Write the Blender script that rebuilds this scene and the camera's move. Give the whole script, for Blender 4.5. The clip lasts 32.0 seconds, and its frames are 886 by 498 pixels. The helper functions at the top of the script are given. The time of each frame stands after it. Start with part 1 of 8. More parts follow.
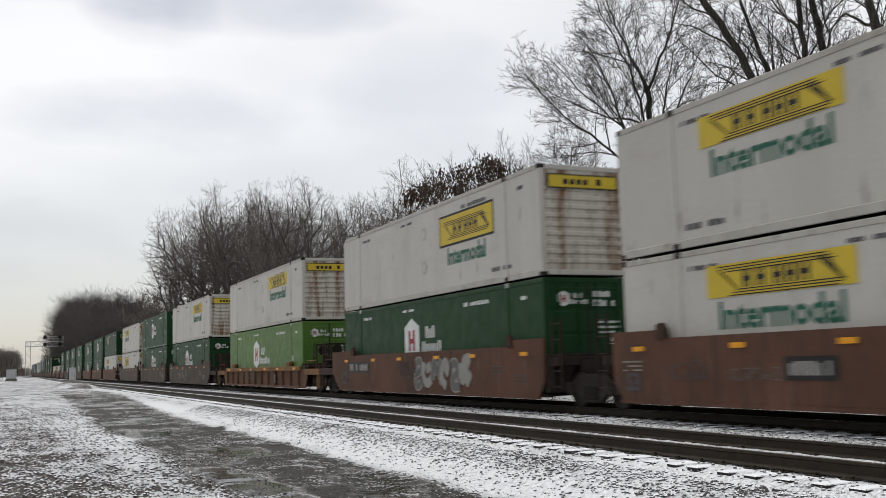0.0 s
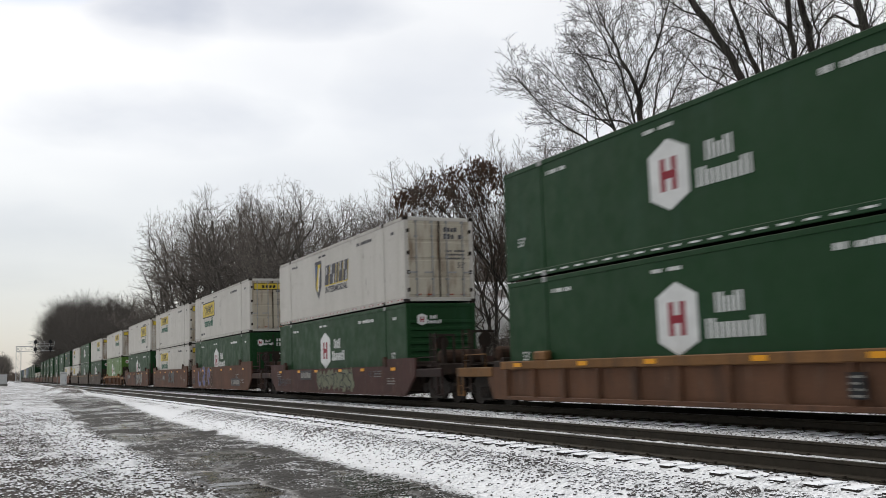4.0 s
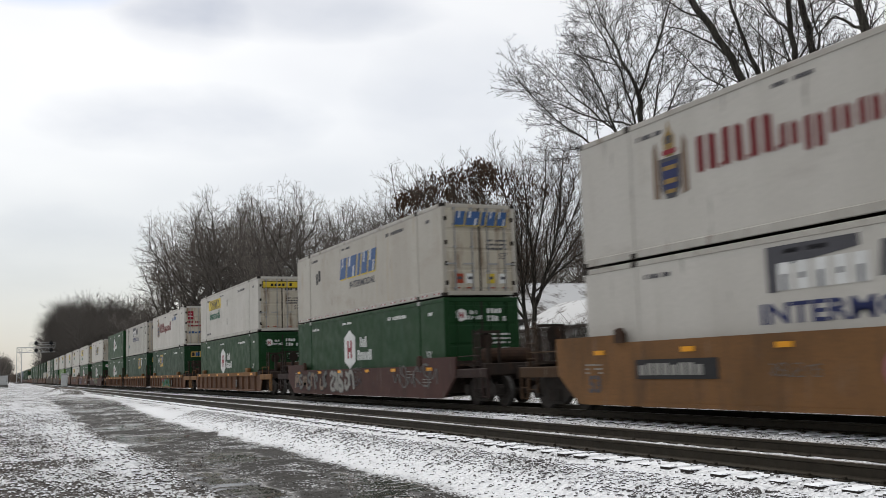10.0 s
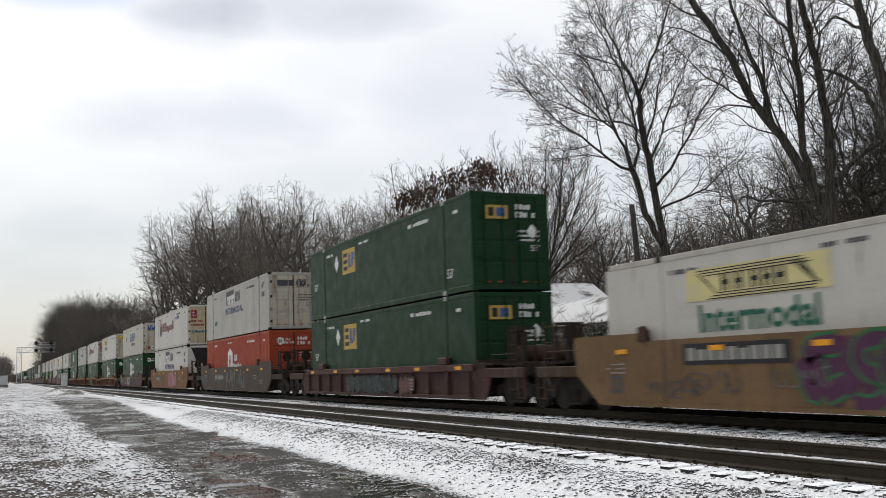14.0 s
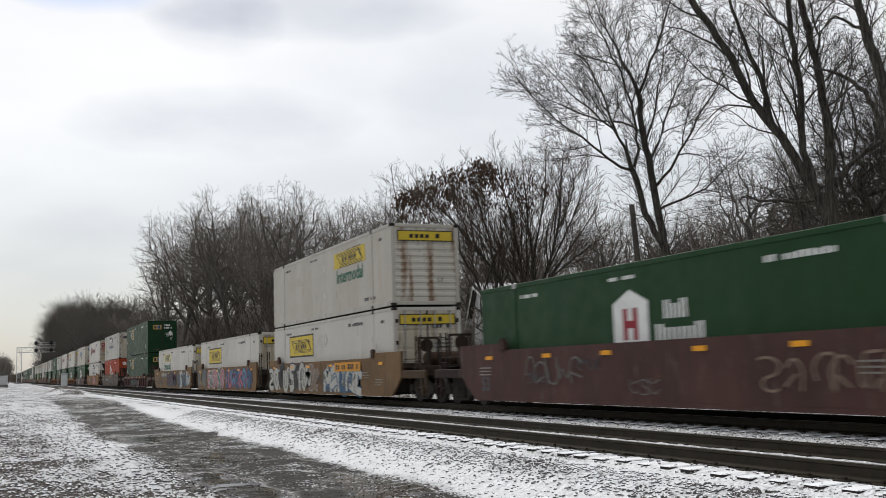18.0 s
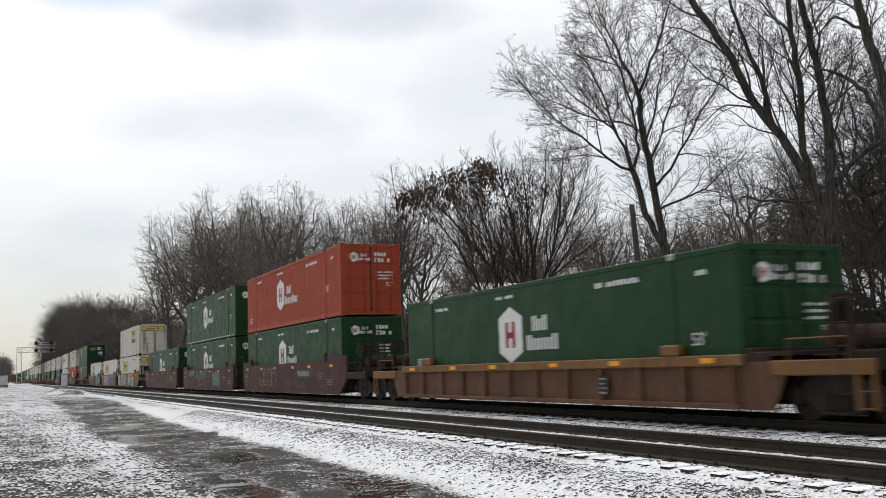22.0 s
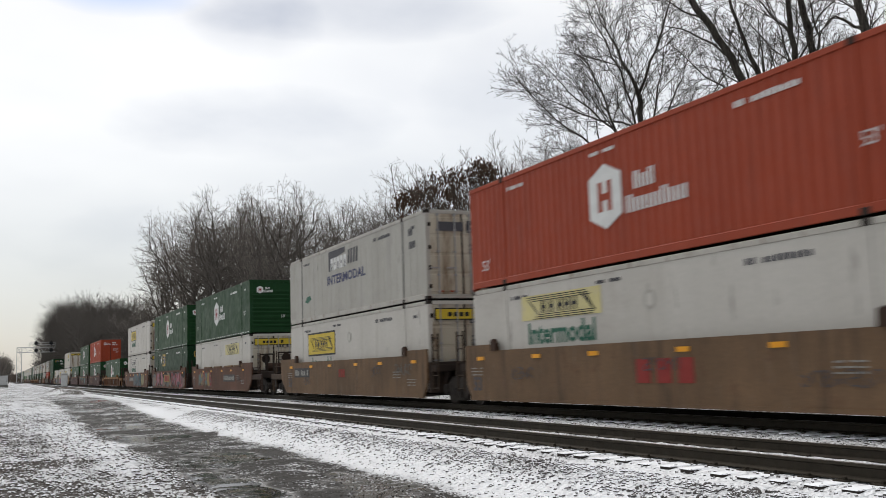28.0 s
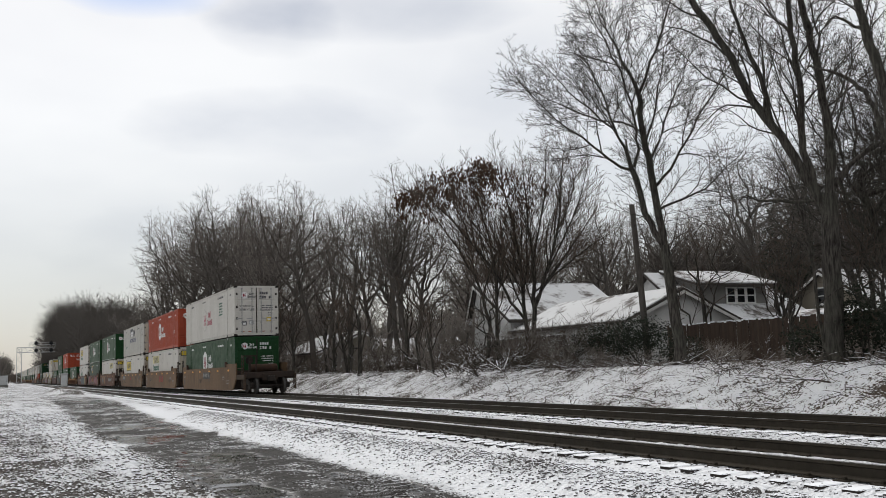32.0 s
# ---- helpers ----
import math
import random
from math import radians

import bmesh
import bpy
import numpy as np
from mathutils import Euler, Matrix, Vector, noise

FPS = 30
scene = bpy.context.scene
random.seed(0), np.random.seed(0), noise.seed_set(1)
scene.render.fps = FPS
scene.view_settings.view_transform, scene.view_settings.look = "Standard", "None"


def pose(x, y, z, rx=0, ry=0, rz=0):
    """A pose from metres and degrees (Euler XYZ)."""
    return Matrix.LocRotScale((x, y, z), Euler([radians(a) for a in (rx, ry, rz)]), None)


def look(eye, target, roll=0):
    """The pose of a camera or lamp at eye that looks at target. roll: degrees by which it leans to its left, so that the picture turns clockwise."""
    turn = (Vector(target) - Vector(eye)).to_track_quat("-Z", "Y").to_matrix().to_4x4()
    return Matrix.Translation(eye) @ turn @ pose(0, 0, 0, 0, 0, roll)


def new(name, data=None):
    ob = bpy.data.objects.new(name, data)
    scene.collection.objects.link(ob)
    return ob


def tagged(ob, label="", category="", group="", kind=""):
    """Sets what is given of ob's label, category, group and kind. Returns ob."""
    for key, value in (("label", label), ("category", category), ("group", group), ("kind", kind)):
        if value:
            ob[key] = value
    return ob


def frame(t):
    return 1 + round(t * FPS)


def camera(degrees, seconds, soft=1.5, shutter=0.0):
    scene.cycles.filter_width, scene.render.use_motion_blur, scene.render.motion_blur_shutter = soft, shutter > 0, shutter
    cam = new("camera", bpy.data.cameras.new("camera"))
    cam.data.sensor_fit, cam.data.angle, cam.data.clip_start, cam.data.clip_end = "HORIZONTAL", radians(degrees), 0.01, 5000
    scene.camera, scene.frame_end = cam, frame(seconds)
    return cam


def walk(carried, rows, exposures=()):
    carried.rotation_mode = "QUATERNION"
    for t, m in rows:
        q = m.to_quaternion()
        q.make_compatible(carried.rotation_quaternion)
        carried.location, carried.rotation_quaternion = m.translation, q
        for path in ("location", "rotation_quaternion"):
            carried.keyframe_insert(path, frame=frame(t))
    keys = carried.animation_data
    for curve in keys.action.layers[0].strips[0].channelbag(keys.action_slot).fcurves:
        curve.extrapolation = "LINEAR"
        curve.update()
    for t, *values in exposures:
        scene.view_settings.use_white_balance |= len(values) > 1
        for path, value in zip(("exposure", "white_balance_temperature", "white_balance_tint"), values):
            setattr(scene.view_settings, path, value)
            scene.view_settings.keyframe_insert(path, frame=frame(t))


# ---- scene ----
# Camera: held by hand for the first seconds, then still. Rail tops are z = 0, the train runs towards +y.
cam = camera(48.14, 32.0, 0.46, 0.35)
LENS = 1755.0


def view(dx=0.0, dy=0.0, turn=0.0):
    yaw, pitch = 0.4229 - dx / LENS, 0.118 + dy / LENS
    eye = Vector((0.0, 0.0, 1.144))
    way = Vector((math.sin(yaw) * math.cos(pitch), math.cos(yaw) * math.cos(pitch), math.sin(pitch)))
    return look(eye, eye + way * 10, -1.908 + math.degrees(turn))


walk(cam, [(0.0, view(14.0, -5.8, 0.006)), (0.5, view(7.5, -6.0, 0.006)), (1.0, view(3.4, -6.8, 0.0055)),
           (1.5, view(3.2, -6.8, 0.005)), (2.0, view(3.0, -6.2, 0.001)), (2.5, view(0.2, -4.9, 0.0002)),
           (3.0, view(-1.7, -3.6)), (3.5, view(-1.5, -2.9)), (5.5, view()), (32.0, view())],
     [(0.0, -0.23), (3.0, -0.19), (6.0, -0.09), (9.0, -0.14), (12.0, -0.19), (14.0, -0.13), (17.0, -0.22), (18.0, -0.19), (20.0, -0.05), (24.0, -0.13), (25.0, -0.06), (28.0, -0.15), (32.0, -0.23)])

# Light: an overcast winter sky with a veiled sun ahead, over the track.
SUN_UP, SUN_AZ = radians(44), radians(-8)
world = bpy.data.worlds.new("winter_sky")
world.use_nodes = True
scene.world = world
sky = world.node_tree.nodes.new("ShaderNodeTexSky")
sky.sky_type, sky.sun_disc, sky.sun_elevation, sky.sun_rotation = "NISHITA", False, SUN_UP, SUN_AZ
sky.air_density, sky.dust_density = 1.0, 1.2
back = world.node_tree.nodes["Background"]
back.inputs["Strength"].default_value = 0.03
world.node_tree.links.new(sky.outputs["Color"], back.inputs["Color"])
sun = new("sun", bpy.data.lights.new("sun", "SUN"))
sun.data.energy, sun.data.angle, sun.data.color = 1.6, radians(24), (1.0, 0.95, 0.885)
sun.matrix_world = look((0, 0, 60), Vector((0, 0, 60)) - Vector((math.sin(SUN_AZ) * math.cos(SUN_UP), math.cos(SUN_AZ) * math.cos(SUN_UP), math.sin(SUN_UP))))
scene.view_settings.exposure = 0.0


# ---- node materials ----
class Nodes:
    """Short hand for building a node tree."""

    def __init__(self, name):
        self.mat = bpy.data.materials.new(name)
        self.mat.use_nodes = True
        self.tree = self.mat.node_tree
        self.bsdf = self.tree.nodes["Principled BSDF"]
        self.out = self.tree.nodes["Material Output"]

    def node(self, kind, **values):
        n = self.tree.nodes.new("ShaderNode" + kind)
        for key, value in values.items():
            n.inputs[key].default_value = value
        return n

    def link(self, a, b):
        self.tree.links.new(a, b)

    def coords(self, scale=(1, 1, 1), own=True, offset=(0, 0, 0)):
        tc = self.node("TexCoord")
        mp = self.node("Mapping")
        mp.inputs["Scale"].default_value = scale
        mp.inputs["Location"].default_value = offset
        src = tc.outputs["Object"]
        if own:
            info = self.node("ObjectInfo")
            mul = self.node("Math")
            mul.operation = "MULTIPLY"
            mul.inputs[1].default_value = 53.0
            self.link(info.outputs["Random"], mul.inputs[0])
            add = self.node("VectorMath")
            add.operation = "ADD"
            self.link(src, add.inputs[0])
            self.link(mul.outputs[0], add.inputs[1])
            src = add.outputs[0]
        self.link(src, mp.inputs["Vector"])
        return mp.outputs[0]

    def noise(self, vec, scale, detail=4.0, rough=0.55):
        n = self.node("TexNoise", Scale=scale, Detail=detail, Roughness=rough)
        self.link(vec, n.inputs["Vector"])
        return n.outputs["Fac"]

    def ramp(self, fac, lo, hi, a=0.0, b=1.0):
        m = self.node("MapRange")
        m.inputs["From Min"].default_value, m.inputs["From Max"].default_value = lo, hi
        m.inputs["To Min"].default_value, m.inputs["To Max"].default_value = a, b
        self.link(fac, m.inputs["Value"])
        return m.outputs["Result"]

    def math(self, op, a, b):
        m = self.node("Math")
        m.operation = op
        for k, v in enumerate((a, b)):
            if isinstance(v, (int, float)):
                m.inputs[k].default_value = v
            else:
                self.link(v, m.inputs[k])
        return m.outputs[0]

    def mix(self, fac, a, b, blend="MIX"):
        m = self.node("Mix")
        m.data_type, m.blend_type = "RGBA", blend
        for k, v in ((0, fac), (6, a), (7, b)):
            if isinstance(v, (int, float)):
                m.inputs[k].default_value = v
            elif isinstance(v, tuple):
                m.inputs[k].default_value = (*v, 1) if len(v) == 3 else v
            else:
                self.link(v, m.inputs[k])
        return m.outputs[2]

    def bump(self, height, strength, dist):
        b = self.node("Bump", Strength=strength, Distance=dist)
        self.link(height, b.inputs["Height"])
        self.link(b.outputs[0], self.bsdf.inputs["Normal"])

    def done(self, colour, rough, metal=0.0):
        for key, v in (("Base Color", colour), ("Roughness", rough), ("Metallic", metal)):
            if isinstance(v, tuple):
                self.bsdf.inputs[key].default_value = (*v, 1)
            elif isinstance(v, (int, float)):
                self.bsdf.inputs[key].default_value = v
            else:
                self.link(v, self.bsdf.inputs[key])
        return self.mat


def surface(name, a, b, rough=0.6, metal=0.0, scale=1.5, fine=30.0, bump=0.15, dist=0.01, tall=1.0, dirt=None, dirt_at=(0.55, 0.75), streak=None):
    """A weathered surface: two tones at a large and a small scale, and an optional third tone of dirt or rust in runs (tall < 1 draws it out upright)."""
    n = Nodes(name)
    vec = n.coords((1, 1, tall))
    plain = n.coords()
    col = n.mix(n.ramp(n.noise(vec, scale), 0.35, 0.65), a, b)
    grain = n.noise(plain, fine, 3.0)
    col = n.mix(n.ramp(grain, 0.3, 0.7, 0.0, 0.35), col, tuple(c * 0.72 for c in a))
    if dirt:
        col = n.mix(n.ramp(n.noise(vec, scale * 2.3, 6.0, 0.65), dirt_at[0], dirt_at[1]), col, dirt)
    if streak:
        col = n.mix(n.ramp(n.noise(n.coords((1, 1, 0.3)), 3.6, 3.0, 0.5), 0.66, 0.76, 0.0, 0.55), col, streak)
        col = n.mix(n.ramp(n.noise(n.coords((1, 0.25, 1)), 1.1, 4.0, 0.6), 0.58, 0.75, 0.0, 0.3), col, tuple(c * 1.9 for c in streak))
    n.bump(grain, bump, dist)
    n.bsdf.inputs["Specular IOR Level"].default_value = 0.16
    return n.done(col, n.ramp(n.noise(plain, scale * 3), 0.3, 0.7, max(rough - 0.1, 0.05), min(rough + 0.1, 1.0)), metal)


def plain(name, colour, rough=0.5, metal=0.0):
    return surface(name, colour, tuple(c * 0.86 for c in colour), rough, metal, 3.0, 40.0, 0.05, 0.004)


SNOWC = (0.88, 0.90, 0.93)
WHITE = surface("white_container_paint", (0.485, 0.468, 0.432), (0.430, 0.412, 0.376), 0.55, 0, 0.6, 12, 0.04, 0.004, 0.15, (0.33, 0.30, 0.26), (0.56, 0.85), (0.13, 0.11, 0.095))
GREY = surface("grey_white_container_paint", (0.375, 0.365, 0.330), (0.315, 0.305, 0.272), 0.5, 0, 0.6, 12, 0.05, 0.004, 0.12, (0.27, 0.26, 0.25), (0.55, 0.8), (0.11, 0.105, 0.10))
CREAM = surface("yellowed_container_paint", (0.41, 0.39, 0.345), (0.36, 0.335, 0.29), 0.5, 0, 0.6, 12, 0.05, 0.004, 0.15, (0.33, 0.26, 0.17), (0.58, 0.8), (0.12, 0.095, 0.07))
GREEN = surface("green_container_paint", (0.0074, 0.041, 0.0112), (0.0062, 0.036, 0.0100), 0.55, 0, 0.7, 14, 0.05, 0.004, 0.2, (0.014, 0.048, 0.025), (0.55, 0.8))
DEEP = surface("dark_green_container_paint", (0.0050, 0.031, 0.0100), (0.0042, 0.027, 0.0088), 0.55, 0, 0.7, 14, 0.05, 0.004, 0.2, (0.010, 0.034, 0.019), (0.55, 0.8))
LIME = surface("light_green_container_paint", (0.070, 0.150, 0.026), (0.058, 0.125, 0.024), 0.45, 0, 0.7, 14, 0.05, 0.004, 0.2, (0.06, 0.10, 0.03), (0.55, 0.8))
RED = surface("orange_red_container_paint", (0.30, 0.052, 0.023), (0.26, 0.045, 0.021), 0.58, 0, 0.7, 14, 0.05, 0.004, 0.2, (0.22, 0.050, 0.030), (0.55, 0.8))
SLATE = surface("blue_grey_container_paint", (0.10, 0.13, 0.16), (0.08, 0.11, 0.14), 0.5, 0, 0.7, 14, 0.05, 0.004, 0.2, (0.07, 0.08, 0.09))
def railcar_paint():
    """Sun-bleached, rust-streaked paint in the colour that each part carries."""
    n = Nodes("railcar_paint")
    at, runs = n.coords(), n.coords((1, 1, 0.14))
    tint = n.node("ObjectInfo").outputs["Color"]
    col = n.mix(1.0, tint, n.mix(n.ramp(n.noise(at, 0.55, 4.0), 0.32, 0.68), (0.72, 0.72, 0.72), (1.16, 1.13, 1.10)), "MULTIPLY")
    col = n.mix(n.ramp(n.noise(runs, 3.2, 5.0, 0.6), 0.52, 0.74, 0.0, 0.75), col, (0.040, 0.027, 0.021))
    col = n.mix(n.ramp(n.noise(at, 2.2, 6.0, 0.7), 0.58, 0.70, 0.0, 0.7), col, (0.095, 0.046, 0.026))
    col = n.mix(n.ramp(n.noise(runs, 9.0, 4.0, 0.6), 0.60, 0.74, 0.0, 0.35), col, (0.24, 0.21, 0.18))
    grain = n.noise(at, 22.0, 4.0)
    col = n.mix(n.ramp(grain, 0.35, 0.75, 0.0, 0.35), col, (0.03, 0.024, 0.02))
    n.bump(grain, 0.25, 0.006)
    n.bsdf.inputs["Specular IOR Level"].default_value = 0.16
    return n.done(col, 0.74)


CAR = railcar_paint()
# Brown car-end grime, coloured darker still for the shadow between the cars.
SHADED_GRIME = surface("grimy_shaded_car_end", (0.034, 0.024, 0.019), (0.020, 0.016, 0.014), 0.85, 0, 1.8, 30, 0.2, 0.006, 0.3, (0.062, 0.034, 0.021), (0.58, 0.75))
EDGE = surface("scuffed_white_rail", (0.42, 0.405, 0.37), (0.34, 0.325, 0.29), 0.6, 0, 1.5, 14, 0.1, 0.004, 0.5, (0.15, 0.115, 0.085), (0.56, 0.75))
GRIME = surface("grimy_running_gear", (0.022, 0.019, 0.017), (0.032, 0.026, 0.022), 0.75, 0.2, 3, 40, 0.25, 0.006)
RUST = surface("rusty_ironwork", (0.060, 0.034, 0.022), (0.040, 0.026, 0.020), 0.8, 0.2, 4, 40, 0.3, 0.006)
TREAD = surface("polished_wheel_tread", (0.07, 0.068, 0.066), (0.05, 0.048, 0.046), 0.5, 0.6, 5, 50, 0.05, 0.002)
STEEL = surface("galvanised_bars", (0.34, 0.34, 0.34), (0.26, 0.26, 0.26), 0.5, 0.6, 4, 40, 0.1, 0.004)
DARK = plain("black_paint", (0.020, 0.020, 0.022), 0.5)
INK = plain("dark_grey_lettering", (0.07, 0.07, 0.08), 0.6)
PALE = plain("white_lettering", (0.66, 0.67, 0.66), 0.55)
YELLOW = surface("yellow_panel", (0.55, 0.41, 0.04), (0.49, 0.365, 0.04), 0.5, 0, 1.5, 20, 0.03, 0.003, 0.3, (0.40, 0.30, 0.05), (0.6, 0.85))
STALE = surface("faded_yellow_panel", (0.56, 0.50, 0.24), (0.50, 0.45, 0.22), 0.55, 0, 1.5, 20, 0.03, 0.003, 0.3, (0.45, 0.40, 0.28), (0.5, 0.8))
GOLD = surface("faded_gold_panel", (0.44, 0.30, 0.07), (0.38, 0.26, 0.065), 0.55, 0, 1.5, 20, 0.03, 0.003, 0.3, (0.28, 0.20, 0.07), (0.55, 0.8))
AMBER = plain("amber_reflector", (0.75, 0.33, 0.02), 0.4)
LEAF = plain("green_lettering", (0.022, 0.11, 0.072), 0.55)
NAVY = plain("dark_blue_lettering", (0.022, 0.03, 0.10), 0.5)
BLUE = plain("blue_lettering", (0.045, 0.10, 0.24), 0.5)
CRIMSON = plain("crimson_lettering", (0.25, 0.022, 0.035), 0.5)
FADED = plain("faded_red_lettering", (0.42, 0.13, 0.16), 0.55)
PINK = plain("pink_spray", (0.33, 0.12, 0.15), 0.7)
CHALK = plain("dull_white_spray", (0.27, 0.265, 0.245), 0.75)
ASHY = plain("grey_spray", (0.13, 0.13, 0.125), 0.75)
OCHRE = plain("ochre_spray", (0.26, 0.175, 0.065), 0.7)
SANDY = plain("faded_tan_spray", (0.20, 0.15, 0.115), 0.75)
SCARLET = plain("red_spray", (0.24, 0.035, 0.03), 0.7)
SMUDGE = surface("smudged_grey_post", (0.19, 0.185, 0.175), (0.12, 0.118, 0.112), 0.6, 0, 1.5, 14, 0.06, 0.004, 0.3)
YELLOWED = surface("yellowed_door_paint", (0.40, 0.35, 0.235), (0.34, 0.29, 0.19), 0.6, 0, 0.8, 12, 0.04, 0.004, 0.12, (0.16, 0.10, 0.055), (0.52, 0.76))


# ---- mesh building ----
class Geo:
    """Collects faces and turns them into one mesh."""

    def __init__(self):
        self.v, self.f, self.m = [], [], []

    def add(self, verts, faces, mat=0):
        k = len(self.v)
        self.v.extend(verts)
        self.f.extend([tuple(i + k for i in f) for f in faces])
        self.m.extend([mat] * len(faces))
        return self

    def box(self, x0, x1, y0, y1, z0, z1, mat=0):
        vs = [(x, y, z) for x in (x0, x1) for y in (y0, y1) for z in (z0, z1)]
        return self.add(vs, [(0, 1, 3, 2), (4, 6, 7, 5), (0, 4, 5, 1), (2, 3, 7, 6), (0, 2, 6, 4), (1, 5, 7, 3)], mat)

    def cbox(self, x0, x1, y0, y1, z0, z1, b=0.02, mat=0):
        """A box with its twelve edges cut off."""
        lo, hi = (x0, y0, z0), (x1, y1, z1)
        vs, idx = [], {}
        for sx in (0, 1):
            for sy in (0, 1):
                for sz in (0, 1):
                    s = (sx, sy, sz)
                    for ax in range(3):
                        p = []
                        for k in range(3):
                            c = hi[k] if s[k] else lo[k]
                            if k != ax:
                                c += -b if s[k] else b
                            p.append(c)
                        idx[(s, ax)] = len(vs)
                        vs.append(tuple(p))
        fs = []
        for ax in range(3):
            u, w = (ax + 1) % 3, (ax + 2) % 3
            for side in (0, 1):
                ring = []
                for a, c in ((0, 0), (1, 0), (1, 1), (0, 1)):
                    s = [0, 0, 0]
                    s[ax], s[u], s[w] = side, a, c
                    ring.append(idx[(tuple(s), ax)])
                fs.append(tuple(ring if side else ring[::-1]))
            for a in (0, 1):
                for c in (0, 1):
                    s0, s1 = [0, 0, 0], [0, 0, 0]
                    s0[u] = s1[u] = a
                    s0[w] = s1[w] = c
                    s1[ax] = 1
                    q = [idx[(tuple(s0), u)], idx[(tuple(s1), u)], idx[(tuple(s1), w)], idx[(tuple(s0), w)]]
                    fs.append(tuple(q if (a + c) % 2 else q[::-1]))
        for sx in (0, 1):
            for sy in (0, 1):
                for sz in (0, 1):
                    s = (sx, sy, sz)
                    t = [idx[(s, 0)], idx[(s, 1)], idx[(s, 2)]]
                    fs.append(tuple(t if (sx + sy + sz) % 2 else t[::-1]))
        return self.add(vs, fs, mat)

    def prism(self, poly, axis, a, b, mat=0):
        """A flat outline, drawn out along an axis from a to b. Outlines are (y, z), (x, z) or (x, y)."""
        def at(p, c):
            return {"x": (c, p[0], p[1]), "y": (p[0], c, p[1]), "z": (p[0], p[1], c)}[axis]
        n = len(poly)
        vs = [at(p, a) for p in poly] + [at(p, b) for p in poly]
        fs = [tuple(range(n))[::-1], tuple(range(n, 2 * n))] + [(i, (i + 1) % n, n + (i + 1) % n, n + i) for i in range(n)]
        return self.add(vs, fs, mat)

    def tube(self, pts, radii, n=6, mat=0, cap=False):
        k = len(self.v)
        last = len(pts) - 1
        for i, p in enumerate(pts):
            p = Vector(p)
            d = Vector(pts[min(i + 1, last)]) - Vector(pts[max(i - 1, 0)])
            side = d.cross(Vector((0.31, 0.17, 0.93) if abs(d.z) < 0.9 * d.length else (1, 0.2, 0))).normalized()
            other = d.cross(side).normalized()
            r = radii[i] if isinstance(radii, (list, tuple)) else radii
            for j in range(n):
                a = math.tau * j / n
                q = p + (side * math.cos(a) + other * math.sin(a)) * r
                self.v.append((q.x, q.y, q.z))
        for i in range(last):
            for j in range(n):
                a, b = k + i * n + j, k + i * n + (j + 1) % n
                self.f.append((a, b, b + n, a + n))
                self.m.append(mat)
        if cap:
            self.f += [tuple(range(k, k + n))[::-1], tuple(range(k + last * n, k + last * n + n))]
            self.m += [mat, mat]
        return self

    def disc(self, centre, axis, r, h, n=20, mat=0, r2=None):
        c = Vector(centre)
        a = Vector({"x": (1, 0, 0), "y": (0, 1, 0), "z": (0, 0, 1)}[axis])
        return self.tube([c - a * h / 2, c + a * h / 2], [r, r if r2 is None else r2], n, mat, True)

    def mesh(self, name, *mats, smooth=False):
        me = bpy.data.meshes.new(name)
        me.from_pydata(self.v, [], self.f)
        for m in mats:
            me.materials.append(m)
        if len(mats) > 1:
            me.polygons.foreach_set("material_index", self.m)
        if smooth:
            me.polygons.foreach_set("use_smooth", [True] * len(me.polygons))
        me.update()
        return me


STORE, DRAWN = {}, {}


def kept(key, build):
    if key not in STORE:
        STORE[key] = build()
    return STORE[key]


def part(name, me, parent, label="", at=None):
    ob = new(name, me)
    ob.parent = parent
    if at is not None:
        ob.matrix_basis = at
    if label:
        ob["label"] = label
    return ob


def thing(name, label, category, group="", kind="", at=None):
    ob = tagged(new(name), label, category, group, kind)
    if at is not None:
        ob.matrix_basis = at
    return ob


def lettering(text, size, mat, shear=0.0, bold=0.0):
    """Flat letters with a little thickness, centred, in the x-y plane."""
    def build():
        cu = bpy.data.curves.new("letters", "FONT")
        cu.body, cu.size, cu.align_x, cu.align_y, cu.shear, cu.extrude, cu.resolution_u, cu.offset = text, size, "CENTER", "CENTER", shear, 0.002, 2, bold
        ob = bpy.data.objects.new("letters", cu)
        me = bpy.data.meshes.new_from_object(ob)
        bpy.data.objects.remove(ob)
        me.materials.clear()
        me.materials.append(mat)
        return me
    return kept(("text", text, size, mat.name, shear, bold), build)


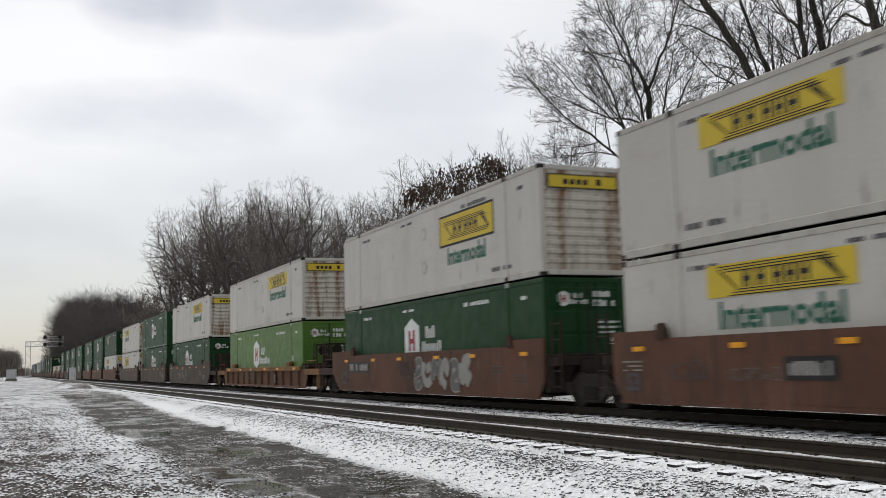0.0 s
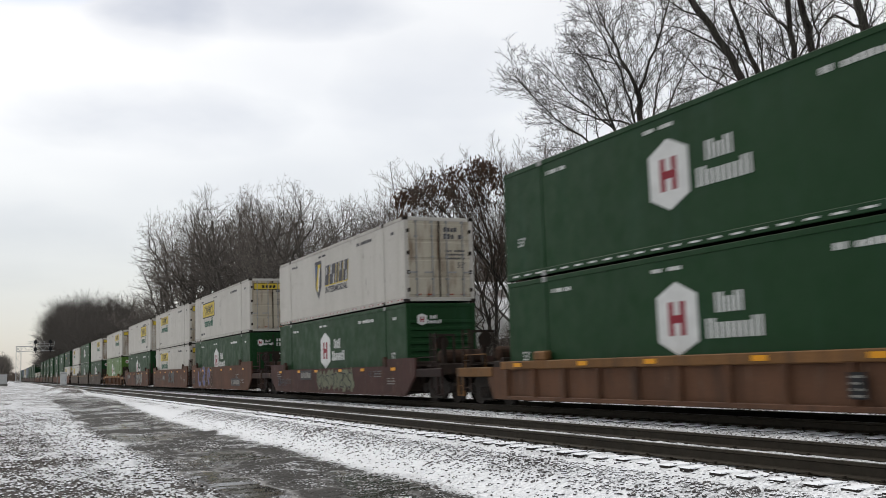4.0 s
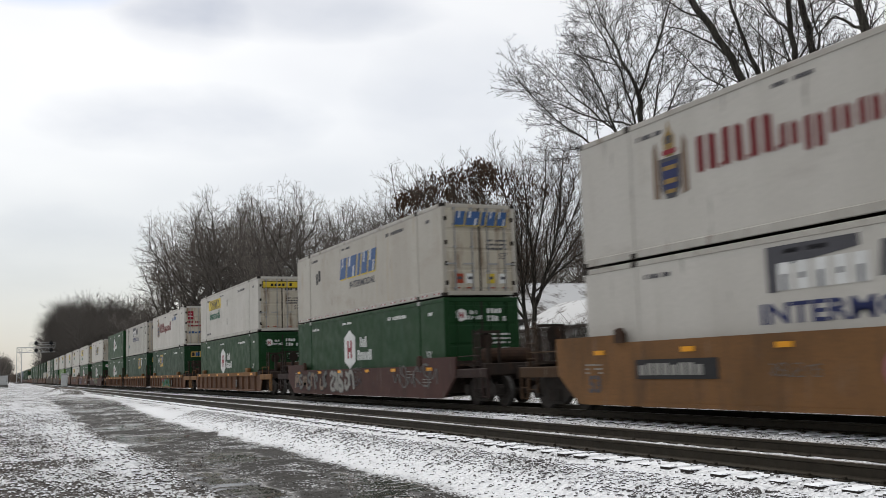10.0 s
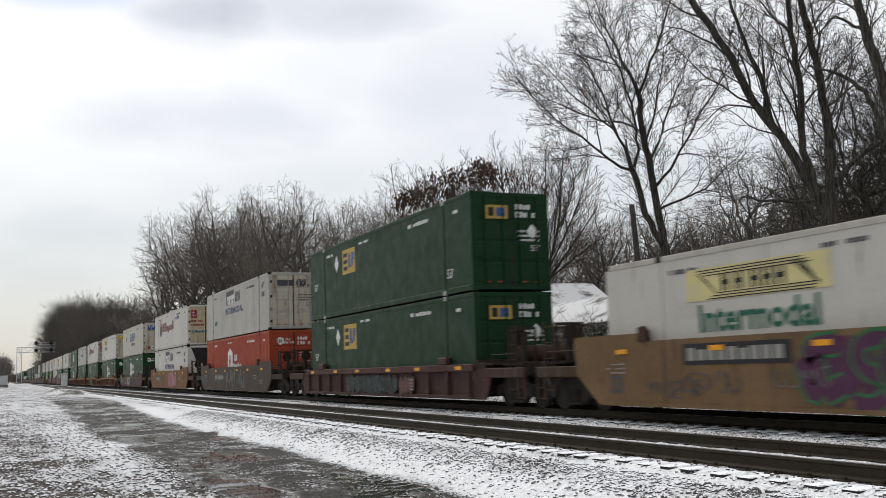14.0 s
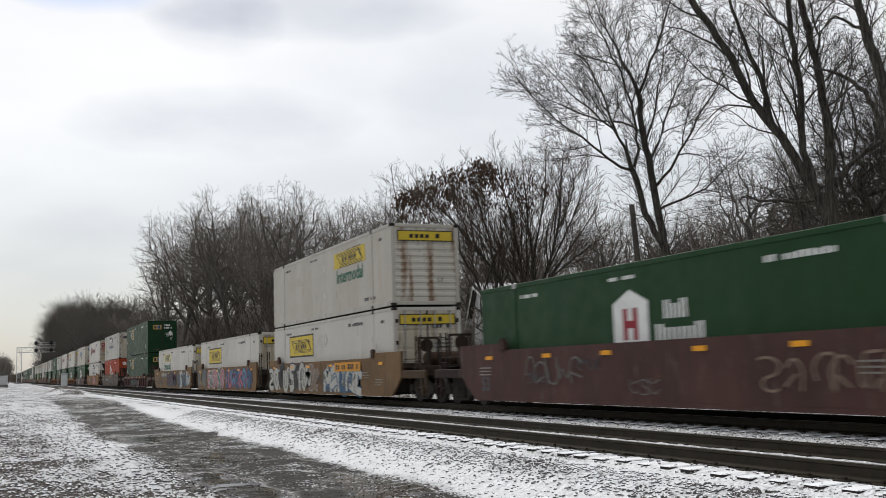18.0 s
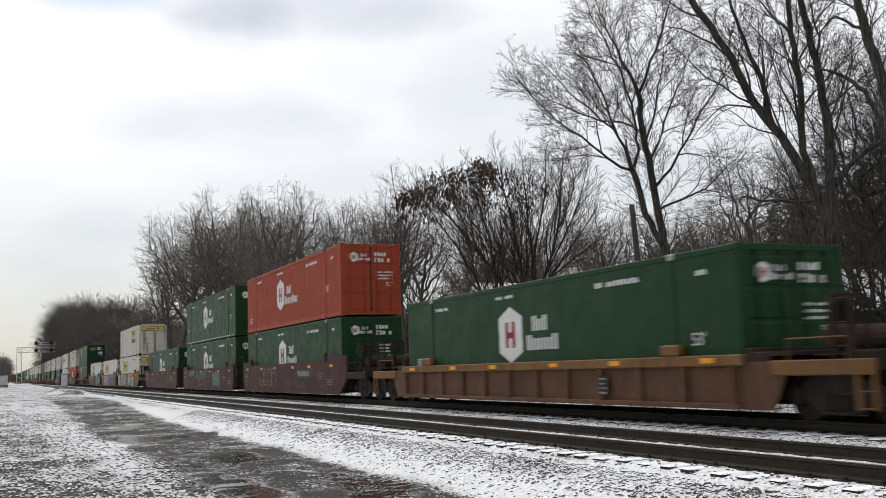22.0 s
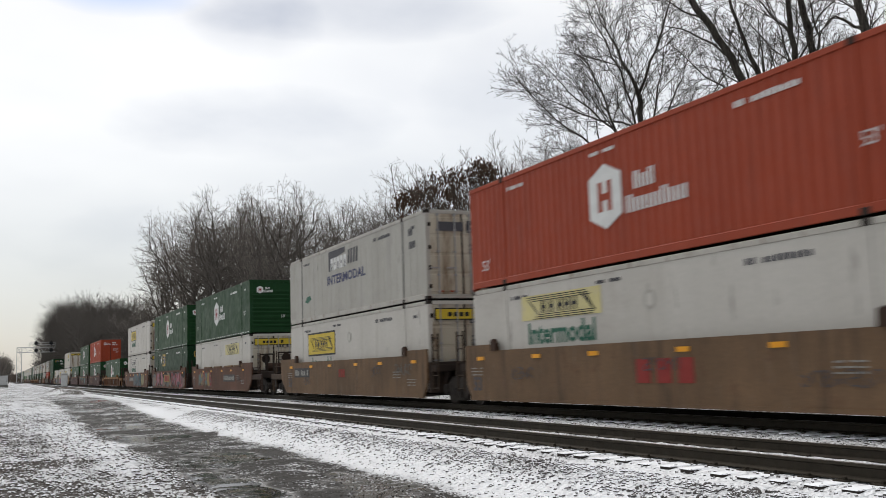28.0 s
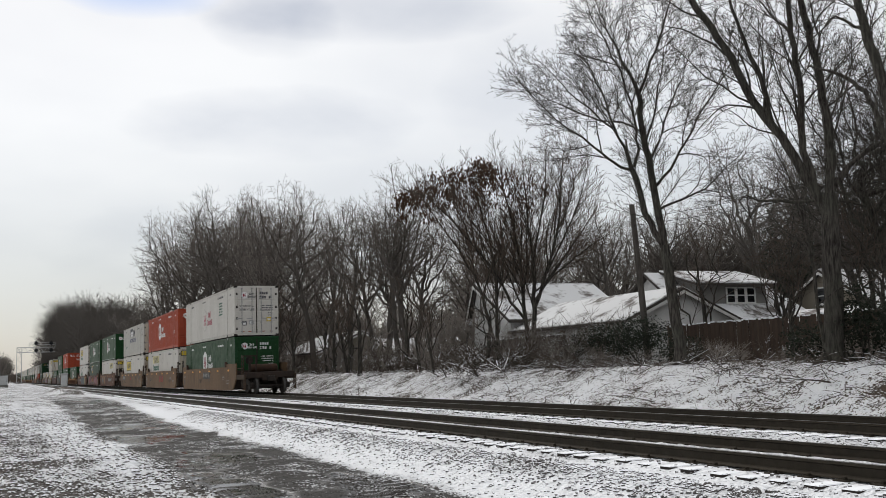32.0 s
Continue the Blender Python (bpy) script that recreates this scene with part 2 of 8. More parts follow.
# ---- sky: a sheet of broken cloud that drifts slowly to the right ----
def cloud_material():
    n = Nodes("drifting_cloud")
    tc = n.node("TexCoord")
    nrm = n.node("VectorMath")
    nrm.operation = "NORMALIZE"
    n.link(tc.outputs["Object"], nrm.inputs[0])
    sep = n.node("SeparateXYZ")
    n.link(nrm.outputs[0], sep.inputs[0])
    lift = n.math("ADD", sep.outputs["Z"], 0.22)
    com = n.node("CombineXYZ")
    n.link(n.math("DIVIDE", sep.outputs["X"], lift), com.inputs[0])
    n.link(n.math("DIVIDE", sep.outputs["Y"], lift), com.inputs[1])
    big = n.noise(com.outputs[0], 0.8, 4.0, 0.45)
    small = n.noise(com.outputs[0], 2.6, 5.0, 0.5)
    form = n.math("ADD", n.math("MULTIPLY", big, 0.78), n.math("MULTIPLY", small, 0.22))
    az = n.math("ARCTAN2", sep.outputs["X"], sep.outputs["Y"])
    el = n.math("ARCSINE", sep.outputs["Z"], 0.0)
    warp = n.math("ADD", n.math("MULTIPLY", n.math("SUBTRACT", small, 0.5), 2.2), n.math("MULTIPLY", n.math("SUBTRACT", big, 0.5), 2.0))
    shade = n.math("MULTIPLY", n.ramp(form, 0.60, 0.36), 0.42)
    for a, e, w, h, k in ((7.3, 14.1, 7.0, 1.9, 0.5), (7.5, 19.6, 3.6, 1.7, 0.6), (22.7, 15.7, 4.6, 4.2, 0.25), (13.1, 20.2, 9.0, 1.5, 0.65), (0.3, 7.0, 4.6, 2.1, 0.3), (60, 22, 14, 6, 0.5), (-30, 25, 16, 5, 0.5), (100, 30, 20, 8, 0.5), (-80, 20, 18, 6, 0.5), (170, 28, 22, 8, 0.5), (-130, 24, 20, 7, 0.5)):
        da = n.math("DIVIDE", n.math("SUBTRACT", az, radians(a)), radians(w))
        de = n.math("DIVIDE", n.math("SUBTRACT", el, radians(e)), radians(h))
        far = n.math("ADD", n.math("ADD", n.math("MULTIPLY", da, da), n.math("MULTIPLY", de, de)), warp)
        shade = n.math("ADD", shade, n.math("MULTIPLY", n.ramp(far, 1.5, 0.0), k))
    body = n.mix(n.ramp(shade, 0.0, 1.0), (0.95, 0.935, 0.905), (0.53, 0.545, 0.585))
    da = n.math("DIVIDE", n.math("SUBTRACT", az, radians(-0.4)), radians(5.0))
    de = n.math("DIVIDE", n.math("SUBTRACT", el, radians(21.4)), radians(1.7))
    far = n.math("ADD", n.math("ADD", n.math("MULTIPLY", da, da), n.math("MULTIPLY", de, de)), n.math("MULTIPLY", warp, 0.6))
    body = n.mix(n.ramp(far, 1.2, 0.2, 0.0, 0.8), body, (0.50, 0.61, 0.86))
    low = n.ramp(sep.outputs["Z"], 0.0, 0.24)
    body = n.mix(low, (0.43, 0.445, 0.46), body)
    em = n.node("Emission", Strength=1.0)
    n.link(body, em.inputs["Color"])
    add = n.node("AddShader")
    n.link(em.outputs[0], add.inputs[0])
    n.link(n.node("BsdfTransparent").outputs[0], add.inputs[1])
    n.link(add.outputs[0], n.out.inputs["Surface"])
    n.mat.cycles.emission_sampling = "NONE"
    return n.mat


def build_sky():
    g, rows, cols = Geo(), 14, 48
    for i in range(rows + 1):
        a = radians(-4 + 94 * i / rows)
        for j in range(cols):
            b = math.tau * j / cols
            g.v.append((3600 * math.cos(a) * math.cos(b), 3600 * math.cos(a) * math.sin(b), 3600 * math.sin(a)))
    for i in range(rows):
        for j in range(cols):
            k, l = i * cols + j, i * cols + (j + 1) % cols
            g.f.append((k, k + cols, l + cols, l))
            g.m.append(0)
    return tagged(new("backdrop_clouds", g.mesh("backdrop_clouds", cloud_material(), smooth=True)), "bright broken winter cloud drifting over the whole sky", "sky", "", "structure")


CLOUDS = build_sky()


# ---- the ground ----
def ease(a, b, x):
    t = min(max((x - a) / (b - a), 0.0), 1.0)
    return t * t * (3 - 2 * t)


def rise(y):
    return 0.50 * ease(34, 66, y) + 0.22 * ease(66, 100, y) + 0.25 * ease(100, 260, y)


def ground_z(x, y):
    road = -0.62 + rise(y)
    road += 0.16 * ease(3.2, 0.4, x) + 0.10 * ease(-1, -8, x)
    road += 0.55 * math.exp(-((x - 4.7) / 1.5) ** 2 - ((y - 83) / 5.0) ** 2)
    if x < 7.6:
        z = road + (max(-0.27, road) - road) * ease(5.9, 7.35, x) if road < -0.25 else road + (-0.25 - road) * ease(6.1, 7.4, x)
    elif x < 15.1:
        z = -0.205 + 0.03 * ease(7.5, 7.7, x) * ease(8.2, 8.05, x) - 0.055 * ease(7.95, 7.6, x) - 0.06 * math.exp(-((x - 11.3) / 0.8) ** 2)
        z += 0.06 * ease(8.26, 8.42, x) * ease(9.66, 9.5, x) + 0.05 * ease(12.95, 13.1, x) * ease(14.35, 14.2, x)
    else:
        z = -0.245 - 0.33 * ease(15.1, 16.5, x) + 1.45 * ease(16.6, 21.6, x) + 0.014 * max(0.0, min(x, 80) - 21.6) + 0.02 * max(0, min(x, 400) - 80)
    return z


def rough_z(x, y):
    z = ground_z(x, y)
    p = Vector((x, y, 0))
    if x < 7.5:
        amp = 0.09 if x < 3.1 else 0.02 if x < 6.0 or x > 7.1 else 0.05
        z += amp * noise.fractal(p * 2.6, 0.9, 2.1, 3) * (1 if y < 60 else 0.4) + (0.06 * noise.noise(p * 0.35) if x < 3 else 0.02 * noise.noise(p * 0.8))
    elif x < 15.2:
        z += 0.016 * noise.noise(p * 5) + 0.010 * noise.noise(p * 13)
    else:
        z += (0.12 * noise.noise(p * 0.9) + 0.085 * noise.noise(p * 2.4) + 0.03 * noise.noise(p * 6)) * ease(15.2, 17, x)
    return z


def steps(stops):
    """Values with growing gaps: (start, step) pairs up to the last start."""
    out = []
    for (a, d), (b, _) in zip(stops, stops[1:]):
        out += list(np.arange(a, b - d * 0.3, d))
    return out + [stops[-1][0]]


def ground_material():
    n = Nodes("snowy_gravel")
    at = n.coords((1, 1, 1), False)
    zone = n.node("Attribute")
    zone.attribute_name = "zone"
    sep = n.node("SeparateColor")
    n.link(zone.outputs["Color"], sep.inputs[0])
    snow_amount, wet, brush = sep.outputs[0], sep.outputs[1], sep.outputs[2]
    vor = n.node("TexVoronoi", Scale=17.0)
    n.link(at, vor.inputs["Vector"])
    stone = n.mix(n.ramp(n.noise(at, 9.0), 0.3, 0.7), (0.105, 0.093, 0.082), (0.058, 0.053, 0.050))
    stone = n.mix(0.55, stone, n.mix(vor.outputs["Distance"], (0.13, 0.12, 0.11), (0.035, 0.03, 0.027)))
    stone = n.mix(brush, stone, n.mix(n.ramp(n.noise(at, 3.0), 0.35, 0.65), (0.075, 0.053, 0.036), (0.040, 0.031, 0.024)))
    mud = n.mix(n.ramp(n.noise(at, 1.4), 0.35, 0.65), (0.030, 0.0285, 0.0255), (0.020, 0.019, 0.017))
    mud = n.mix(n.ramp(n.noise(at, 22.0, 5.0), 0.42, 0.7), mud, (0.016, 0.015, 0.014))
    mud = n.mix(n.ramp(n.noise(at, 0.45, 2.0), 0.60, 0.72), mud, (0.036, 0.032, 0.028))
    mud = n.mix(0.25, mud, n.mix(vor.outputs["Distance"], (0.065, 0.06, 0.053), (0.014, 0.013, 0.011)))
    base = n.mix(wet, stone, mud)
    patch = n.noise(at, 0.42, 4.0, 0.6)
    medium = n.noise(at, 2.4, 3.0)
    fine = n.noise(at, 12.0, 5.0, 0.62)
    lump = n.math("SUBTRACT", 0.55, vor.outputs["Distance"])
    field = n.math("ADD", n.math("ADD", n.math("MULTIPLY", patch, 0.85), n.math("MULTIPLY", medium, 0.5)), n.math("ADD", n.math("MULTIPLY", fine, 0.8), n.math("MULTIPLY", lump, 0.45)))
    field = n.math("ADD", field, snow_amount)
    snow = n.ramp(field, 1.455, 1.53)
    tone = n.mix(n.ramp(n.noise(at, 14.0), 0.3, 0.7), SNOWC, (0.80, 0.81, 0.83))
    colour = n.mix(snow, base, tone)
    pool_map = n.node("TexNoise", Scale=0.42, Detail=3.0)
    n.link(n.coords((1.6, 0.55, 1), False, (3.1, 1.7, 0)), pool_map.inputs["Vector"])
    pool = n.math("MULTIPLY", n.ramp(pool_map.outputs["Fac"], 0.495, 0.545), wet)
    pool = n.math("MULTIPLY", pool, n.ramp(snow, 0.0, 0.5, 1.0, 0.0))
    colour = n.mix(n.math("MULTIPLY", pool, 0.6), colour, (0.035, 0.032, 0.029))
    rough = n.mix(pool, n.mix(n.math("MULTIPLY", wet, n.ramp(snow, 0, 1, 1, 0)), (0.9, 0.9, 0.9), (0.8, 0.8, 0.8)), (0.10, 0.10, 0.10))
    clods = n.math("ADD", n.math("MULTIPLY", n.noise(at, 4.5, 2.0), 1.3), n.math("MULTIPLY", n.noise(at, 9.5, 2.0), 0.9))
    height = n.math("MULTIPLY", n.math("ADD", n.math("ADD", n.math("MULTIPLY", lump, 0.8), clods), n.math("ADD", n.math("MULTIPLY", fine, 0.9), n.math("MULTIPLY", n.ramp(field, 1.40, 1.75), 0.8))), n.ramp(pool, 0, 0.8, 1, 0.02))
    n.bump(height, 0.9, 0.06)
    n.bsdf.inputs["Specular IOR Level"].default_value = 0.3
    return n.done(colour, rough)


def build_ground():
    xs = steps([(-900, 300), (-300, 60), (-60, 12), (-24, 2), (-8, 0.5), (-2.4, 0.08), (3.12, 0.16), (7.8, 0.35), (15.2, 0.3), (22, 1.2), (40, 6), (100, 50), (400, 300), (1900, 1)])
    ys = steps([(-300, 60), (-60, 12), (-12, 2.0), (4, 0.3), (6, 0.09), (17, 0.16), (26, 0.3), (50, 0.8), (100, 4), (180, 15), (400, 80), (900, 400), (2500, 1)])
    vs, zone = [], []
    for y in ys:
        for x in xs:
            vs.append((x, y, rough_z(x, y)))
            p = Vector((x, y, 0))
            wob = 0.35 * noise.noise(p * 0.45) + 0.12 * noise.noise(p * 2.0)
            wet = ease(2.75, 3.15, x + wob * 0.8) * ease(6.35, 5.75, x + wob * 0.6) * ease(78, 60, y)
            if x < 15.4:
                snow = 0.352 + 0.12 * ease(16, 36, y) - 0.12 * ease(24, 13, y) * ease(1.6, -0.5, x) + 0.24 * math.exp(-((x + 2.2 * wob - 2.2) / 0.5) ** 2) * ease(60, 30, y)
                if x > 5.8:
                    snow = 1.02 - 0.40 * ease(38, 60, y) - 0.42 * math.exp(-((x - 7.1) / 0.42) ** 2) * ease(70, 40, y)
                if x > 7.6:
                    snow = 0.68 if x < 8.2 else 0.57
                if 8.2 < x < 9.75 or 12.9 < x < 14.45:
                    snow = 0.58
                snow -= 0.24 * math.exp(-((x - 5.3) / 1.0) ** 2 - ((y - 82) / 5.0) ** 2)
            else:
                snow = 0.485 - 0.17 * ease(21, 25, x) - 0.08 * ease(45, 80, y) + 0.10 * noise.noise(p * 0.8)
            snow = snow * (1 - wet) + (0.21 + 0.16 * max(0.0, noise.noise(p * 0.55 + Vector((7, 3, 0))))) * wet
            brush = ease(15.3, 17, x) + math.exp(-((x - 4.8) / 1.3) ** 2 - ((y - 82) / 4.0) ** 2)
            zone += [snow, wet, brush, 1.0]
    nx = len(xs)
    fs = [(j * nx + i, j * nx + i + 1, (j + 1) * nx + i + 1, (j + 1) * nx + i) for j in range(len(ys) - 1) for i in range(nx - 1)]
    me = bpy.data.meshes.new("ground")
    me.from_pydata(vs, [], fs)
    me.materials.append(ground_material())
    me.color_attributes.new("zone", "FLOAT_COLOR", "POINT").data.foreach_set("color", zone)
    me.polygons.foreach_set("use_smooth", [True] * len(fs))
    return tagged(new("ground", me), "snow-dusted gravel ground with a wet muddy track and puddles", "ground", "", "structure")


build_ground()


def stone_material(name, a, b, cover):
    n = Nodes(name)
    at = n.coords((1, 1, 1), False)
    isl = n.node("NewGeometry")
    col = n.mix(isl.outputs["Random Per Island"], a, b)
    col = n.mix(n.ramp(n.noise(at, 40.0), 0.35, 0.7), col, tuple(c * 0.6 for c in a))
    sep = n.node("SeparateXYZ")
    n.link(isl.outputs["Normal"], sep.inputs[0])
    amount = n.math("ADD", n.math("MULTIPLY", sep.outputs["Z"], 0.7), n.math("MULTIPLY", n.noise(at, 2.4, 3.0), 0.75))
    amount = n.math("ADD", amount, n.math("MULTIPLY", isl.outputs["Random Per Island"], 0.22))
    amount = n.math("ADD", amount, n.math("MULTIPLY", n.math("SUBTRACT", n.noise(at, 0.42, 4.0, 0.6), 0.5), 1.1))
    amount = n.math("ADD", amount, n.math("MULTIPLY", n.math("SUBTRACT", n.noise(at, 30.0), 0.5), 0.5))
    snow = n.ramp(amount, cover - 0.20, cover - 0.10)
    n.bsdf.inputs["Specular IOR Level"].default_value = 0.2
    return n.done(n.mix(snow, col, SNOWC), 0.9)


def stones(name, label, count, place, size, mat, seed):
    """Loose stones strewn by place(rng) -> x, y; joined, for nobody could count them."""
    rng, g = random.Random(seed), Geo()
    ico = [(0, 0, 1), (0.89, 0, 0.45), (0.28, 0.85, 0.45), (-0.72, 0.53, 0.45), (-0.72, -0.53, 0.45), (0.28, -0.85, 0.45), (0.72, 0.53, -0.45), (-0.28, 0.85, -0.45), (-0.89, 0, -0.45), (-0.28, -0.85, -0.45), (0.72, -0.53, -0.45)]
    tri = [(0, 1, 2), (0, 2, 3), (0, 3, 4), (0, 4, 5), (0, 5, 1), (1, 6, 2), (2, 7, 3), (3, 8, 4), (4, 9, 5), (5, 10, 1), (6, 7, 2), (7, 8, 3), (8, 9, 4), (9, 10, 5), (10, 6, 1)]
    for _ in range(count):
        x, y = place(rng)
        r = size * rng.uniform(0.5, 1.25)
        z = rough_z(x, y) + r * 0.15
        sx, sy, sz, a = rng.uniform(0.7, 1.2), rng.uniform(0.7, 1.2), rng.uniform(0.5, 0.9), rng.random() * 6.3
        c, s = math.cos(a) * r, math.sin(a) * r
        vs = []
        for px, py, pz in ico:
            k = rng.uniform(0.8, 1.1)
            px, py = px * sx * k, py * sy * k
            vs.append((x + px * c - py * s, y + px * s + py * c, z + pz * sz * r * k))
        g.add(vs, tri)
    return tagged(new(name, g.mesh(name, mat)), label, "stones", "", "stuff")


BALLAST = stone_material("snowy_ballast_stone", (0.13, 0.12, 0.115), (0.055, 0.05, 0.048), 1.12)
GRAVEL = stone_material("snowy_gravel_stone", (0.11, 0.098, 0.085), (0.052, 0.046, 0.041), 1.12)
stones("ballast_stones", "grey crushed ballast stones capped with snow", 13000, lambda r: (min(7.9, r.gauss(7.05, 0.36)) if r.random() < 0.72 else r.uniform(9.9, 12.7), 6.5 + 34 * r.random() ** 1.5), 0.023, BALLAST, 5)
stones("gravel_stones", "brown gravel stones half covered by snow", 15000, lambda r: (3.0 - 7.2 * r.random(), 12.0 + 36 * r.random() ** 1.25), 0.030, GRAVEL, 6)
stones("mud_stones", "dark wet stones lying in the mud", 2600, lambda r: (r.uniform(2.8, 6.4), 11 + 25 * r.random() ** 1.4), 0.014, stone_material("wet_stone", (0.075, 0.068, 0.059), (0.034, 0.031, 0.027), 1.45), 7)

# ---- the two tracks ----
RAIL = surface("rusty_rail", (0.040, 0.033, 0.024), (0.028, 0.0235, 0.0175), 0.7, 0.3, 5, 60, 0.2, 0.004)
SHINE = surface("worn_rail_head", (0.20, 0.19, 0.18), (0.14, 0.13, 0.125), 0.32, 0.9, 6, 60, 0.05, 0.002)
TIE = stone_material("snow_topped_tie", (0.034, 0.029, 0.026), (0.022, 0.019, 0.017), 1.02)
SNOW = surface("settled_snow", SNOWC, (0.72, 0.74, 0.77), 0.85, 0, 3, 40, 0.2, 0.01)


def rail_mesh():
    half = [(0.036, 0.0), (0.037, -0.030), (0.010, -0.045), (0.009, -0.135), (0.074, -0.158), (0.075, -0.172)]
    ring = half + [(-x, z) for x, z in half[::-1]]
    g = Geo().prism(ring, "y", -60, 1500)
    g.m = [0] * len(g.f)
    g.m[-1] = 1
    return g.mesh("rail", RAIL, SHINE)


def build_track(x, label):
    tr = thing("railway_track", label, "railway track", "railway tracks", "structure")
    for s in (-0.75, 0.75):
        part("rail", kept("rail", rail_mesh), tr, "rusty steel rail with a worn head", Matrix.Translation((x + s, 0, 0)))

    def tie():
        g = Geo().cbox(-1.30, 1.30, -0.115, 0.115, -0.36, -0.185, 0.012)
        for s in (-0.75, 0.75):
            g.box(s - 0.17, s + 0.17, -0.09, 0.09, -0.186, -0.170, 1)
            for dx in (-0.12, 0.12):
                g.box(s + dx - 0.02, s + dx + 0.02, -0.05, -0.02, -0.172, -0.14, 1)
        return g.mesh("tie", TIE, RAIL)

    rng = random.Random(int(x * 10))
    for k in range(150):
        y = 2.0 + k * 0.5 + rng.uniform(-0.03, 0.03)
        part("tie", kept("tie", tie), tr, "", pose(x + rng.uniform(-0.03, 0.03), y, rng.uniform(-0.012, 0.006), 0, 0, rng.uniform(-0.8, 0.8)))
    g = Geo()
    for k in range(400):
        y = 77.0 + k * 0.5
        g.box(x - 1.3, x + 1.3, y - 0.115, y + 0.115, -0.36, -0.19)
    tagged(part("ties", g.mesh("ties", TIE), tr), kind="stuff")
    return tr


build_track(8.965, "near railway track with rusty rails on snowy ballast")
build_track(13.645, "far railway track under the train on snowy ballast")


# ---- trees and brush ----


def bark_material():
    """Furrowed bark: dark grooves running up the limb between paler worn ridges."""
    n = Nodes("furrowed_bark")
    up = n.coords((1, 1, 0.16))
    ridge = n.noise(up, 16.0, 4.0, 0.6)
    col = n.mix(n.ramp(ridge, 0.38, 0.62), (0.022, 0.019, 0.017), (0.082, 0.074, 0.064))
    col = n.mix(n.ramp(n.noise(n.coords(), 0.9, 3.0), 0.45, 0.7, 0.0, 0.45), col, (0.060, 0.062, 0.048))
    n.bump(ridge, 0.9, 0.03)
    n.bsdf.inputs["Specular IOR Level"].default_value = 0.16
    return n.done(col, n.ramp(ridge, 0.3, 0.7, 0.95, 0.85))


BARK = bark_material()
GREYBARK = surface("grey_bark", (0.115, 0.104, 0.093), (0.070, 0.063, 0.056), 0.9, 0, 3, 30, 0.6, 0.02, 0.3)
TWIG = surface("brown_twigs", (0.105, 0.080, 0.064), (0.070, 0.054, 0.044), 0.9, 0, 2, 20, 0.1, 0.01)
DULLTWIG = surface("grey_brown_twigs", (0.165, 0.146, 0.130), (0.115, 0.101, 0.090), 0.9, 0, 2, 20, 0.1, 0.01)
BRUSH = surface("grey_brown_brush", (0.250, 0.222, 0.198), (0.175, 0.156, 0.139), 0.9, 0, 2, 20, 0.1, 0.01)
DEADLEAF = surface("withered_leaf", (0.105, 0.064, 0.042), (0.062, 0.040, 0.028), 0.8, 0, 3, 30, 0.1, 0.01)
IVY = surface("dark_evergreen_leaf", (0.016, 0.024, 0.012), (0.010, 0.015, 0.008), 0.6, 0, 3, 30, 0.1, 0.01)


def tilt(d, angle, rng):
    """d turned away from itself by an angle, towards any side."""
    side = d.orthogonal()
    side.rotate(Matrix.Rotation(rng.random() * math.tau, 3, d))
    return (d * math.cos(angle) + side.normalized() * math.sin(angle)).normalized()


def branch_line(wood, fine, rng, p, d, length, girth, level, o):
    """A branch that wanders and thins out, and forks again."""
    n = max(1 if level >= len(o["gaps"]) else 2, min(6, int(length / o["joint"])))
    pts, rad, w = [p], [girth], o["wander"]
    for i in range(n):
        d = (d + Vector((rng.gauss(0, w), rng.gauss(0, w), rng.gauss(0, w) + o["up"]))).normalized()
        pts.append(pts[-1] + d * (length / n))
        rad.append(max(o["tip"] * 0.6, girth * (1 - 0.72 * (i + 1) / n)))
    (wood if girth > 0.022 else fine).tube(pts, rad, 6 if girth > 0.05 else 4 if girth > 0.022 else 3)
    fork(wood, fine, rng, pts, rad, level, o)


def fork(wood, fine, rng, pts, rad, level, o, start=0.18):
    """Side branches along a limb, turned round it one after the other, shorter towards its end."""
    if level >= len(o["gaps"]):
        return
    ends = [0.0]
    for a, b in zip(pts, pts[1:]):
        ends.append(ends[-1] + (b - a).length)
    total, i, side = ends[-1], 0, rng.random() * math.tau
    s = total * start + rng.random() * o["gaps"][level]
    while s < total:
        while ends[i + 1] < s:
            i += 1
        t = (s - ends[i]) / max(ends[i + 1] - ends[i], 1e-6)
        way, r = (pts[i + 1] - pts[i]).normalized(), rad[i] + (rad[i + 1] - rad[i]) * t
        out = way.orthogonal().normalized()
        side += 2.4 + rng.gauss(0, 0.5)
        out.rotate(Matrix.Rotation(side, 3, way))
        lean = rng.uniform(*o["lean"])
        d = way * math.cos(lean) + out * math.sin(lean)
        if d.z < -0.15:
            d.z *= 0.3
        length = (o["reach"][level] * (total - s) + o["least"][level]) * rng.uniform(0.5, 1.15)
        branch_line(wood, fine, rng, pts[i].lerp(pts[i + 1], t), d.normalized(), length, max(o["tip"], min(r * 0.6, length * 0.0125)), level + 1, o)
        s += o["gaps"][level] * rng.uniform(0.55, 1.45) * (1.1 - 0.5 * s / total)


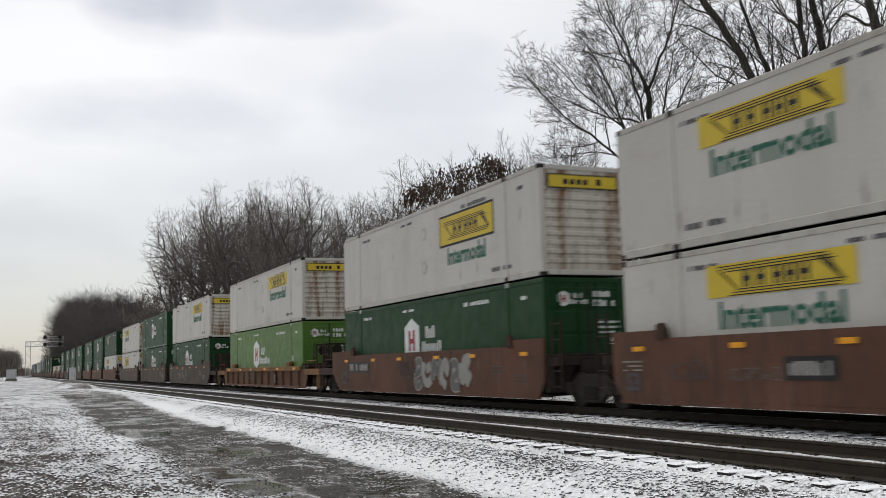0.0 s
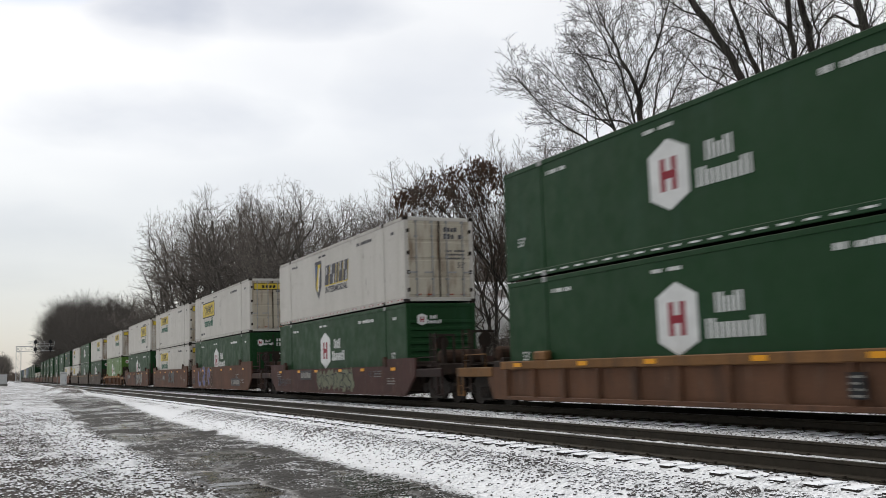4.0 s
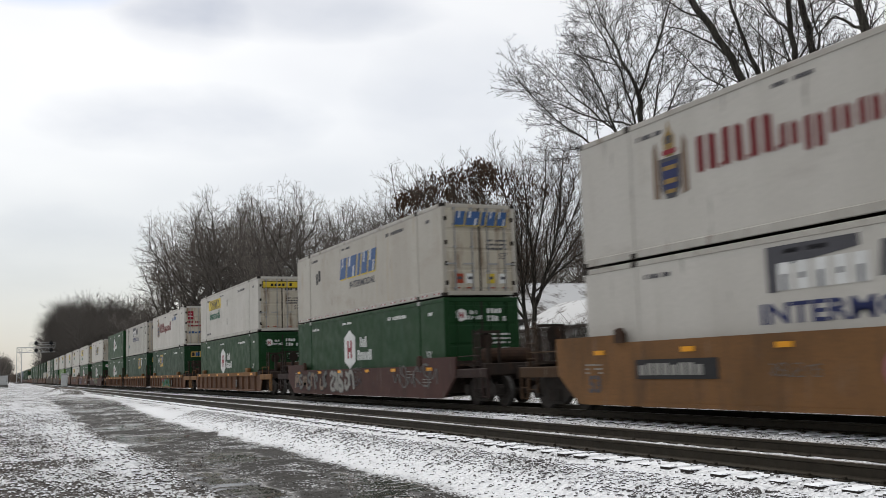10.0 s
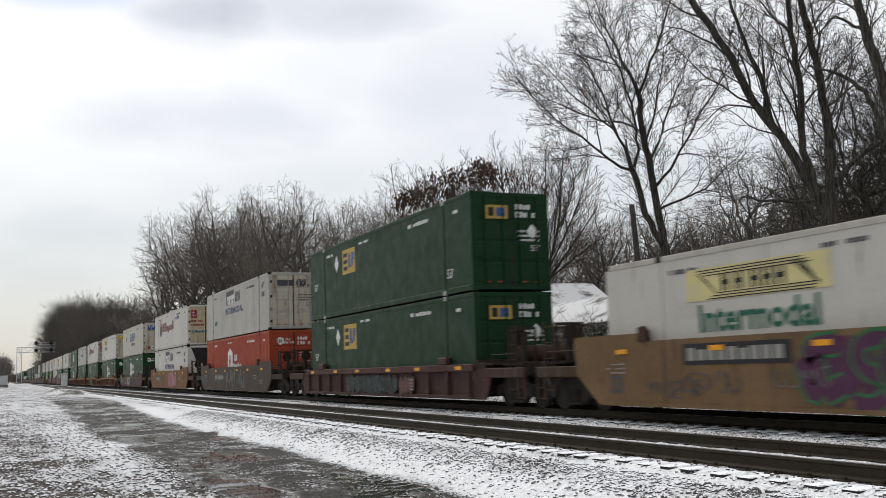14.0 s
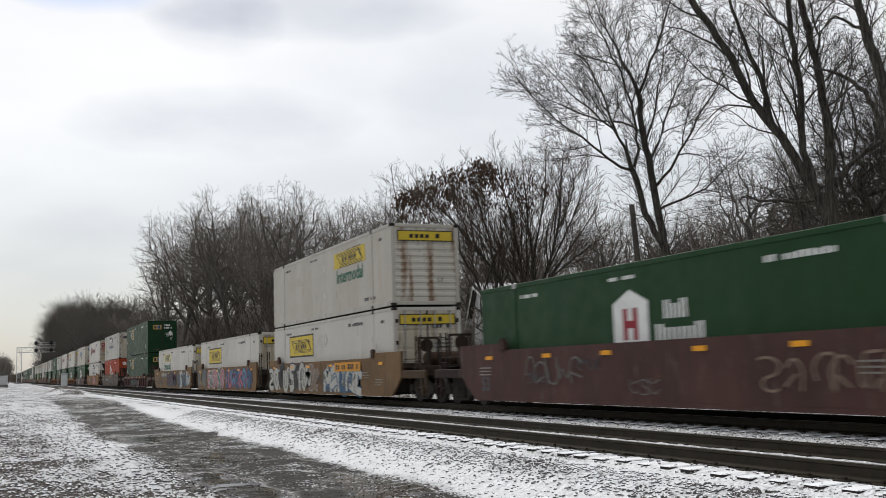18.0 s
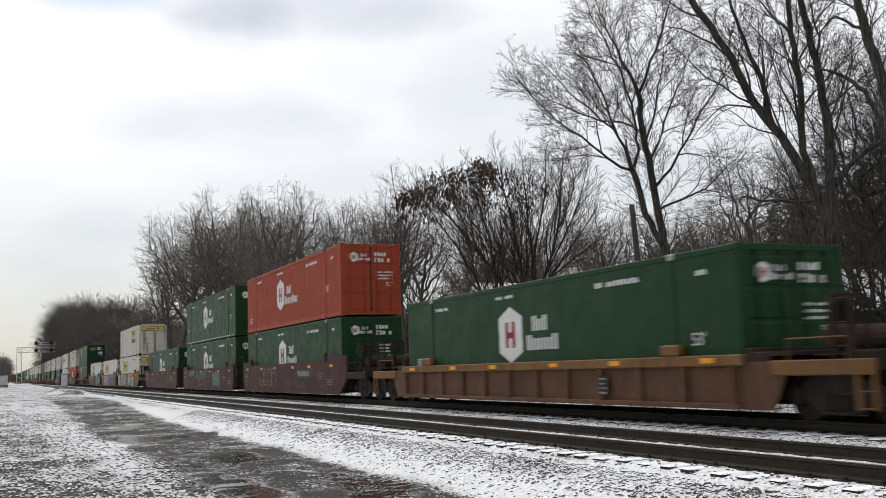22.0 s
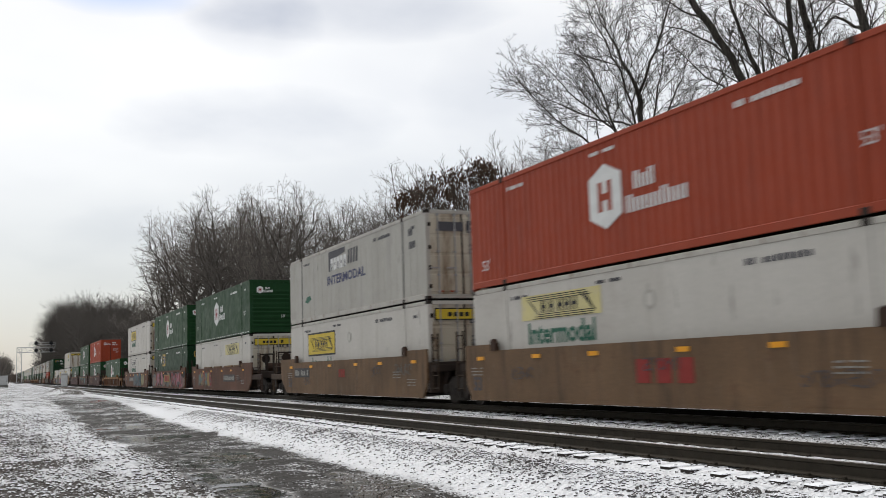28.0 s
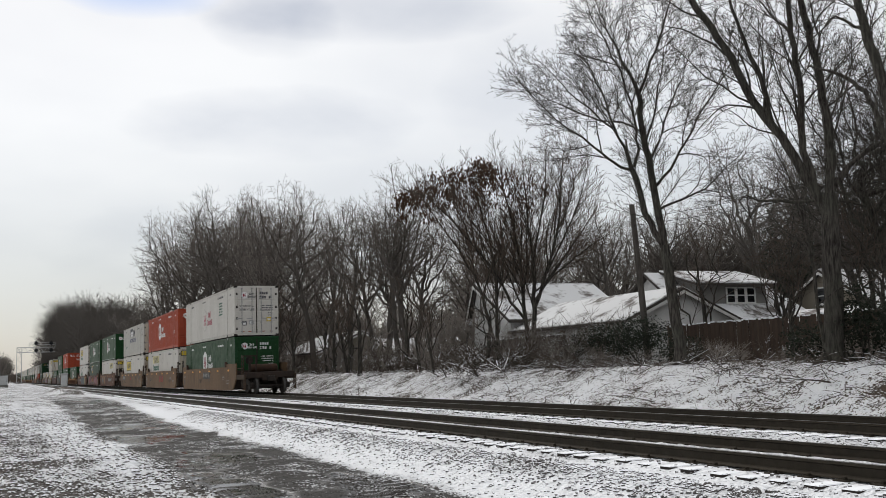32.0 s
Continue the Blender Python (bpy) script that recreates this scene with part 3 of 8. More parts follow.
def limb_tree(name, label, x, y, z, trunk, limbs, seed, bark, twig, o, slim=1.0):
    """A tree whose trunk and limbs are given as (first radius, last radius, (across, up) points), seen from the road; the rest of the crown forks off them."""
    rng = random.Random(seed)
    a = math.atan2(x, y)
    right, away = Vector((math.cos(a), -math.sin(a), 0)), Vector((math.sin(a), math.cos(a), 0))
    ob = thing(name, label, "tree", "bare trees", at=Matrix.Translation((x, y, z)))
    known, stem, wood, fine = [], Geo(), Geo(), Geo()

    def lay(r0, r1, line, drift):
        deep = min(known, key=lambda k: (k[0] - line[0][0]) ** 2 + (k[1] - line[0][1]) ** 2)[2] if known else 0.0
        pts, rad, n = [], [], len(line) - 1
        for i, (u, h) in enumerate(line):
            if i:
                deep += drift * math.hypot(u - line[i - 1][0], h - line[i - 1][1])
            known.append((u, h, deep))
            pts.append(right * u + away * deep + Vector((0, 0, h)))
            rad.append((r0 + (r1 - r0) * i / n) * slim)
        full, wide = [pts[0]], [rad[0]]
        for i in range(n):
            for t in (0.5, 1.0):
                full.append(pts[i].lerp(pts[i + 1], t) + Vector((rng.gauss(0, 1), rng.gauss(0, 1), 0)) * 0.025)
                wide.append(rad[i] + (rad[i + 1] - rad[i]) * t)
        return full, wide
    pts, rad = lay(*trunk, 0.0)
    stem.tube(pts, rad, 14)
    for i, (r0, r1, line) in enumerate(limbs):
        pts, rad = lay(r0, r1, line, (0.0 if r0 > 0.13 else 0.3) * (-1) ** i)
        wood.tube(pts, rad, 10 if r0 > 0.1 else 7)
        fork(wood, fine, rng, pts, rad, 0, o, 0.22)
        branch_line(wood, fine, rng, pts[-1], (pts[-1] - pts[-2]).normalized(), 1.2, rad[-1], 1, o)
    r0 = trunk[0]
    for k in range(5):
        b = k * math.tau / 5 + 0.4
        d = Vector((math.cos(b), math.sin(b), 0))
        c = right * trunk[2][0][0]
        stem.tube([c + d * r0 * 1.5 + Vector((0, 0, -0.15)), c + d * r0 * 0.75 + Vector((0, 0, 0.15)), c + d * r0 * 0.4 + Vector((0, 0, 0.6))], [r0 * 0.4, r0 * 0.35, r0 * 0.15], 6)
    part("trunk", stem.mesh("trunk", bark, smooth=True), ob)
    part("crown_frame", wood.mesh("limbs", bark, smooth=True), ob, "forking bare limbs")
    part("crown", fine.mesh("twigs", twig), ob, "fine bare twigs")
    return ob


def wild_tree(seed, height, spread, bole, limbs, bark, twig, o):
    """Meshes of a tree grown at random, for copies, just as tall as height. spread: half width of the crown; bole: where the crown begins, of its height."""
    rng, stem, wood, fine = random.Random(seed), Geo(), Geo(), Geo()
    pts, d = [Vector((0, 0, -0.3))], Vector((rng.uniform(-0.1, 0.1), rng.uniform(-0.1, 0.1), 1)).normalized()
    while pts[-1].z < height * (bole + 0.22):
        d = (d + Vector((rng.gauss(0, 0.07), rng.gauss(0, 0.07), 0.08))).normalized()
        pts.append(pts[-1] + d * 0.7)
    girth = height * 0.0125
    rad = [girth * (1.35 - 0.75 * i / len(pts)) if i else girth * 1.7 for i in range(len(pts))]
    stem.tube(pts, rad, 8)
    first = max(1, int(len(pts) * bole / (bole + 0.22)))
    turn = rng.random() * math.tau
    for k in range(limbs):
        i = min(len(pts) - 1, first + int((len(pts) - first) * k / limbs))
        turn += 2.4 + rng.gauss(0, 0.3)
        wide = spread * rng.uniform(0.4, 1.0) * (0.6 if k > limbs * 0.6 else 1.0)
        top = pts[i].z + (height * rng.uniform(0.70, 0.90) - pts[i].z) * (1 - 0.42 * (wide / spread) ** 2)
        goal = Vector((math.cos(turn) * wide, math.sin(turn) * wide, top))
        bend = Vector((goal.x * 0.78, goal.y * 0.78, pts[i].z + (goal.z - pts[i].z) * 0.42))
        line = []
        for j in range(9):
            t = j / 8
            p = pts[i] * (1 - t) ** 2 + bend * 2 * t * (1 - t) + goal * t * t
            line.append(p + Vector((rng.gauss(0, 1), rng.gauss(0, 1), rng.gauss(0, 0.6))) * (0.16 if 0 < j else 0))
        r0 = min(rad[i] * 0.75, girth * rng.uniform(0.4, 0.7))
        wide_at = [r0 + (o["tip"] * 1.5 - r0) * (j / 8) ** 0.8 for j in range(9)]
        wood.tube(line, wide_at, 5)
        fork(wood, fine, rng, line, wide_at, 0, o)
    k = height / max(v[2] for v in fine.v)
    for g in (stem, wood, fine):
        g.v = [(vx * k, vy * k, vz * k) for vx, vy, vz in g.v]
    return stem.mesh("trunk", bark, smooth=True), wood.mesh("limbs", bark, smooth=True), fine.mesh("twigs", twig)


def plant(meshes, x, y, z, size, turn, label, name="bare_tree", group="bare trees", wide=1.0):
    ob = thing(name, label, "tree", group, at=Matrix.LocRotScale((x, y, z), Euler((0, 0, turn)), (size * wide, size * wide, size)))
    for nm, me in zip(("trunk", "crown_frame", "crown"), meshes):
        part(nm, me, ob)
    return ob


# The two great trees beside the line and the leaning one at the edge.
NEAR = {"gaps": (0.21, 0.19, 0.13, 0.13), "reach": (0.42, 0.48, 0.46, 0.4), "least": (1.0, 0.48, 0.26, 0.12), "tip": 0.0066, "joint": 0.22, "wander": 0.15, "up": 0.04, "lean": (0.38, 0.82)}
SPARSE = {**NEAR, "gaps": (0.36, 0.30, 0.21, 0.2)}
limb_tree("bare_tree", "tall bare broad-crowned tree on the snowy bank", 22.0, 29.0, 0.85,
          (0.30, 0.22, [(0.15, -0.3), (0.14, 0.8), (-0.01, 2.6), (-0.13, 3.85), (-0.2, 4.4)]),
          [(0.19, 0.13, [(-0.21, 4.3), (-0.32, 5.4), (-0.44, 6.55), (-0.56, 7.6), (-0.67, 8.45), (-0.77, 9.3), (-0.81, 10.0)]),
           (0.17, 0.13, [(-0.15, 4.1), (-0.51, 4.9), (-0.78, 5.55), (-0.95, 6.4), (-1.13, 7.2)]),
           (0.09, 0.02, [(-0.81, 10.0), (-1.1, 11.0), (-1.4, 11.6), (-1.6, 12.25), (-1.86, 12.95), (-2.1, 13.7), (-2.3, 14.5)]),
           (0.08, 0.02, [(-0.79, 10.0), (-0.56, 10.45), (-0.28, 11.1), (0.04, 11.7), (0.37, 12.5), (0.63, 13.35), (0.87, 14.1)]),
           (0.07, 0.02, [(-0.52, 7.5), (-0.2, 8.2), (0.07, 9.0), (0.33, 9.7), (0.61, 10.3), (0.94, 11.1), (1.23, 11.9)]),
           (0.075, 0.02, [(-0.31, 6.6), (0.16, 7.1), (0.59, 7.7), (1.04, 8.4), (1.41, 9.05), (1.97, 9.8), (2.45, 10.5)]),
           (0.07, 0.02, [(-0.26, 5.7), (0.19, 5.9), (0.8, 6.15), (1.41, 6.4), (1.93, 6.95), (2.56, 7.55)]),
           (0.06, 0.02, [(-0.63, 8.2), (-0.34, 8.95), (-0.14, 9.7), (0.05, 10.5), (0.22, 11.35)]),
           (0.06, 0.015, [(-0.67, 8.45), (-1.02, 8.85), (-1.45, 9.1), (-2.27, 9.3), (-2.88, 9.6), (-3.5, 10.0), (-4.22, 10.45), (-4.95, 11.0)]),
           (0.08, 0.02, [(-1.13, 7.2), (-1.55, 7.3), (-1.85, 7.5), (-2.24, 7.85), (-2.64, 8.25), (-3.14, 8.6), (-3.55, 8.85), (-3.99, 9.35), (-4.46, 9.85), (-5.0, 10.5)]),
           (0.085, 0.02, [(-1.13, 7.2), (-1.32, 7.9), (-1.53, 8.4), (-1.81, 8.95), (-1.93, 9.55), (-2.2, 10.5), (-2.5, 11.4), (-2.8, 12.0), (-3.1, 12.6)]),
           (0.075, 0.02, [(-1.1, 7.3), (-0.9, 7.95), (-0.93, 8.6), (-1.06, 9.55), (-1.28, 10.4), (-1.5, 10.9), (-1.74, 11.45), (-2.1, 12.2), (-2.34, 12.95)]),
           (0.055, 0.015, [(-1.81, 8.95), (-2.27, 9.35), (-2.66, 9.9), (-3.26, 10.45), (-3.66, 11.0), (-4.1, 11.6), (-4.45, 12.05)]),
           (0.04, 0.012, [(-1.55, 7.3), (-2.05, 7.65), (-2.66, 7.8), (-3.4, 7.75), (-3.9, 7.5)])], 11, BARK, BARK, {**NEAR, "gaps": (0.27, 0.25, 0.18, 0.17)}, 0.74)
limb_tree("bare_tree", "huge dark bare tree with ivy at its foot", 22.0, 21.8, 0.8,
          (0.46, 0.36, [(0.08, -0.3), (0.17, 1.4), (0.23, 2.9), (0.27, 4.05), (0.3, 5.0)]),
          [(0.23, 0.16, [(0.2, 4.4), (-0.11, 5.2), (-0.41, 5.8), (-0.77, 6.6), (-1.09, 7.15), (-1.35, 7.55), (-1.63, 8.05), (-1.93, 8.8), (-2.2, 9.45), (-2.55, 10.2), (-2.85, 10.8), (-3.3, 11.55), (-3.7, 12.25)]),
           (0.14, 0.05, [(-1.15, 7.25), (-1.28, 8.15), (-1.37, 8.7), (-1.57, 9.45), (-1.78, 10.0), (-1.97, 10.75), (-2.16, 11.45), (-2.34, 12.1)]),
           (0.06, 0.02, [(-2.2, 9.45), (-2.7, 10.05), (-3.2, 10.5), (-3.7, 10.85), (-4.25, 11.1)]),
           (0.05, 0.02, [(-2.85, 10.8), (-3.45, 11.1), (-4.05, 11.55), (-4.4, 11.9)]),
           (0.05, 0.02, [(-1.54, 7.8), (-2.0, 8.0), (-2.45, 8.1), (-2.85, 7.95), (-3.3, 7.6)]),
           (0.19, 0.10, [(0.15, 4.6), (-0.1, 5.35), (-0.24, 6.05), (-0.32, 6.65), (-0.28, 7.5), (-0.26, 8.4), (-0.32, 9.1), (-0.41, 10.0), (-0.45, 10.7), (-0.47, 11.4), (-0.52, 12.15)]),
           (0.07, 0.02, [(-0.43, 10.1), (-0.78, 10.45), (-0.97, 10.8), (-1.22, 11.3), (-1.43, 11.75)]),
           (0.05, 0.02, [(-0.27, 9.1), (0.0, 9.5), (0.23, 9.9), (0.45, 10.3), (0.83, 10.6), (1.1, 11.05)]),
           (0.22, 0.14, [(0.3, 4.8), (0.45, 6.05), (0.45, 6.8), (0.38, 7.6), (0.33, 8.2), (0.25, 8.85), (0.16, 9.35), (0.07, 10.1), (-0.03, 10.8), (-0.12, 11.7)]),
           (0.06, 0.02, [(0.25, 8.9), (0.37, 9.7), (0.26, 10.3), (0.15, 10.95), (0.1, 11.5)]),
           (0.13, 0.06, [(0.4, 5.1), (0.86, 5.8), (1.36, 6.2), (1.83, 6.5), (2.3, 6.8), (2.8, 7.3), (3.3, 8.2)]),
           (0.06, 0.02, [(0.41, 7.6), (0.8, 7.85), (1.2, 8.1), (1.6, 8.4), (2.0, 8.5)]),
           (0.08, 0.02, [(0.1, 4.85), (-0.6, 4.85), (-1.15, 5.0), (-1.7, 5.05), (-2.05, 5.3), (-2.3, 5.15), (-2.1, 4.8), (-1.93, 4.4)]),
           (0.09, 0.03, [(-0.12, 0.3), (-0.23, 1.4), (-0.29, 2.75), (-0.4, 3.8), (-0.48, 4.45), (-0.67, 5.15), (-0.95, 5.9)])], 12, BARK, BARK, SPARSE, 0.64)
limb_tree("bare_tree", "dark bare tree leaning over the bank", 21.5, 17.6, 0.8,
          (0.42, 0.30, [(-0.6, -0.3), (-0.55, 1.8), (-0.54, 3.8), (-0.63, 5.45), (-0.71, 6.55)]),
          [(0.24, 0.12, [(-0.71, 6.4), (-0.82, 7.1), (-0.95, 7.65), (-1.06, 8.4), (-1.18, 9.1), (-1.28, 9.65), (-1.4, 10.5), (-1.5, 11.6)]),
           (0.07, 0.02, [(-1.14, 8.85), (-1.45, 8.9), (-1.64, 9.1), (-1.84, 9.25), (-2.1, 9.05), (-2.35, 8.7), (-2.5, 8.4)]),
           (0.12, 0.08, [(-0.63, 5.3), (-0.97, 6.2), (-1.12, 6.85), (-1.32, 7.3), (-1.54, 7.6), (-1.78, 7.8)]),
           (0.18, 0.06, [(-0.7, 6.4), (-0.32, 7.65), (0.04, 8.8), (0.4, 9.95), (0.7, 11.5)])], 13, BARK, BARK, SPARSE, 0.66)
# The many-stemmed tree that has kept withered leaves.
MULTI = [(0.17, 0.02, [(0.60, 0.6), (0.54, 1.5), (0.44, 2.36), (0.38, 3.8), (0.33, 5.24), (0.1, 6.71), (-0.18, 8.19), (-0.5, 9.6), (-0.7, 10.6)]),
         (0.10, 0.02, [(0.42, 2.5), (-0.24, 3.39), (-0.77, 4.42), (-1.31, 5.31), (-2.0, 6.21), (-2.98, 7.43), (-4.26, 8.67), (-5.3, 9.0)]),
         (0.19, 0.02, [(0.76, 0.6), (0.83, 1.49), (0.89, 2.91), (0.95, 4.35), (0.96, 5.8), (0.79, 7.26), (0.72, 9.03), (0.65, 10.3)]),
         (0.11, 0.02, [(0.94, 3.05), (1.38, 4.19), (1.86, 5.47), (2.22, 6.91), (2.44, 8.66), (2.57, 10.1), (2.7, 10.6)]),
         (0.08, 0.02, [(0.94, 3.4), (1.82, 4.6), (2.74, 5.87), (3.7, 7.13), (4.4, 8.3)]),
         (0.07, 0.02, [(0.96, 5.2), (1.37, 7.24), (1.73, 8.98), (1.8, 10.4)]),
         (0.06, 0.02, [(1.38, 4.19), (2.56, 5.15), (4.05, 6.25), (5.0, 6.8)]),
         (0.07, 0.02, [(1.6, 4.8), (2.6, 6.6), (3.3, 8.2), (3.8, 9.6)]),
         (0.06, 0.02, [(2.2, 6.8), (3.0, 8.4), (3.4, 10.0)]),
         (0.05, 0.02, [(0.35, 4.9), (-0.9, 6.0), (-2.2, 7.6), (-3.0, 9.2)]),
         (0.14, 0.02, [(-1.0, -0.2), (-1.02, 1.64), (-0.96, 3.13), (-0.97, 4.43), (-1.13, 6.18), (-1.51, 7.66), (-1.89, 9.15), (-2.1, 10.0)]),
         (0.11, 0.02, [(-1.08, 1.0), (-1.5, 2.72), (-1.66, 3.73), (-2.06, 4.76), (-2.74, 5.95), (-3.71, 7.46), (-4.5, 8.7)])]
UPRIGHT = {"gaps": (0.26, 0.24, 0.20), "reach": (0.42, 0.44, 0.4), "least": (0.9, 0.5, 0.25), "tip": 0.0085, "joint": 0.3, "wander": 0.10, "up": 0.12, "lean": (0.38, 0.8)}
LEAFY = limb_tree("leafy_tree", "many-stemmed tree keeping withered brown leaves", 24.0, 44.5, 0.9, (0.32, 0.26, [(0.66, -0.3), (0.67, 0.2), (0.68, 0.8)]), MULTI, 14, BARK, TWIG, UPRIGHT, 0.82)


def dead_leaves():
    rng, g = random.Random(4), Geo()
    a = math.atan2(24.0, 44.5)
    right, away = Vector((math.cos(a), -math.sin(a), 0)), Vector((math.sin(a), math.cos(a), 0))
    for k in range(165):
        u = rng.uniform(-5.9, -0.6) if rng.random() < 0.84 else rng.uniform(-0.6, 1.8)
        h = float(np.interp(u, (-6, -5, -4.3, -3, -1.5, 0, 2), (8.9, 9.3, 10.0, 10.2, 10.8, 10.2, 9.4))) - abs(rng.gauss(0, 0.95)) * (0.45 if u < -4.6 else 1.0)
        c = right * u + away * rng.uniform(-1.5, 1.5) + Vector((0, 0, h))
        for j in range(rng.randint(12, 24)):
            p = c + Vector((rng.gauss(0, 0.17), rng.gauss(0, 0.17), rng.gauss(0, 0.15)))
            d = Vector((rng.gauss(0, 0.5), rng.gauss(0, 0.5), -1)).normalized() * rng.uniform(0.14, 0.3)
            s = d.orthogonal().normalized() * rng.uniform(0.04, 0.085)
            n = d.cross(s).normalized() * 0.02
            vs = [p, p + d * 0.4 + s + n, p + d * 0.45 - n, p + d * 0.4 - s + n, p + d]
            g.add([tuple(v) for v in vs], [(0, 1, 2), (0, 2, 3), (1, 4, 2), (2, 4, 3)])
    return g.mesh("withered_leaves", DEADLEAF)


part("withered_leaves", dead_leaves(), LEAFY, "clusters of curled brown leaves")

# A belt of wild trees along the line, in a handful of shapes.
AFAR = {"gaps": (0.46, 0.38, 0.34), "reach": (0.42, 0.42, 0.4), "least": (1.0, 0.55, 0.28), "tip": 0.0100, "joint": 0.4, "wander": 0.15, "up": 0.025, "lean": (0.52, 1.05)}
SMALL = {"gaps": (0.45, 0.4), "reach": (0.42, 0.42), "least": (0.6, 0.35), "tip": 0.010, "joint": 0.3, "wander": 0.12, "up": 0.08, "lean": (0.4, 0.85)}
SHAPES = [wild_tree(30 + k, 15.0, (5.2, 4.4, 5.5, 4.8, 4.2, 5.2)[k], (0.22, 0.30, 0.18, 0.26, 0.33, 0.20)[k], (9, 8, 10, 9, 8, 10)[k], GREYBARK, (DULLTWIG, DULLTWIG, BRUSH)[k % 3], AFAR) for k in range(6)]
CLOSE = {**AFAR, "gaps": (0.34, 0.31, 0.26), "tip": 0.0085, "joint": 0.32}
THICK = [wild_tree(70 + k, 14.0, 4.6, 0.22, 11, BARK, BARK, CLOSE) for k in range(3)]
SAPLINGS = [wild_tree(50 + k, 8.0, 1.5, 0.12, 6, BARK, TWIG, SMALL) for k in range(4)]
SLIM = wild_tree(61, 17.6, 2.6, 0.25, 9, GREYBARK, DULLTWIG, AFAR)


def stature(y):
    """How tall the belt's trees stand at y along the line."""
    return float(np.interp(y, (58, 66, 80, 92, 104, 117, 130, 146, 160, 172, 188), (12.4, 14.0, 16.6, 18.6, 20.8, 22.6, 24.4, 25.7, 24.7, 20.0, 14.4)))


def belt():
    rng = random.Random(21)
    names = ("tall bare woodland tree at the edge of the line", "bare tree of the woodland belt")
    for y, x in ((66, 26), (73, 30), (80, 25), (84, 31), (92, 25), (99, 26.5), (104, 25), (110, 28), (117, 24), (123, 29), (130, 24), (138, 27),
                 (146, 24.5), (152, 27), (158, 24), (142, 30), (126, 33), (165, 24.5), (173, 24), (181, 23), (70, 23.4), (77, 27.5), (88, 28), (95, 23.6), (112, 24.5), (121, 27), (136, 23.8), (60, 33), (59.5, 39), (75, 38), (97, 43), (115, 36)):
        plant(SHAPES[rng.randrange(6)], x + rng.uniform(-1, 1), y, ground_z(x, y) - 0.1, stature(y) / 15 * rng.uniform(0.86, 1.02), rng.random() * 6.3, names[rng.randrange(2)], wide=0.82)
    plant(SLIM, 27.0, 67.0, ground_z(26, 67) - 0.1, 0.91, 1.0, "tall slim bare tree above the belt")
    plant(SLIM, 28.6, 75.0, ground_z(26, 75) - 0.1, 0.88, 3.0, "tall slim bare tree above the belt")
    for k in range(26):
        y = 46 + k * 3.4 + rng.uniform(-1.5, 1.5)
        x = rng.uniform(20.5, 24)
        plant(SAPLINGS[k % 4], x, y, ground_z(x, y) - 0.1, rng.uniform(0.55, 1.05), rng.random() * 6.3, "thin bare sapling on the bank", "sapling", "saplings on the bank")
    for x, y, h in ((52, 52, 1.0), (56, 44, 1.05), (60, 60, 1.1), (62, 74, 1.1), (55, 82, 1.0), (64, 50, 1.2), (50, 66, 0.95), (58, 36, 1.1), (70, 66, 1.2), (72, 88, 1.2), (66, 40, 1.2)):
        plant(SHAPES[rng.randrange(6)], x, y, ground_z(x, y) - 0.1, h, rng.random() * 6.3, "bare tree among the houses behind the fence")
    for x, y, h in ((30, 25.5, 0.9), (33.5, 30, 0.9), (36, 27, 1.1), (27, 18.5, 1.0), (37, 22.5, 1.15), (43, 27, 1.1), (47, 31, 1.1), (31.5, 27.0, 0.6)):
        plant(THICK[rng.randrange(3)], x, y, ground_z(x, y) - 0.1, h, rng.random() * 6.3, "dark bare tree close behind the fence")
    for x, y, h in ((48, 53, 1.05), (39.5, 36.5, 0.8)):
        plant(SHAPES[rng.randrange(6)], x, y, ground_z(x, y) - 0.1, h, rng.random() * 6.3, "bare tree in a garden behind the board fence")
    for x, y, h in ((36, 61, 0.66), (40, 60, 0.7), (44, 60.5, 0.72), (48, 60, 0.75), (33, 62.5, 0.7), (38, 66, 0.75), (43, 68, 0.8), (30.5, 64, 0.68)):
        plant(SHAPES[rng.randrange(6)], x, y, ground_z(x, y) - 0.1, h, rng.random() * 6.3, "bare tree behind the pale houses", wide=0.9)
    for x, y, h in ((29.5, 36.5, 0.85), (29.0, 31.0, 0.75), (30.0, 27.5, 0.9), (27.5, 25.0, 0.8), (31.5, 33.5, 0.9), (26.0, 27.5, 0.7)):
        plant(SAPLINGS[int(y) % 4], x, y, ground_z(x, y) - 0.1, h, rng.random() * 6.3, "thin bare sapling behind the fence", "sapling", "saplings on the bank")


belt()


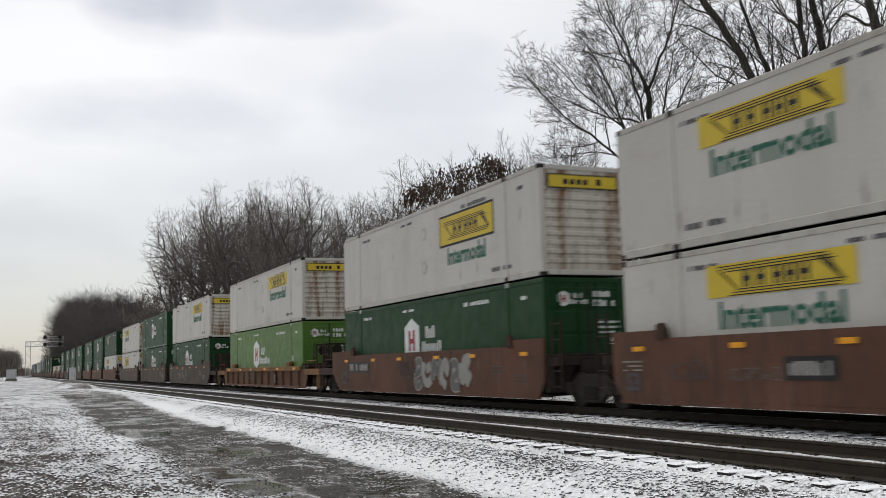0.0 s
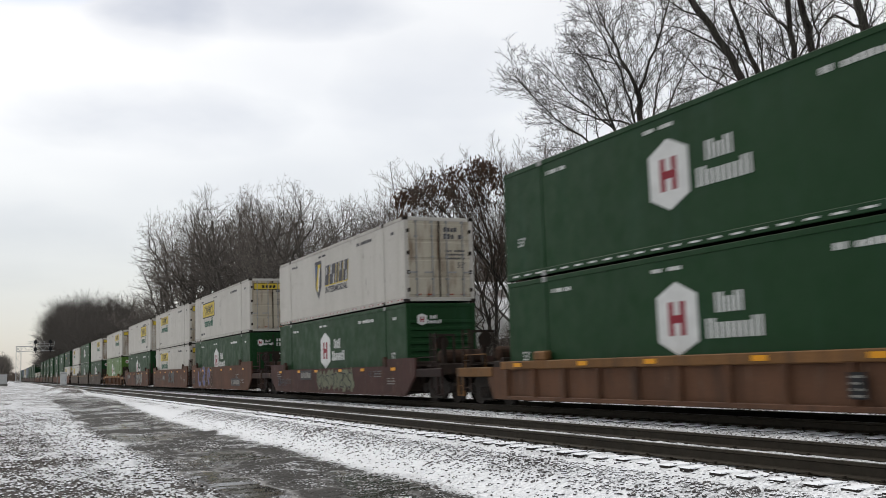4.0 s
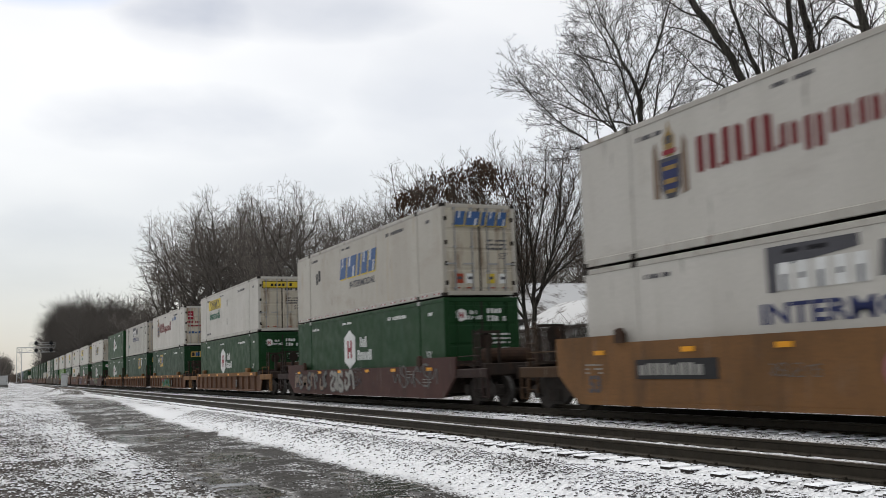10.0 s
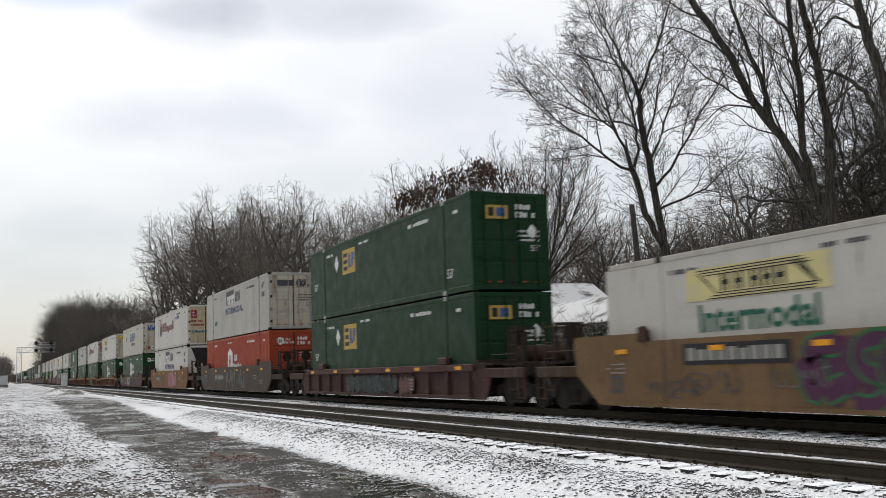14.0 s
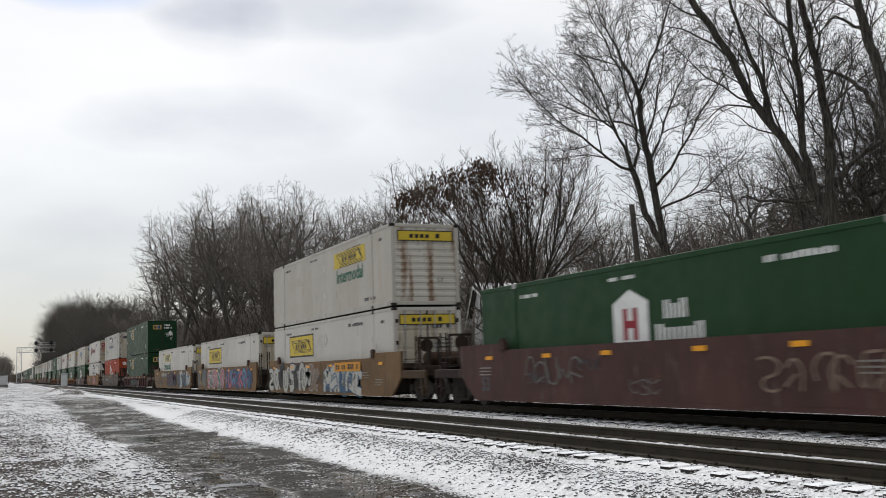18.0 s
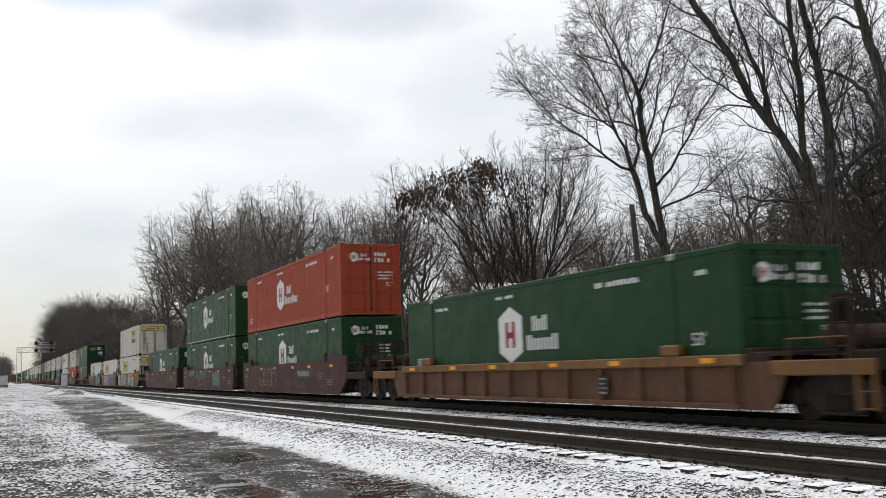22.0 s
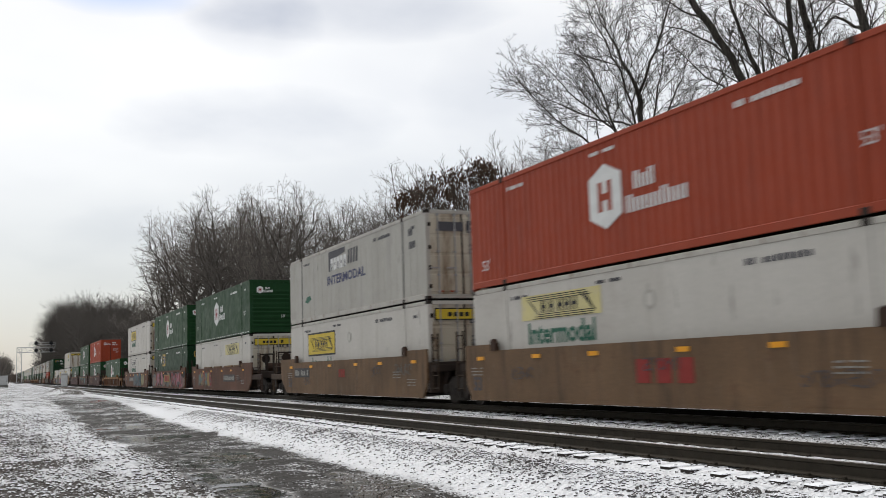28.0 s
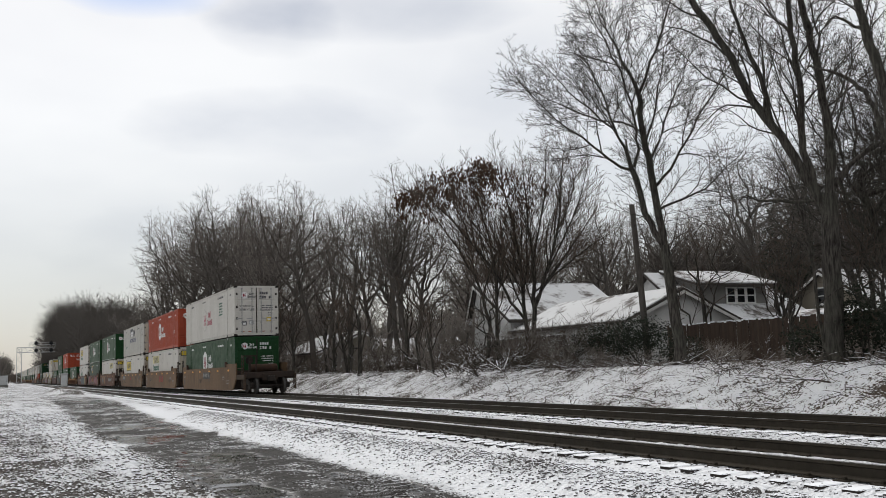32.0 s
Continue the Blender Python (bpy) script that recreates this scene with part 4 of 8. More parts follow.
def far_woods(name, label, spots, low, high, seed, limbs=46, mat=TWIG, thick=1.0):
    """A wood in the distance, too far off to count; spots gives each tree's x and y."""
    rng, g = random.Random(seed), Geo()
    for x, y in spots(rng):
        h = rng.uniform(low, high)
        if name == "far_woods":
            h = (15.5 + 19.5 * ease(210, 350, y)) * rng.uniform(0.74, 1.0) * (1 if y < 450 else 0.55)
        base = Vector((x, y, ground_z(x, y) - 0.2))
        g.tube([base, base + Vector((rng.gauss(0, 0.4), rng.gauss(0, 0.4), h * 0.75))], [0.20, 0.06], 3)
        for j in range(limbs):
            t = rng.random()
            q = base + Vector((rng.gauss(0, 0.4), rng.gauss(0, 0.4), h * (0.12 + 0.6 * t)))
            d = Vector((rng.gauss(0, 0.7), rng.gauss(0, 0.7), rng.uniform(0.25, 1.0))).normalized() * h * rng.uniform(0.16, 0.36) * (1.15 - 0.5 * t) * (0.78 if name == "far_woods" else 1.0)
            g.tube([q, q + d * 0.5, q + d + Vector((0, 0, 0.5))], [0.055 * thick, 0.04 * thick, 0.02 * thick], 3)
            for m in range(2):
                e = tilt(d.normalized(), 0.6, rng) * h * 0.1
                g.tube([q + d * 0.6, q + d * 0.6 + e], [0.035, 0.018], 3)
    return tagged(new(name, g.mesh(name, mat)), label, "woodland", "", "stuff")


def line_wood(rng):
    out = []
    for k in range(420):
        y = 176 + (274 * rng.random() ** 1.15 if k < 340 else 274 + 300 * rng.random())
        edge = 20.5 - 4.3 * ease(190, 270, y)
        out.append((edge + 26 * rng.random() ** 1.3 + 0.012 * max(0, y - 340), y))
    return out


far_woods("far_woods", "dark bare woodland far down the line", line_wood, 19, 26, 8, 54, GREYBARK, 1.15)
far_woods("back_woods", "bare brown woods behind the houses", lambda r: [(r.uniform(54, 105), 12 + 150 * r.random()) for k in range(300)] + [(r.uniform(54, 90), r.uniform(20, 68)) for k in range(150)] + [(y * r.uniform(0.74, 1.12), y) for y in (r.uniform(60, 82) for k in range(110))], 8.5, 14.0, 9, 34, GREYBARK)
far_woods("belt_woods", "tangled bare undergrowth between the belt trees", lambda r: [(x, y) for x, y in ((r.uniform(24, 44), 62 + 115 * r.random()) for k in range(195)) if y > 112 or not 0.265 < x / y < 0.47], 5.5, 11, 10, 26, BRUSH)
far_woods("undergrowth", "grey tangled brush at the foot of the belt", lambda r: [(x, 56 + 1.0 * k) for k in range(62) for x in (r.uniform(22.5, 27), r.uniform(24, 33)) if not 0.265 < x / (56 + k) < 0.42 or r.random() < 0.16], 2.6, 5.0, 15, 22, BRUSH, 0.5)
far_woods("thicket", "dense bare thicket behind the belt of trees", lambda r: [(x, y) for x, y in ((r.uniform(27, 52), 70 + 112 * r.random()) for k in range(115)) if y > 112 or not 0.265 < x / y < 0.47], 9, 16, 12, 32, BRUSH)
far_woods("side_woods", "dark clump of bare trees beyond the road", lambda r: [(r.uniform(-4.0, 2.4), r.uniform(325, 365)) for k in range(26)], 7.5, 10.5, 13, 60, BRUSH)


def shrub(seed, height, stems, mat):
    """A bare shrub: many thin stems from one foot, forking once or twice."""
    rng, g = random.Random(seed), Geo()
    for k in range(stems):
        p = Vector((rng.gauss(0, 0.45), rng.gauss(0, 0.45), -0.05))
        d = Vector((rng.gauss(0, 0.42), rng.gauss(0, 0.42), 1)).normalized()
        h = height * rng.uniform(0.5, 1.05)
        pts = [p]
        for i in range(4):
            d = (d + Vector((rng.gauss(0, 0.16), rng.gauss(0, 0.16), -0.02))).normalized()
            pts.append(pts[-1] + d * h / 4)
        g.tube(pts, [0.014, 0.012, 0.010, 0.008, 0.005], 3)
        for j in range(7):
            q = pts[rng.randint(1, 3)].lerp(pts[-1], rng.random() * 0.6)
            e = tilt(d, rng.uniform(0.4, 1.0), rng) * h * rng.uniform(0.18, 0.4)
            g.tube([q, q + e * 0.5, q + e + Vector((0, 0, -0.03))], [0.008, 0.007, 0.004], 3)
    return g.mesh("stems", mat)


def snowy(name, a, b, cover):
    return stone_material(name, a, b, cover)


SNOWTWIG = snowy("snow_dusted_twig", (0.11, 0.088, 0.072), (0.065, 0.053, 0.045), 1.14)
STICK = snowy("snow_topped_stick", (0.085, 0.068, 0.055), (0.050, 0.041, 0.034), 1.18)
HEAPED = snowy("snow_laden_stick", (0.085, 0.070, 0.058), (0.050, 0.042, 0.035), 0.98)
SHRUBS = [shrub(70 + k, 2.6, 20, (BRUSH, SNOWTWIG)[k % 2]) for k in range(5)]
DARKSHRUBS = [shrub(80 + k, 2.4, 26, BARK) for k in range(2)]


def bank_growth():
    rng = random.Random(31)
    for k in range(180):
        y = 18 + 82 * rng.random() ** 1.25
        x = rng.uniform(21.5, 27.5) if y > 34 else rng.uniform(23.2, 27.5)
        s = rng.uniform(0.45, 1.15) * (0.42 if y < 38 else 1.0)
        if 0.27 < x / y < 0.43 and k % 3 > 0:
            continue
        ob = thing("bare_shrub", "bare brown shrub at the foot of the trees", "shrub", "shrubs on the bank", at=Matrix.LocRotScale((x, y, ground_z(x, y) - 0.05), Euler((0, 0, rng.random() * 6.3)), (s * 1.15, s * 1.15, s)))
        part("bush_frame", SHRUBS[k % 5], ob)
    for k in range(16):
        x, y, s = rng.uniform(22.2, 24.4), rng.uniform(39.5, 51.5), rng.uniform(0.4, 0.68)
        ob = thing("bare_shrub", "dark tangled bare shrub before the grey fence", "shrub", "shrubs on the bank", at=Matrix.LocRotScale((x, y, ground_z(x, y) - 0.05), Euler((0, 0, rng.random() * 6.3)), (s * 1.3, s * 1.3, s)))
        part("bush_frame", DARKSHRUBS[k % 2], ob)
    g = Geo()
    for k in range(720):
        x, y = 17.2 + 5.6 * rng.random() ** 0.8, 14 + 62 * rng.random() ** 1.3
        a, l = rng.random() * math.tau, rng.uniform(0.25, 1.3)
        z = ground_z(x, y) + 0.04
        d = Vector((math.cos(a), math.sin(a), rng.uniform(-0.1, 0.45)))
        p = Vector((x, y, z))
        q = p + d * l * 0.5 + Vector((rng.gauss(0, 0.06), rng.gauss(0, 0.06), 0.03))
        g.tube([p, q, p + d * l + Vector((0, 0, rng.uniform(-0.1, 0.1)))], [rng.uniform(0.008, 0.02), 0.011, 0.005], 4)
        if rng.random() < 0.6:
            e = tilt(d.normalized(), 0.7, rng) * l * 0.4
            g.tube([q, q + e], [0.008, 0.004], 3)
    tagged(new("brushwood", g.mesh("brushwood", STICK)), "snow-topped sticks and cut brush strewn over the bank", "brushwood", "", "stuff")
    g = Geo()
    for k in range(2700):
        x, y = 16.4 + 5.6 * rng.random(), 12 + 60 * rng.random() ** 1.4
        z, h = ground_z(x, y) + 0.02, rng.uniform(0.06, 0.24)
        d = Vector((rng.gauss(0, 0.6), rng.gauss(0, 0.6), rng.uniform(0.1, 0.8))).normalized() * h
        s = Vector((d.y, -d.x, 0)).normalized() * rng.uniform(0.005, 0.014)
        p = Vector((x, y, z))
        g.add([tuple(p - s), tuple(p + s), tuple(p + d * 0.7 + s * 0.6 + Vector((0, 0, 0.02))), tuple(p + d)], [(0, 1, 2), (0, 2, 3)])
    tagged(new("dead_grass", g.mesh("dead_grass", snowy("dead_grass_blade", (0.085, 0.062, 0.042), (0.045, 0.036, 0.028), 1.5))), "withered grass and weeds poking through the snow", "grass", "", "stuff")

    def branch(seed, mat=STICK):
        r, gg = random.Random(seed), Geo()

        def shoot(p, d, l, w, deep):
            pts = [p]
            for i in range(5):
                d = (d + Vector((r.gauss(0, 0.16), r.gauss(0, 0.16), r.gauss(0, 0.09) - 0.02))).normalized()
                pts.append(pts[-1] + d * l / 5)
            gg.tube(pts, [w * (1 - 0.15 * i) for i in range(6)], 5 if deep == 0 else 3)
            if deep < 2:
                for k in range(5 - deep):
                    shoot(pts[r.randint(1, 4)], tilt(d, r.uniform(0.4, 1.0), r), l * r.uniform(0.35, 0.6), w * 0.55, deep + 1)
        shoot(Vector(), Vector((1, 0.1, 0.15)).normalized(), 1.5, 0.028, 0)
        return gg.mesh("branch", mat)
    kinds = [branch(90 + k) for k in range(4)]
    for x, y, a, s in ((21.6, 27.5, 0.5, 0.9), (21.3, 29.6, 2.4, 1.0), (22.2, 30.6, 0.2, 0.8), (20.6, 24.0, 3.0, 0.9), (19.6, 19.5, 2.6, 1.1), (20.4, 22.4, 1.4, 0.7), (19.0, 22.0, 0.8, 0.8), (20.5, 33.0, 2.0, 1.0), (19.8, 36.0, 0.4, 0.9), (21.0, 39.0, 2.8, 1.1),
                       (20.8, 42.0, 1.0, 1.0), (19.2, 17.8, 0.3, 0.8), (20.9, 20.2, 2.2, 1.0), (21.4, 25.5, 1.2, 0.9), (18.9, 26.5, 2.9, 0.6), (21.9, 36.5, 1.7, 1.3), (21.5, 37.6, 0.9, 1.2), (22.0, 38.4, 2.5, 1.3), (21.2, 35.2, 0.3, 1.1), (21.7, 33.8, 2.9, 1.2), (21.8, 40.5, 1.2, 1.3), (19.9, 15.4, 0.9, 1.0), (20.6, 16.6, 2.3, 1.1)):
        ob = tagged(new("fallen_branch", kinds[int(x * 10) % 4]), "broken branch lying in the snow on the bank", "branch", "fallen branches")
        ob.matrix_basis = Matrix.LocRotScale((x, y, ground_z(x, y) + 0.05), Euler((0, -0.12, a)), (s,) * 3)
    heap = [branch(96 + k, HEAPED) for k in range(3)]
    for k in range(30):
        x, y = rng.uniform(20.2, 22.2), rng.uniform(41.0, 47.0)
        ob = tagged(new("cut_branch", heap[k % 3]), "snow-laden cut branch on a heap at the crest", "branch", "heap of cut branches")
        ob.matrix_basis = Matrix.LocRotScale((x, y, ground_z(x, y) + 0.02), Euler((0, rng.uniform(-0.75, -0.15), rng.random() * 6.3)), (rng.uniform(0.9, 1.5),) * 3)


bank_growth()


def leaf_mass(name, label, x, y, z, rx, ry, rz, count, seed):
    rng, g = random.Random(seed), Geo()
    for k in range(count):
        v = Vector((rng.gauss(0, 1), rng.gauss(0, 1), rng.gauss(0, 1))).normalized() * rng.random() ** 0.4
        lump = 0.75 + 0.45 * noise.noise(v * 2.2 + Vector((seed, 0, 0)))
        p = Vector((v.x * rx * lump, v.y * ry * lump, rz + v.z * rz * lump))
        d = Vector((rng.gauss(0, 1), rng.gauss(0, 1), rng.gauss(-0.3, 0.7))).normalized() * rng.uniform(0.06, 0.13)
        s = d.orthogonal().normalized() * rng.uniform(0.025, 0.05)
        g.add([tuple(p), tuple(p + d * 0.5 + s), tuple(p + d), tuple(p + d * 0.5 - s)], [(0, 1, 2), (0, 2, 3)])
    ob = thing(name, label, "shrub", "evergreen growth", at=Matrix.Translation((x, y, z)))
    part("foliage", g.mesh("foliage", snowy("snow_flecked_evergreen", (0.020, 0.027, 0.016), (0.011, 0.016, 0.009), 1.48)), ob)
    stem = Geo()
    for k in range(6):
        stem.tube([(rng.gauss(0, 0.1), rng.gauss(0, 0.1), -0.1), (rng.gauss(0, rx * 0.3), rng.gauss(0, ry * 0.3), rz), (rng.gauss(0, rx * 0.5), rng.gauss(0, ry * 0.5), rz * 1.6)], [0.03, 0.02, 0.01], 5)
    part("bush_frame", stem.mesh("bush_frame", BARK), ob)


leaf_mass("evergreen_bush", "dark evergreen bush flecked with snow by the fence", 25.2, 35.6, 0.8, 2.0, 2.0, 1.3, 3600, 1)
leaf_mass("evergreen_bush", "dark evergreen bush flecked with snow by the fence", 25.4, 38.8, 0.8, 1.8, 2.0, 1.2, 3000, 8)
leaf_mass("evergreen_bush", "low dark evergreen bush flecked with snow", 24.6, 32.0, 0.7, 1.3, 1.3, 0.8, 1300, 2)
leaf_mass("ivy_clump", "dark ivy clump at the foot of a great tree", 22.6, 21.3, 0.6, 1.0, 1.0, 1.5, 1700, 3)
leaf_mass("ivy_clump", "dark ivy tangle along the fence", 23.6, 20.2, 0.6, 1.5, 1.4, 1.2, 2000, 4)
leaf_mass("ivy_clump", "dark ivy tangle along the fence", 23.5, 18.4, 0.6, 1.5, 1.4, 1.3, 2000, 5)
leaf_mass("ivy_clump", "dark ivy tangle along the fence", 24.6, 16.4, 0.6, 1.6, 1.8, 1.35, 2600, 9)
leaf_mass("ivy_clump", "dark ivy tangle along the fence", 25.4, 22.4, 0.7, 1.3, 1.6, 1.25, 2200, 10)
leaf_mass("ivy_clump", "dark ivy and briar tangle under the trees", 23.4, 24.0, 0.6, 1.1, 1.3, 0.9, 1200, 6)

def spruce(x, y, height, seed):
    """A dark evergreen: a straight stem with drooping, needled boughs."""
    rng, ob = random.Random(seed), thing("evergreen_tree", "dark evergreen tree behind the houses", "tree", "evergreen trees", at=Matrix.Translation((x, y, ground_z(x, y) - 0.1)))
    part("trunk", Geo().tube([(0, 0, -0.2), (0, 0, height * 0.5), (0.1, 0, height)], [0.25, 0.15, 0.03], 7).mesh("trunk", BARK), ob)
    g = Geo()
    for k in range(150):
        z = height * (0.08 + 0.9 * rng.random() ** 0.9)
        a, l = rng.random() * math.tau, (height - z) * 0.3 * rng.uniform(0.7, 1.1) + 0.3
        d = Vector((math.cos(a), math.sin(a), -0.25))
        for j in range(16):
            p = Vector((0, 0, z)) + d * l * (j + 1) / 16 + Vector((rng.gauss(0, 0.12), rng.gauss(0, 0.12), rng.gauss(0, 0.08)))
            w = Vector((rng.gauss(0, 1), rng.gauss(0, 1), -0.5)).normalized() * rng.uniform(0.2, 0.42)
            s = w.orthogonal().normalized() * 0.07
            g.add([tuple(p), tuple(p + w * 0.5 + s), tuple(p + w), tuple(p + w * 0.5 - s)], [(0, 1, 2), (0, 2, 3)])
    part("foliage", g.mesh("foliage", IVY), ob)


for sx, sy, sh, sk in ((51.5, 55.5, 11.0, 1), (53.5, 54.6, 12.5, 2), (55.5, 57.5, 12.0, 3)):
    spruce(sx, sy, sh, sk)

# ---- houses behind the bank ----
SIDING = surface("white_siding", (0.62, 0.62, 0.61), (0.52, 0.52, 0.51), 0.7, 0, 1.2, 20, 0.1, 0.01, 0.2, (0.25, 0.24, 0.22), (0.55, 0.8))
BEIGE = surface("beige_siding", (0.22, 0.195, 0.155), (0.18, 0.16, 0.13), 0.7, 0, 1.2, 20, 0.1, 0.01, 0.2, (0.20, 0.17, 0.14), (0.55, 0.8))
SHINGLE = surface("dark_shingles", (0.070, 0.062, 0.056), (0.045, 0.040, 0.037), 0.9, 0, 4, 30, 0.3, 0.02)
FRAMES = plain("white_window_frame", (0.62, 0.62, 0.60), 0.6)
GREYWOOD = surface("grey_fence_wood", (0.075, 0.067, 0.06), (0.05, 0.045, 0.041), 0.9, 0, 1.5, 25, 0.3, 0.01, 0.1)
TRIM = plain("grey_trim", (0.17, 0.165, 0.155), 0.7)


def pane_material():
    n = Nodes("window_glass")
    return n.done((0.012, 0.014, 0.016), 0.06)


GLASS = pane_material()


def roof_snow_material():
    n = Nodes("roof_snow")
    at = n.coords()
    bare = n.ramp(n.math("ADD", n.math("MULTIPLY", n.noise(at, 0.55, 4.0), 0.8), n.math("MULTIPLY", n.noise(at, 4.0, 4.0), 0.2)), 0.53, 0.62)
    n.bump(n.noise(at, 6.0), 0.2, 0.03)
    return n.done(n.mix(bare, (0.58, 0.59, 0.60), (0.10, 0.088, 0.08)), 0.85)


ROOFSNOW = roof_snow_material()


def gable(ob, x0, x1, y0, y1, z0, eave, ridge, along, wall, crest=None):
    """A gabled block: walls up to the eave, a thick roof with overhang and snow on it. along: the ridge's axis."""
    g = Geo()
    if along == "y":
        m = crest or (x0 + x1) / 2
        g.prism([(x0, z0), (x1, z0), (x1, eave), (m, ridge), (x0, eave)], "y", y0, y1)
    else:
        m = crest or (y0 + y1) / 2
        g.prism([(y0, z0), (y1, z0), (y1, eave), (m, ridge), (y0, eave)], "x", x0, x1)
    part("wall", g.mesh("wall", wall), ob)
    lo, hi, a, b = (x0, x1, y0 - 0.35, y1 + 0.35) if along == "y" else (y0, y1, x0 - 0.35, x1 + 0.35)
    mid = crest or (lo + hi) / 2
    for s, edge in ((-1, lo - 0.4), (1, hi + 0.4)):
        drop = (ridge - eave) / (mid - lo) * 0.4
        for nm, mat, d0, d1, inset in (("roof", SHINGLE, 0.02, 0.17, 0.0), ("roof_snow", ROOFSNOW, 0.174, 0.25, 0.10)):
            prof = [(edge - s * inset, eave - drop + d0), (mid, ridge + d0), (mid, ridge + d1), (edge - s * inset, eave - drop + d1)]
            part(nm, Geo().prism(prof, along, a + inset, b - inset).mesh(nm, mat), ob, "patchy snow on the roof" if nm == "roof_snow" else "")
        bz = eave - drop
        bargeboard = [(edge, bz - 0.12), (mid, ridge - 0.12), (mid, ridge + 0.04), (edge, bz + 0.04)]
        part("fascia", Geo().prism(bargeboard, along, a - 0.03, a + 0.02).mesh("fascia", FRAMES), ob)


def window(ob, x, y, z, w, h, facing="x"):
    """A sash window on a wall that looks towards the line (facing x) or down it (facing y)."""
    turn = Matrix(((0, 0, -1, x), (-1, 0, 0, y), (0, 1, 0, z), (0, 0, 0, 1))) if facing == "x" else Matrix(((1, 0, 0, x), (0, 0, -1, y), (0, 1, 0, z), (0, 0, 0, 1)))
    g = Geo()
    t = 0.09
    g.box(-w / 2, w / 2, h / 2 - t, h / 2, 0, 0.06).box(-w / 2, w / 2, -h / 2, -h / 2 + t, 0, 0.06)
    g.box(-w / 2, -w / 2 + t, -h / 2 + t, h / 2 - t, 0, 0.06).box(w / 2 - t, w / 2, -h / 2 + t, h / 2 - t, 0, 0.06)
    g.box(-w / 2 + t, w / 2 - t, -0.03, 0.03, 0.0, 0.045)
    wd = part("window", g.mesh("window", FRAMES), ob, "white-framed sash window", turn)
    part("pane", Geo().box(-w / 2 + t, w / 2 - t, -h / 2 + t, h / 2 - t, 0.004, 0.02).mesh("pane", GLASS), wd)
    part("sill", Geo().box(-w / 2 - 0.06, w / 2 + 0.06, -h / 2 - 0.06, -h / 2, 0, 0.12).mesh("sill", FRAMES), wd)


def houses():
    h = thing("house", "pale grey house with a snowy roof and a three-window dormer", "house", "houses behind the line")
    part("wall", Geo().box(37.0, 46.0, 46.5, 55.5, 0.9, 3.25).mesh("wall", SIDING), h)
    part("gable_wall", Geo().prism([(46.5, 3.2), (55.5, 3.2), (51.0, 6.3)], "x", 37.0, 44.0).mesh("gable_wall", SIDING), h)
    for nm, mat, lift, e in (("roof", SHINGLE, 0.0, 0.45), ("roof_snow", ROOFSNOW, 0.09, 0.36)):
        c = [(37 - e, 46.5 - e, 3.05 + lift), (46 + e, 46.5 - e, 3.05 + lift), (46 + e, 55.5 + e, 3.05 + lift), (37 - e, 55.5 + e, 3.05 + lift)]
        low = [(x, y, z - 0.12) for x, y, z in c]
        top = [(37 - e, 51.0, 6.45 + lift), (44.8, 51.0, 6.45 + lift), (37 - e, 51.0, 6.33 + lift)]
        part(nm, Geo().add(c + low + top, [(0, 1, 9, 8), (1, 2, 9), (2, 3, 8, 9), (0, 8, 10, 4), (3, 7, 10, 8), (4, 5, 1, 0), (5, 6, 2, 1), (6, 7, 3, 2), (4, 10, 9, 5), (10, 7, 6, 9), (5, 9, 6)]).mesh(nm, mat), h, "patchy snow on the roof" if nm == "roof_snow" else "")
    part("dormer", Geo().prism([(47.9, 3.9), (47.9, 5.5), (50.9, 6.35), (50.9, 5.8)], "x", 38.3, 43.4).mesh("dormer", TRIM), h, "grey dormer under a low snowy roof")
    part("dormer_roof", Geo().prism([(47.3, 5.42), (51.0, 6.47), (51.0, 6.60), (47.3, 5.55)], "x", 37.7, 44.0).mesh("dormer_roof", SHINGLE), h)
    part("roof_snow", Geo().prism([(47.35, 5.57), (51.0, 6.605), (51.0, 6.68), (47.35, 5.645)], "x", 37.75, 43.95).mesh("roof_snow", ROOFSNOW), h, "snow on the dormer")
    for x in (40.66, 41.42, 42.18):
        window(h, x, 47.9, 4.88, 0.74, 1.02, "y")
    h = thing("house", "pale low house with a snow-covered gable towards the line", "house", "houses behind the line")
    gable(h, 28.3, 34.8, 41.0, 52.6, 0.9, 3.1, 4.55, "y", SIDING)
    gable(h, 28.0, 36.4, 52.7, 58.0, 0.9, 3.8, 6.15, "x", SIDING, 57.0)
    window(h, 28.0, 55.6, 2.6, 0.9, 1.3)
    h = thing("house", "beige house with a snowy roof among the trees", "house", "houses behind the line")
    gable(h, 47.0, 56.0, 43.0, 50.5, 0.9, 4.1, 6.2, "x", BEIGE)
    gable(h, 40.3, 45.5, 38.6, 44.4, 0.9, 2.7, 3.5, "y", BEIGE)
    window(h, 47.0, 46.9, 4.75, 0.9, 1.1)
    h = thing("house", "low grey house half hidden by bare brush", "house", "houses behind the line")
    gable(h, 28.6, 37.6, 94.0, 108.0, 0.9, 2.9, 4.75, "y", BEIGE)
    gable(h, 33.4, 41.5, 86.0, 93.6, 0.9, 2.5, 3.75, "x", BEIGE)
    window(h, 30.4, 94.0, 2.0, 1.1, 1.1, "y")
    window(h, 28.6, 103.0, 2.0, 1.1, 1.1)
    h = thing("shed", "small garden shed under a snowy roof", "shed")
    gable(h, 27.2, 29.6, 69.5, 72.0, 0.8, 1.35, 1.95, "y", GREYWOOD)


houses()

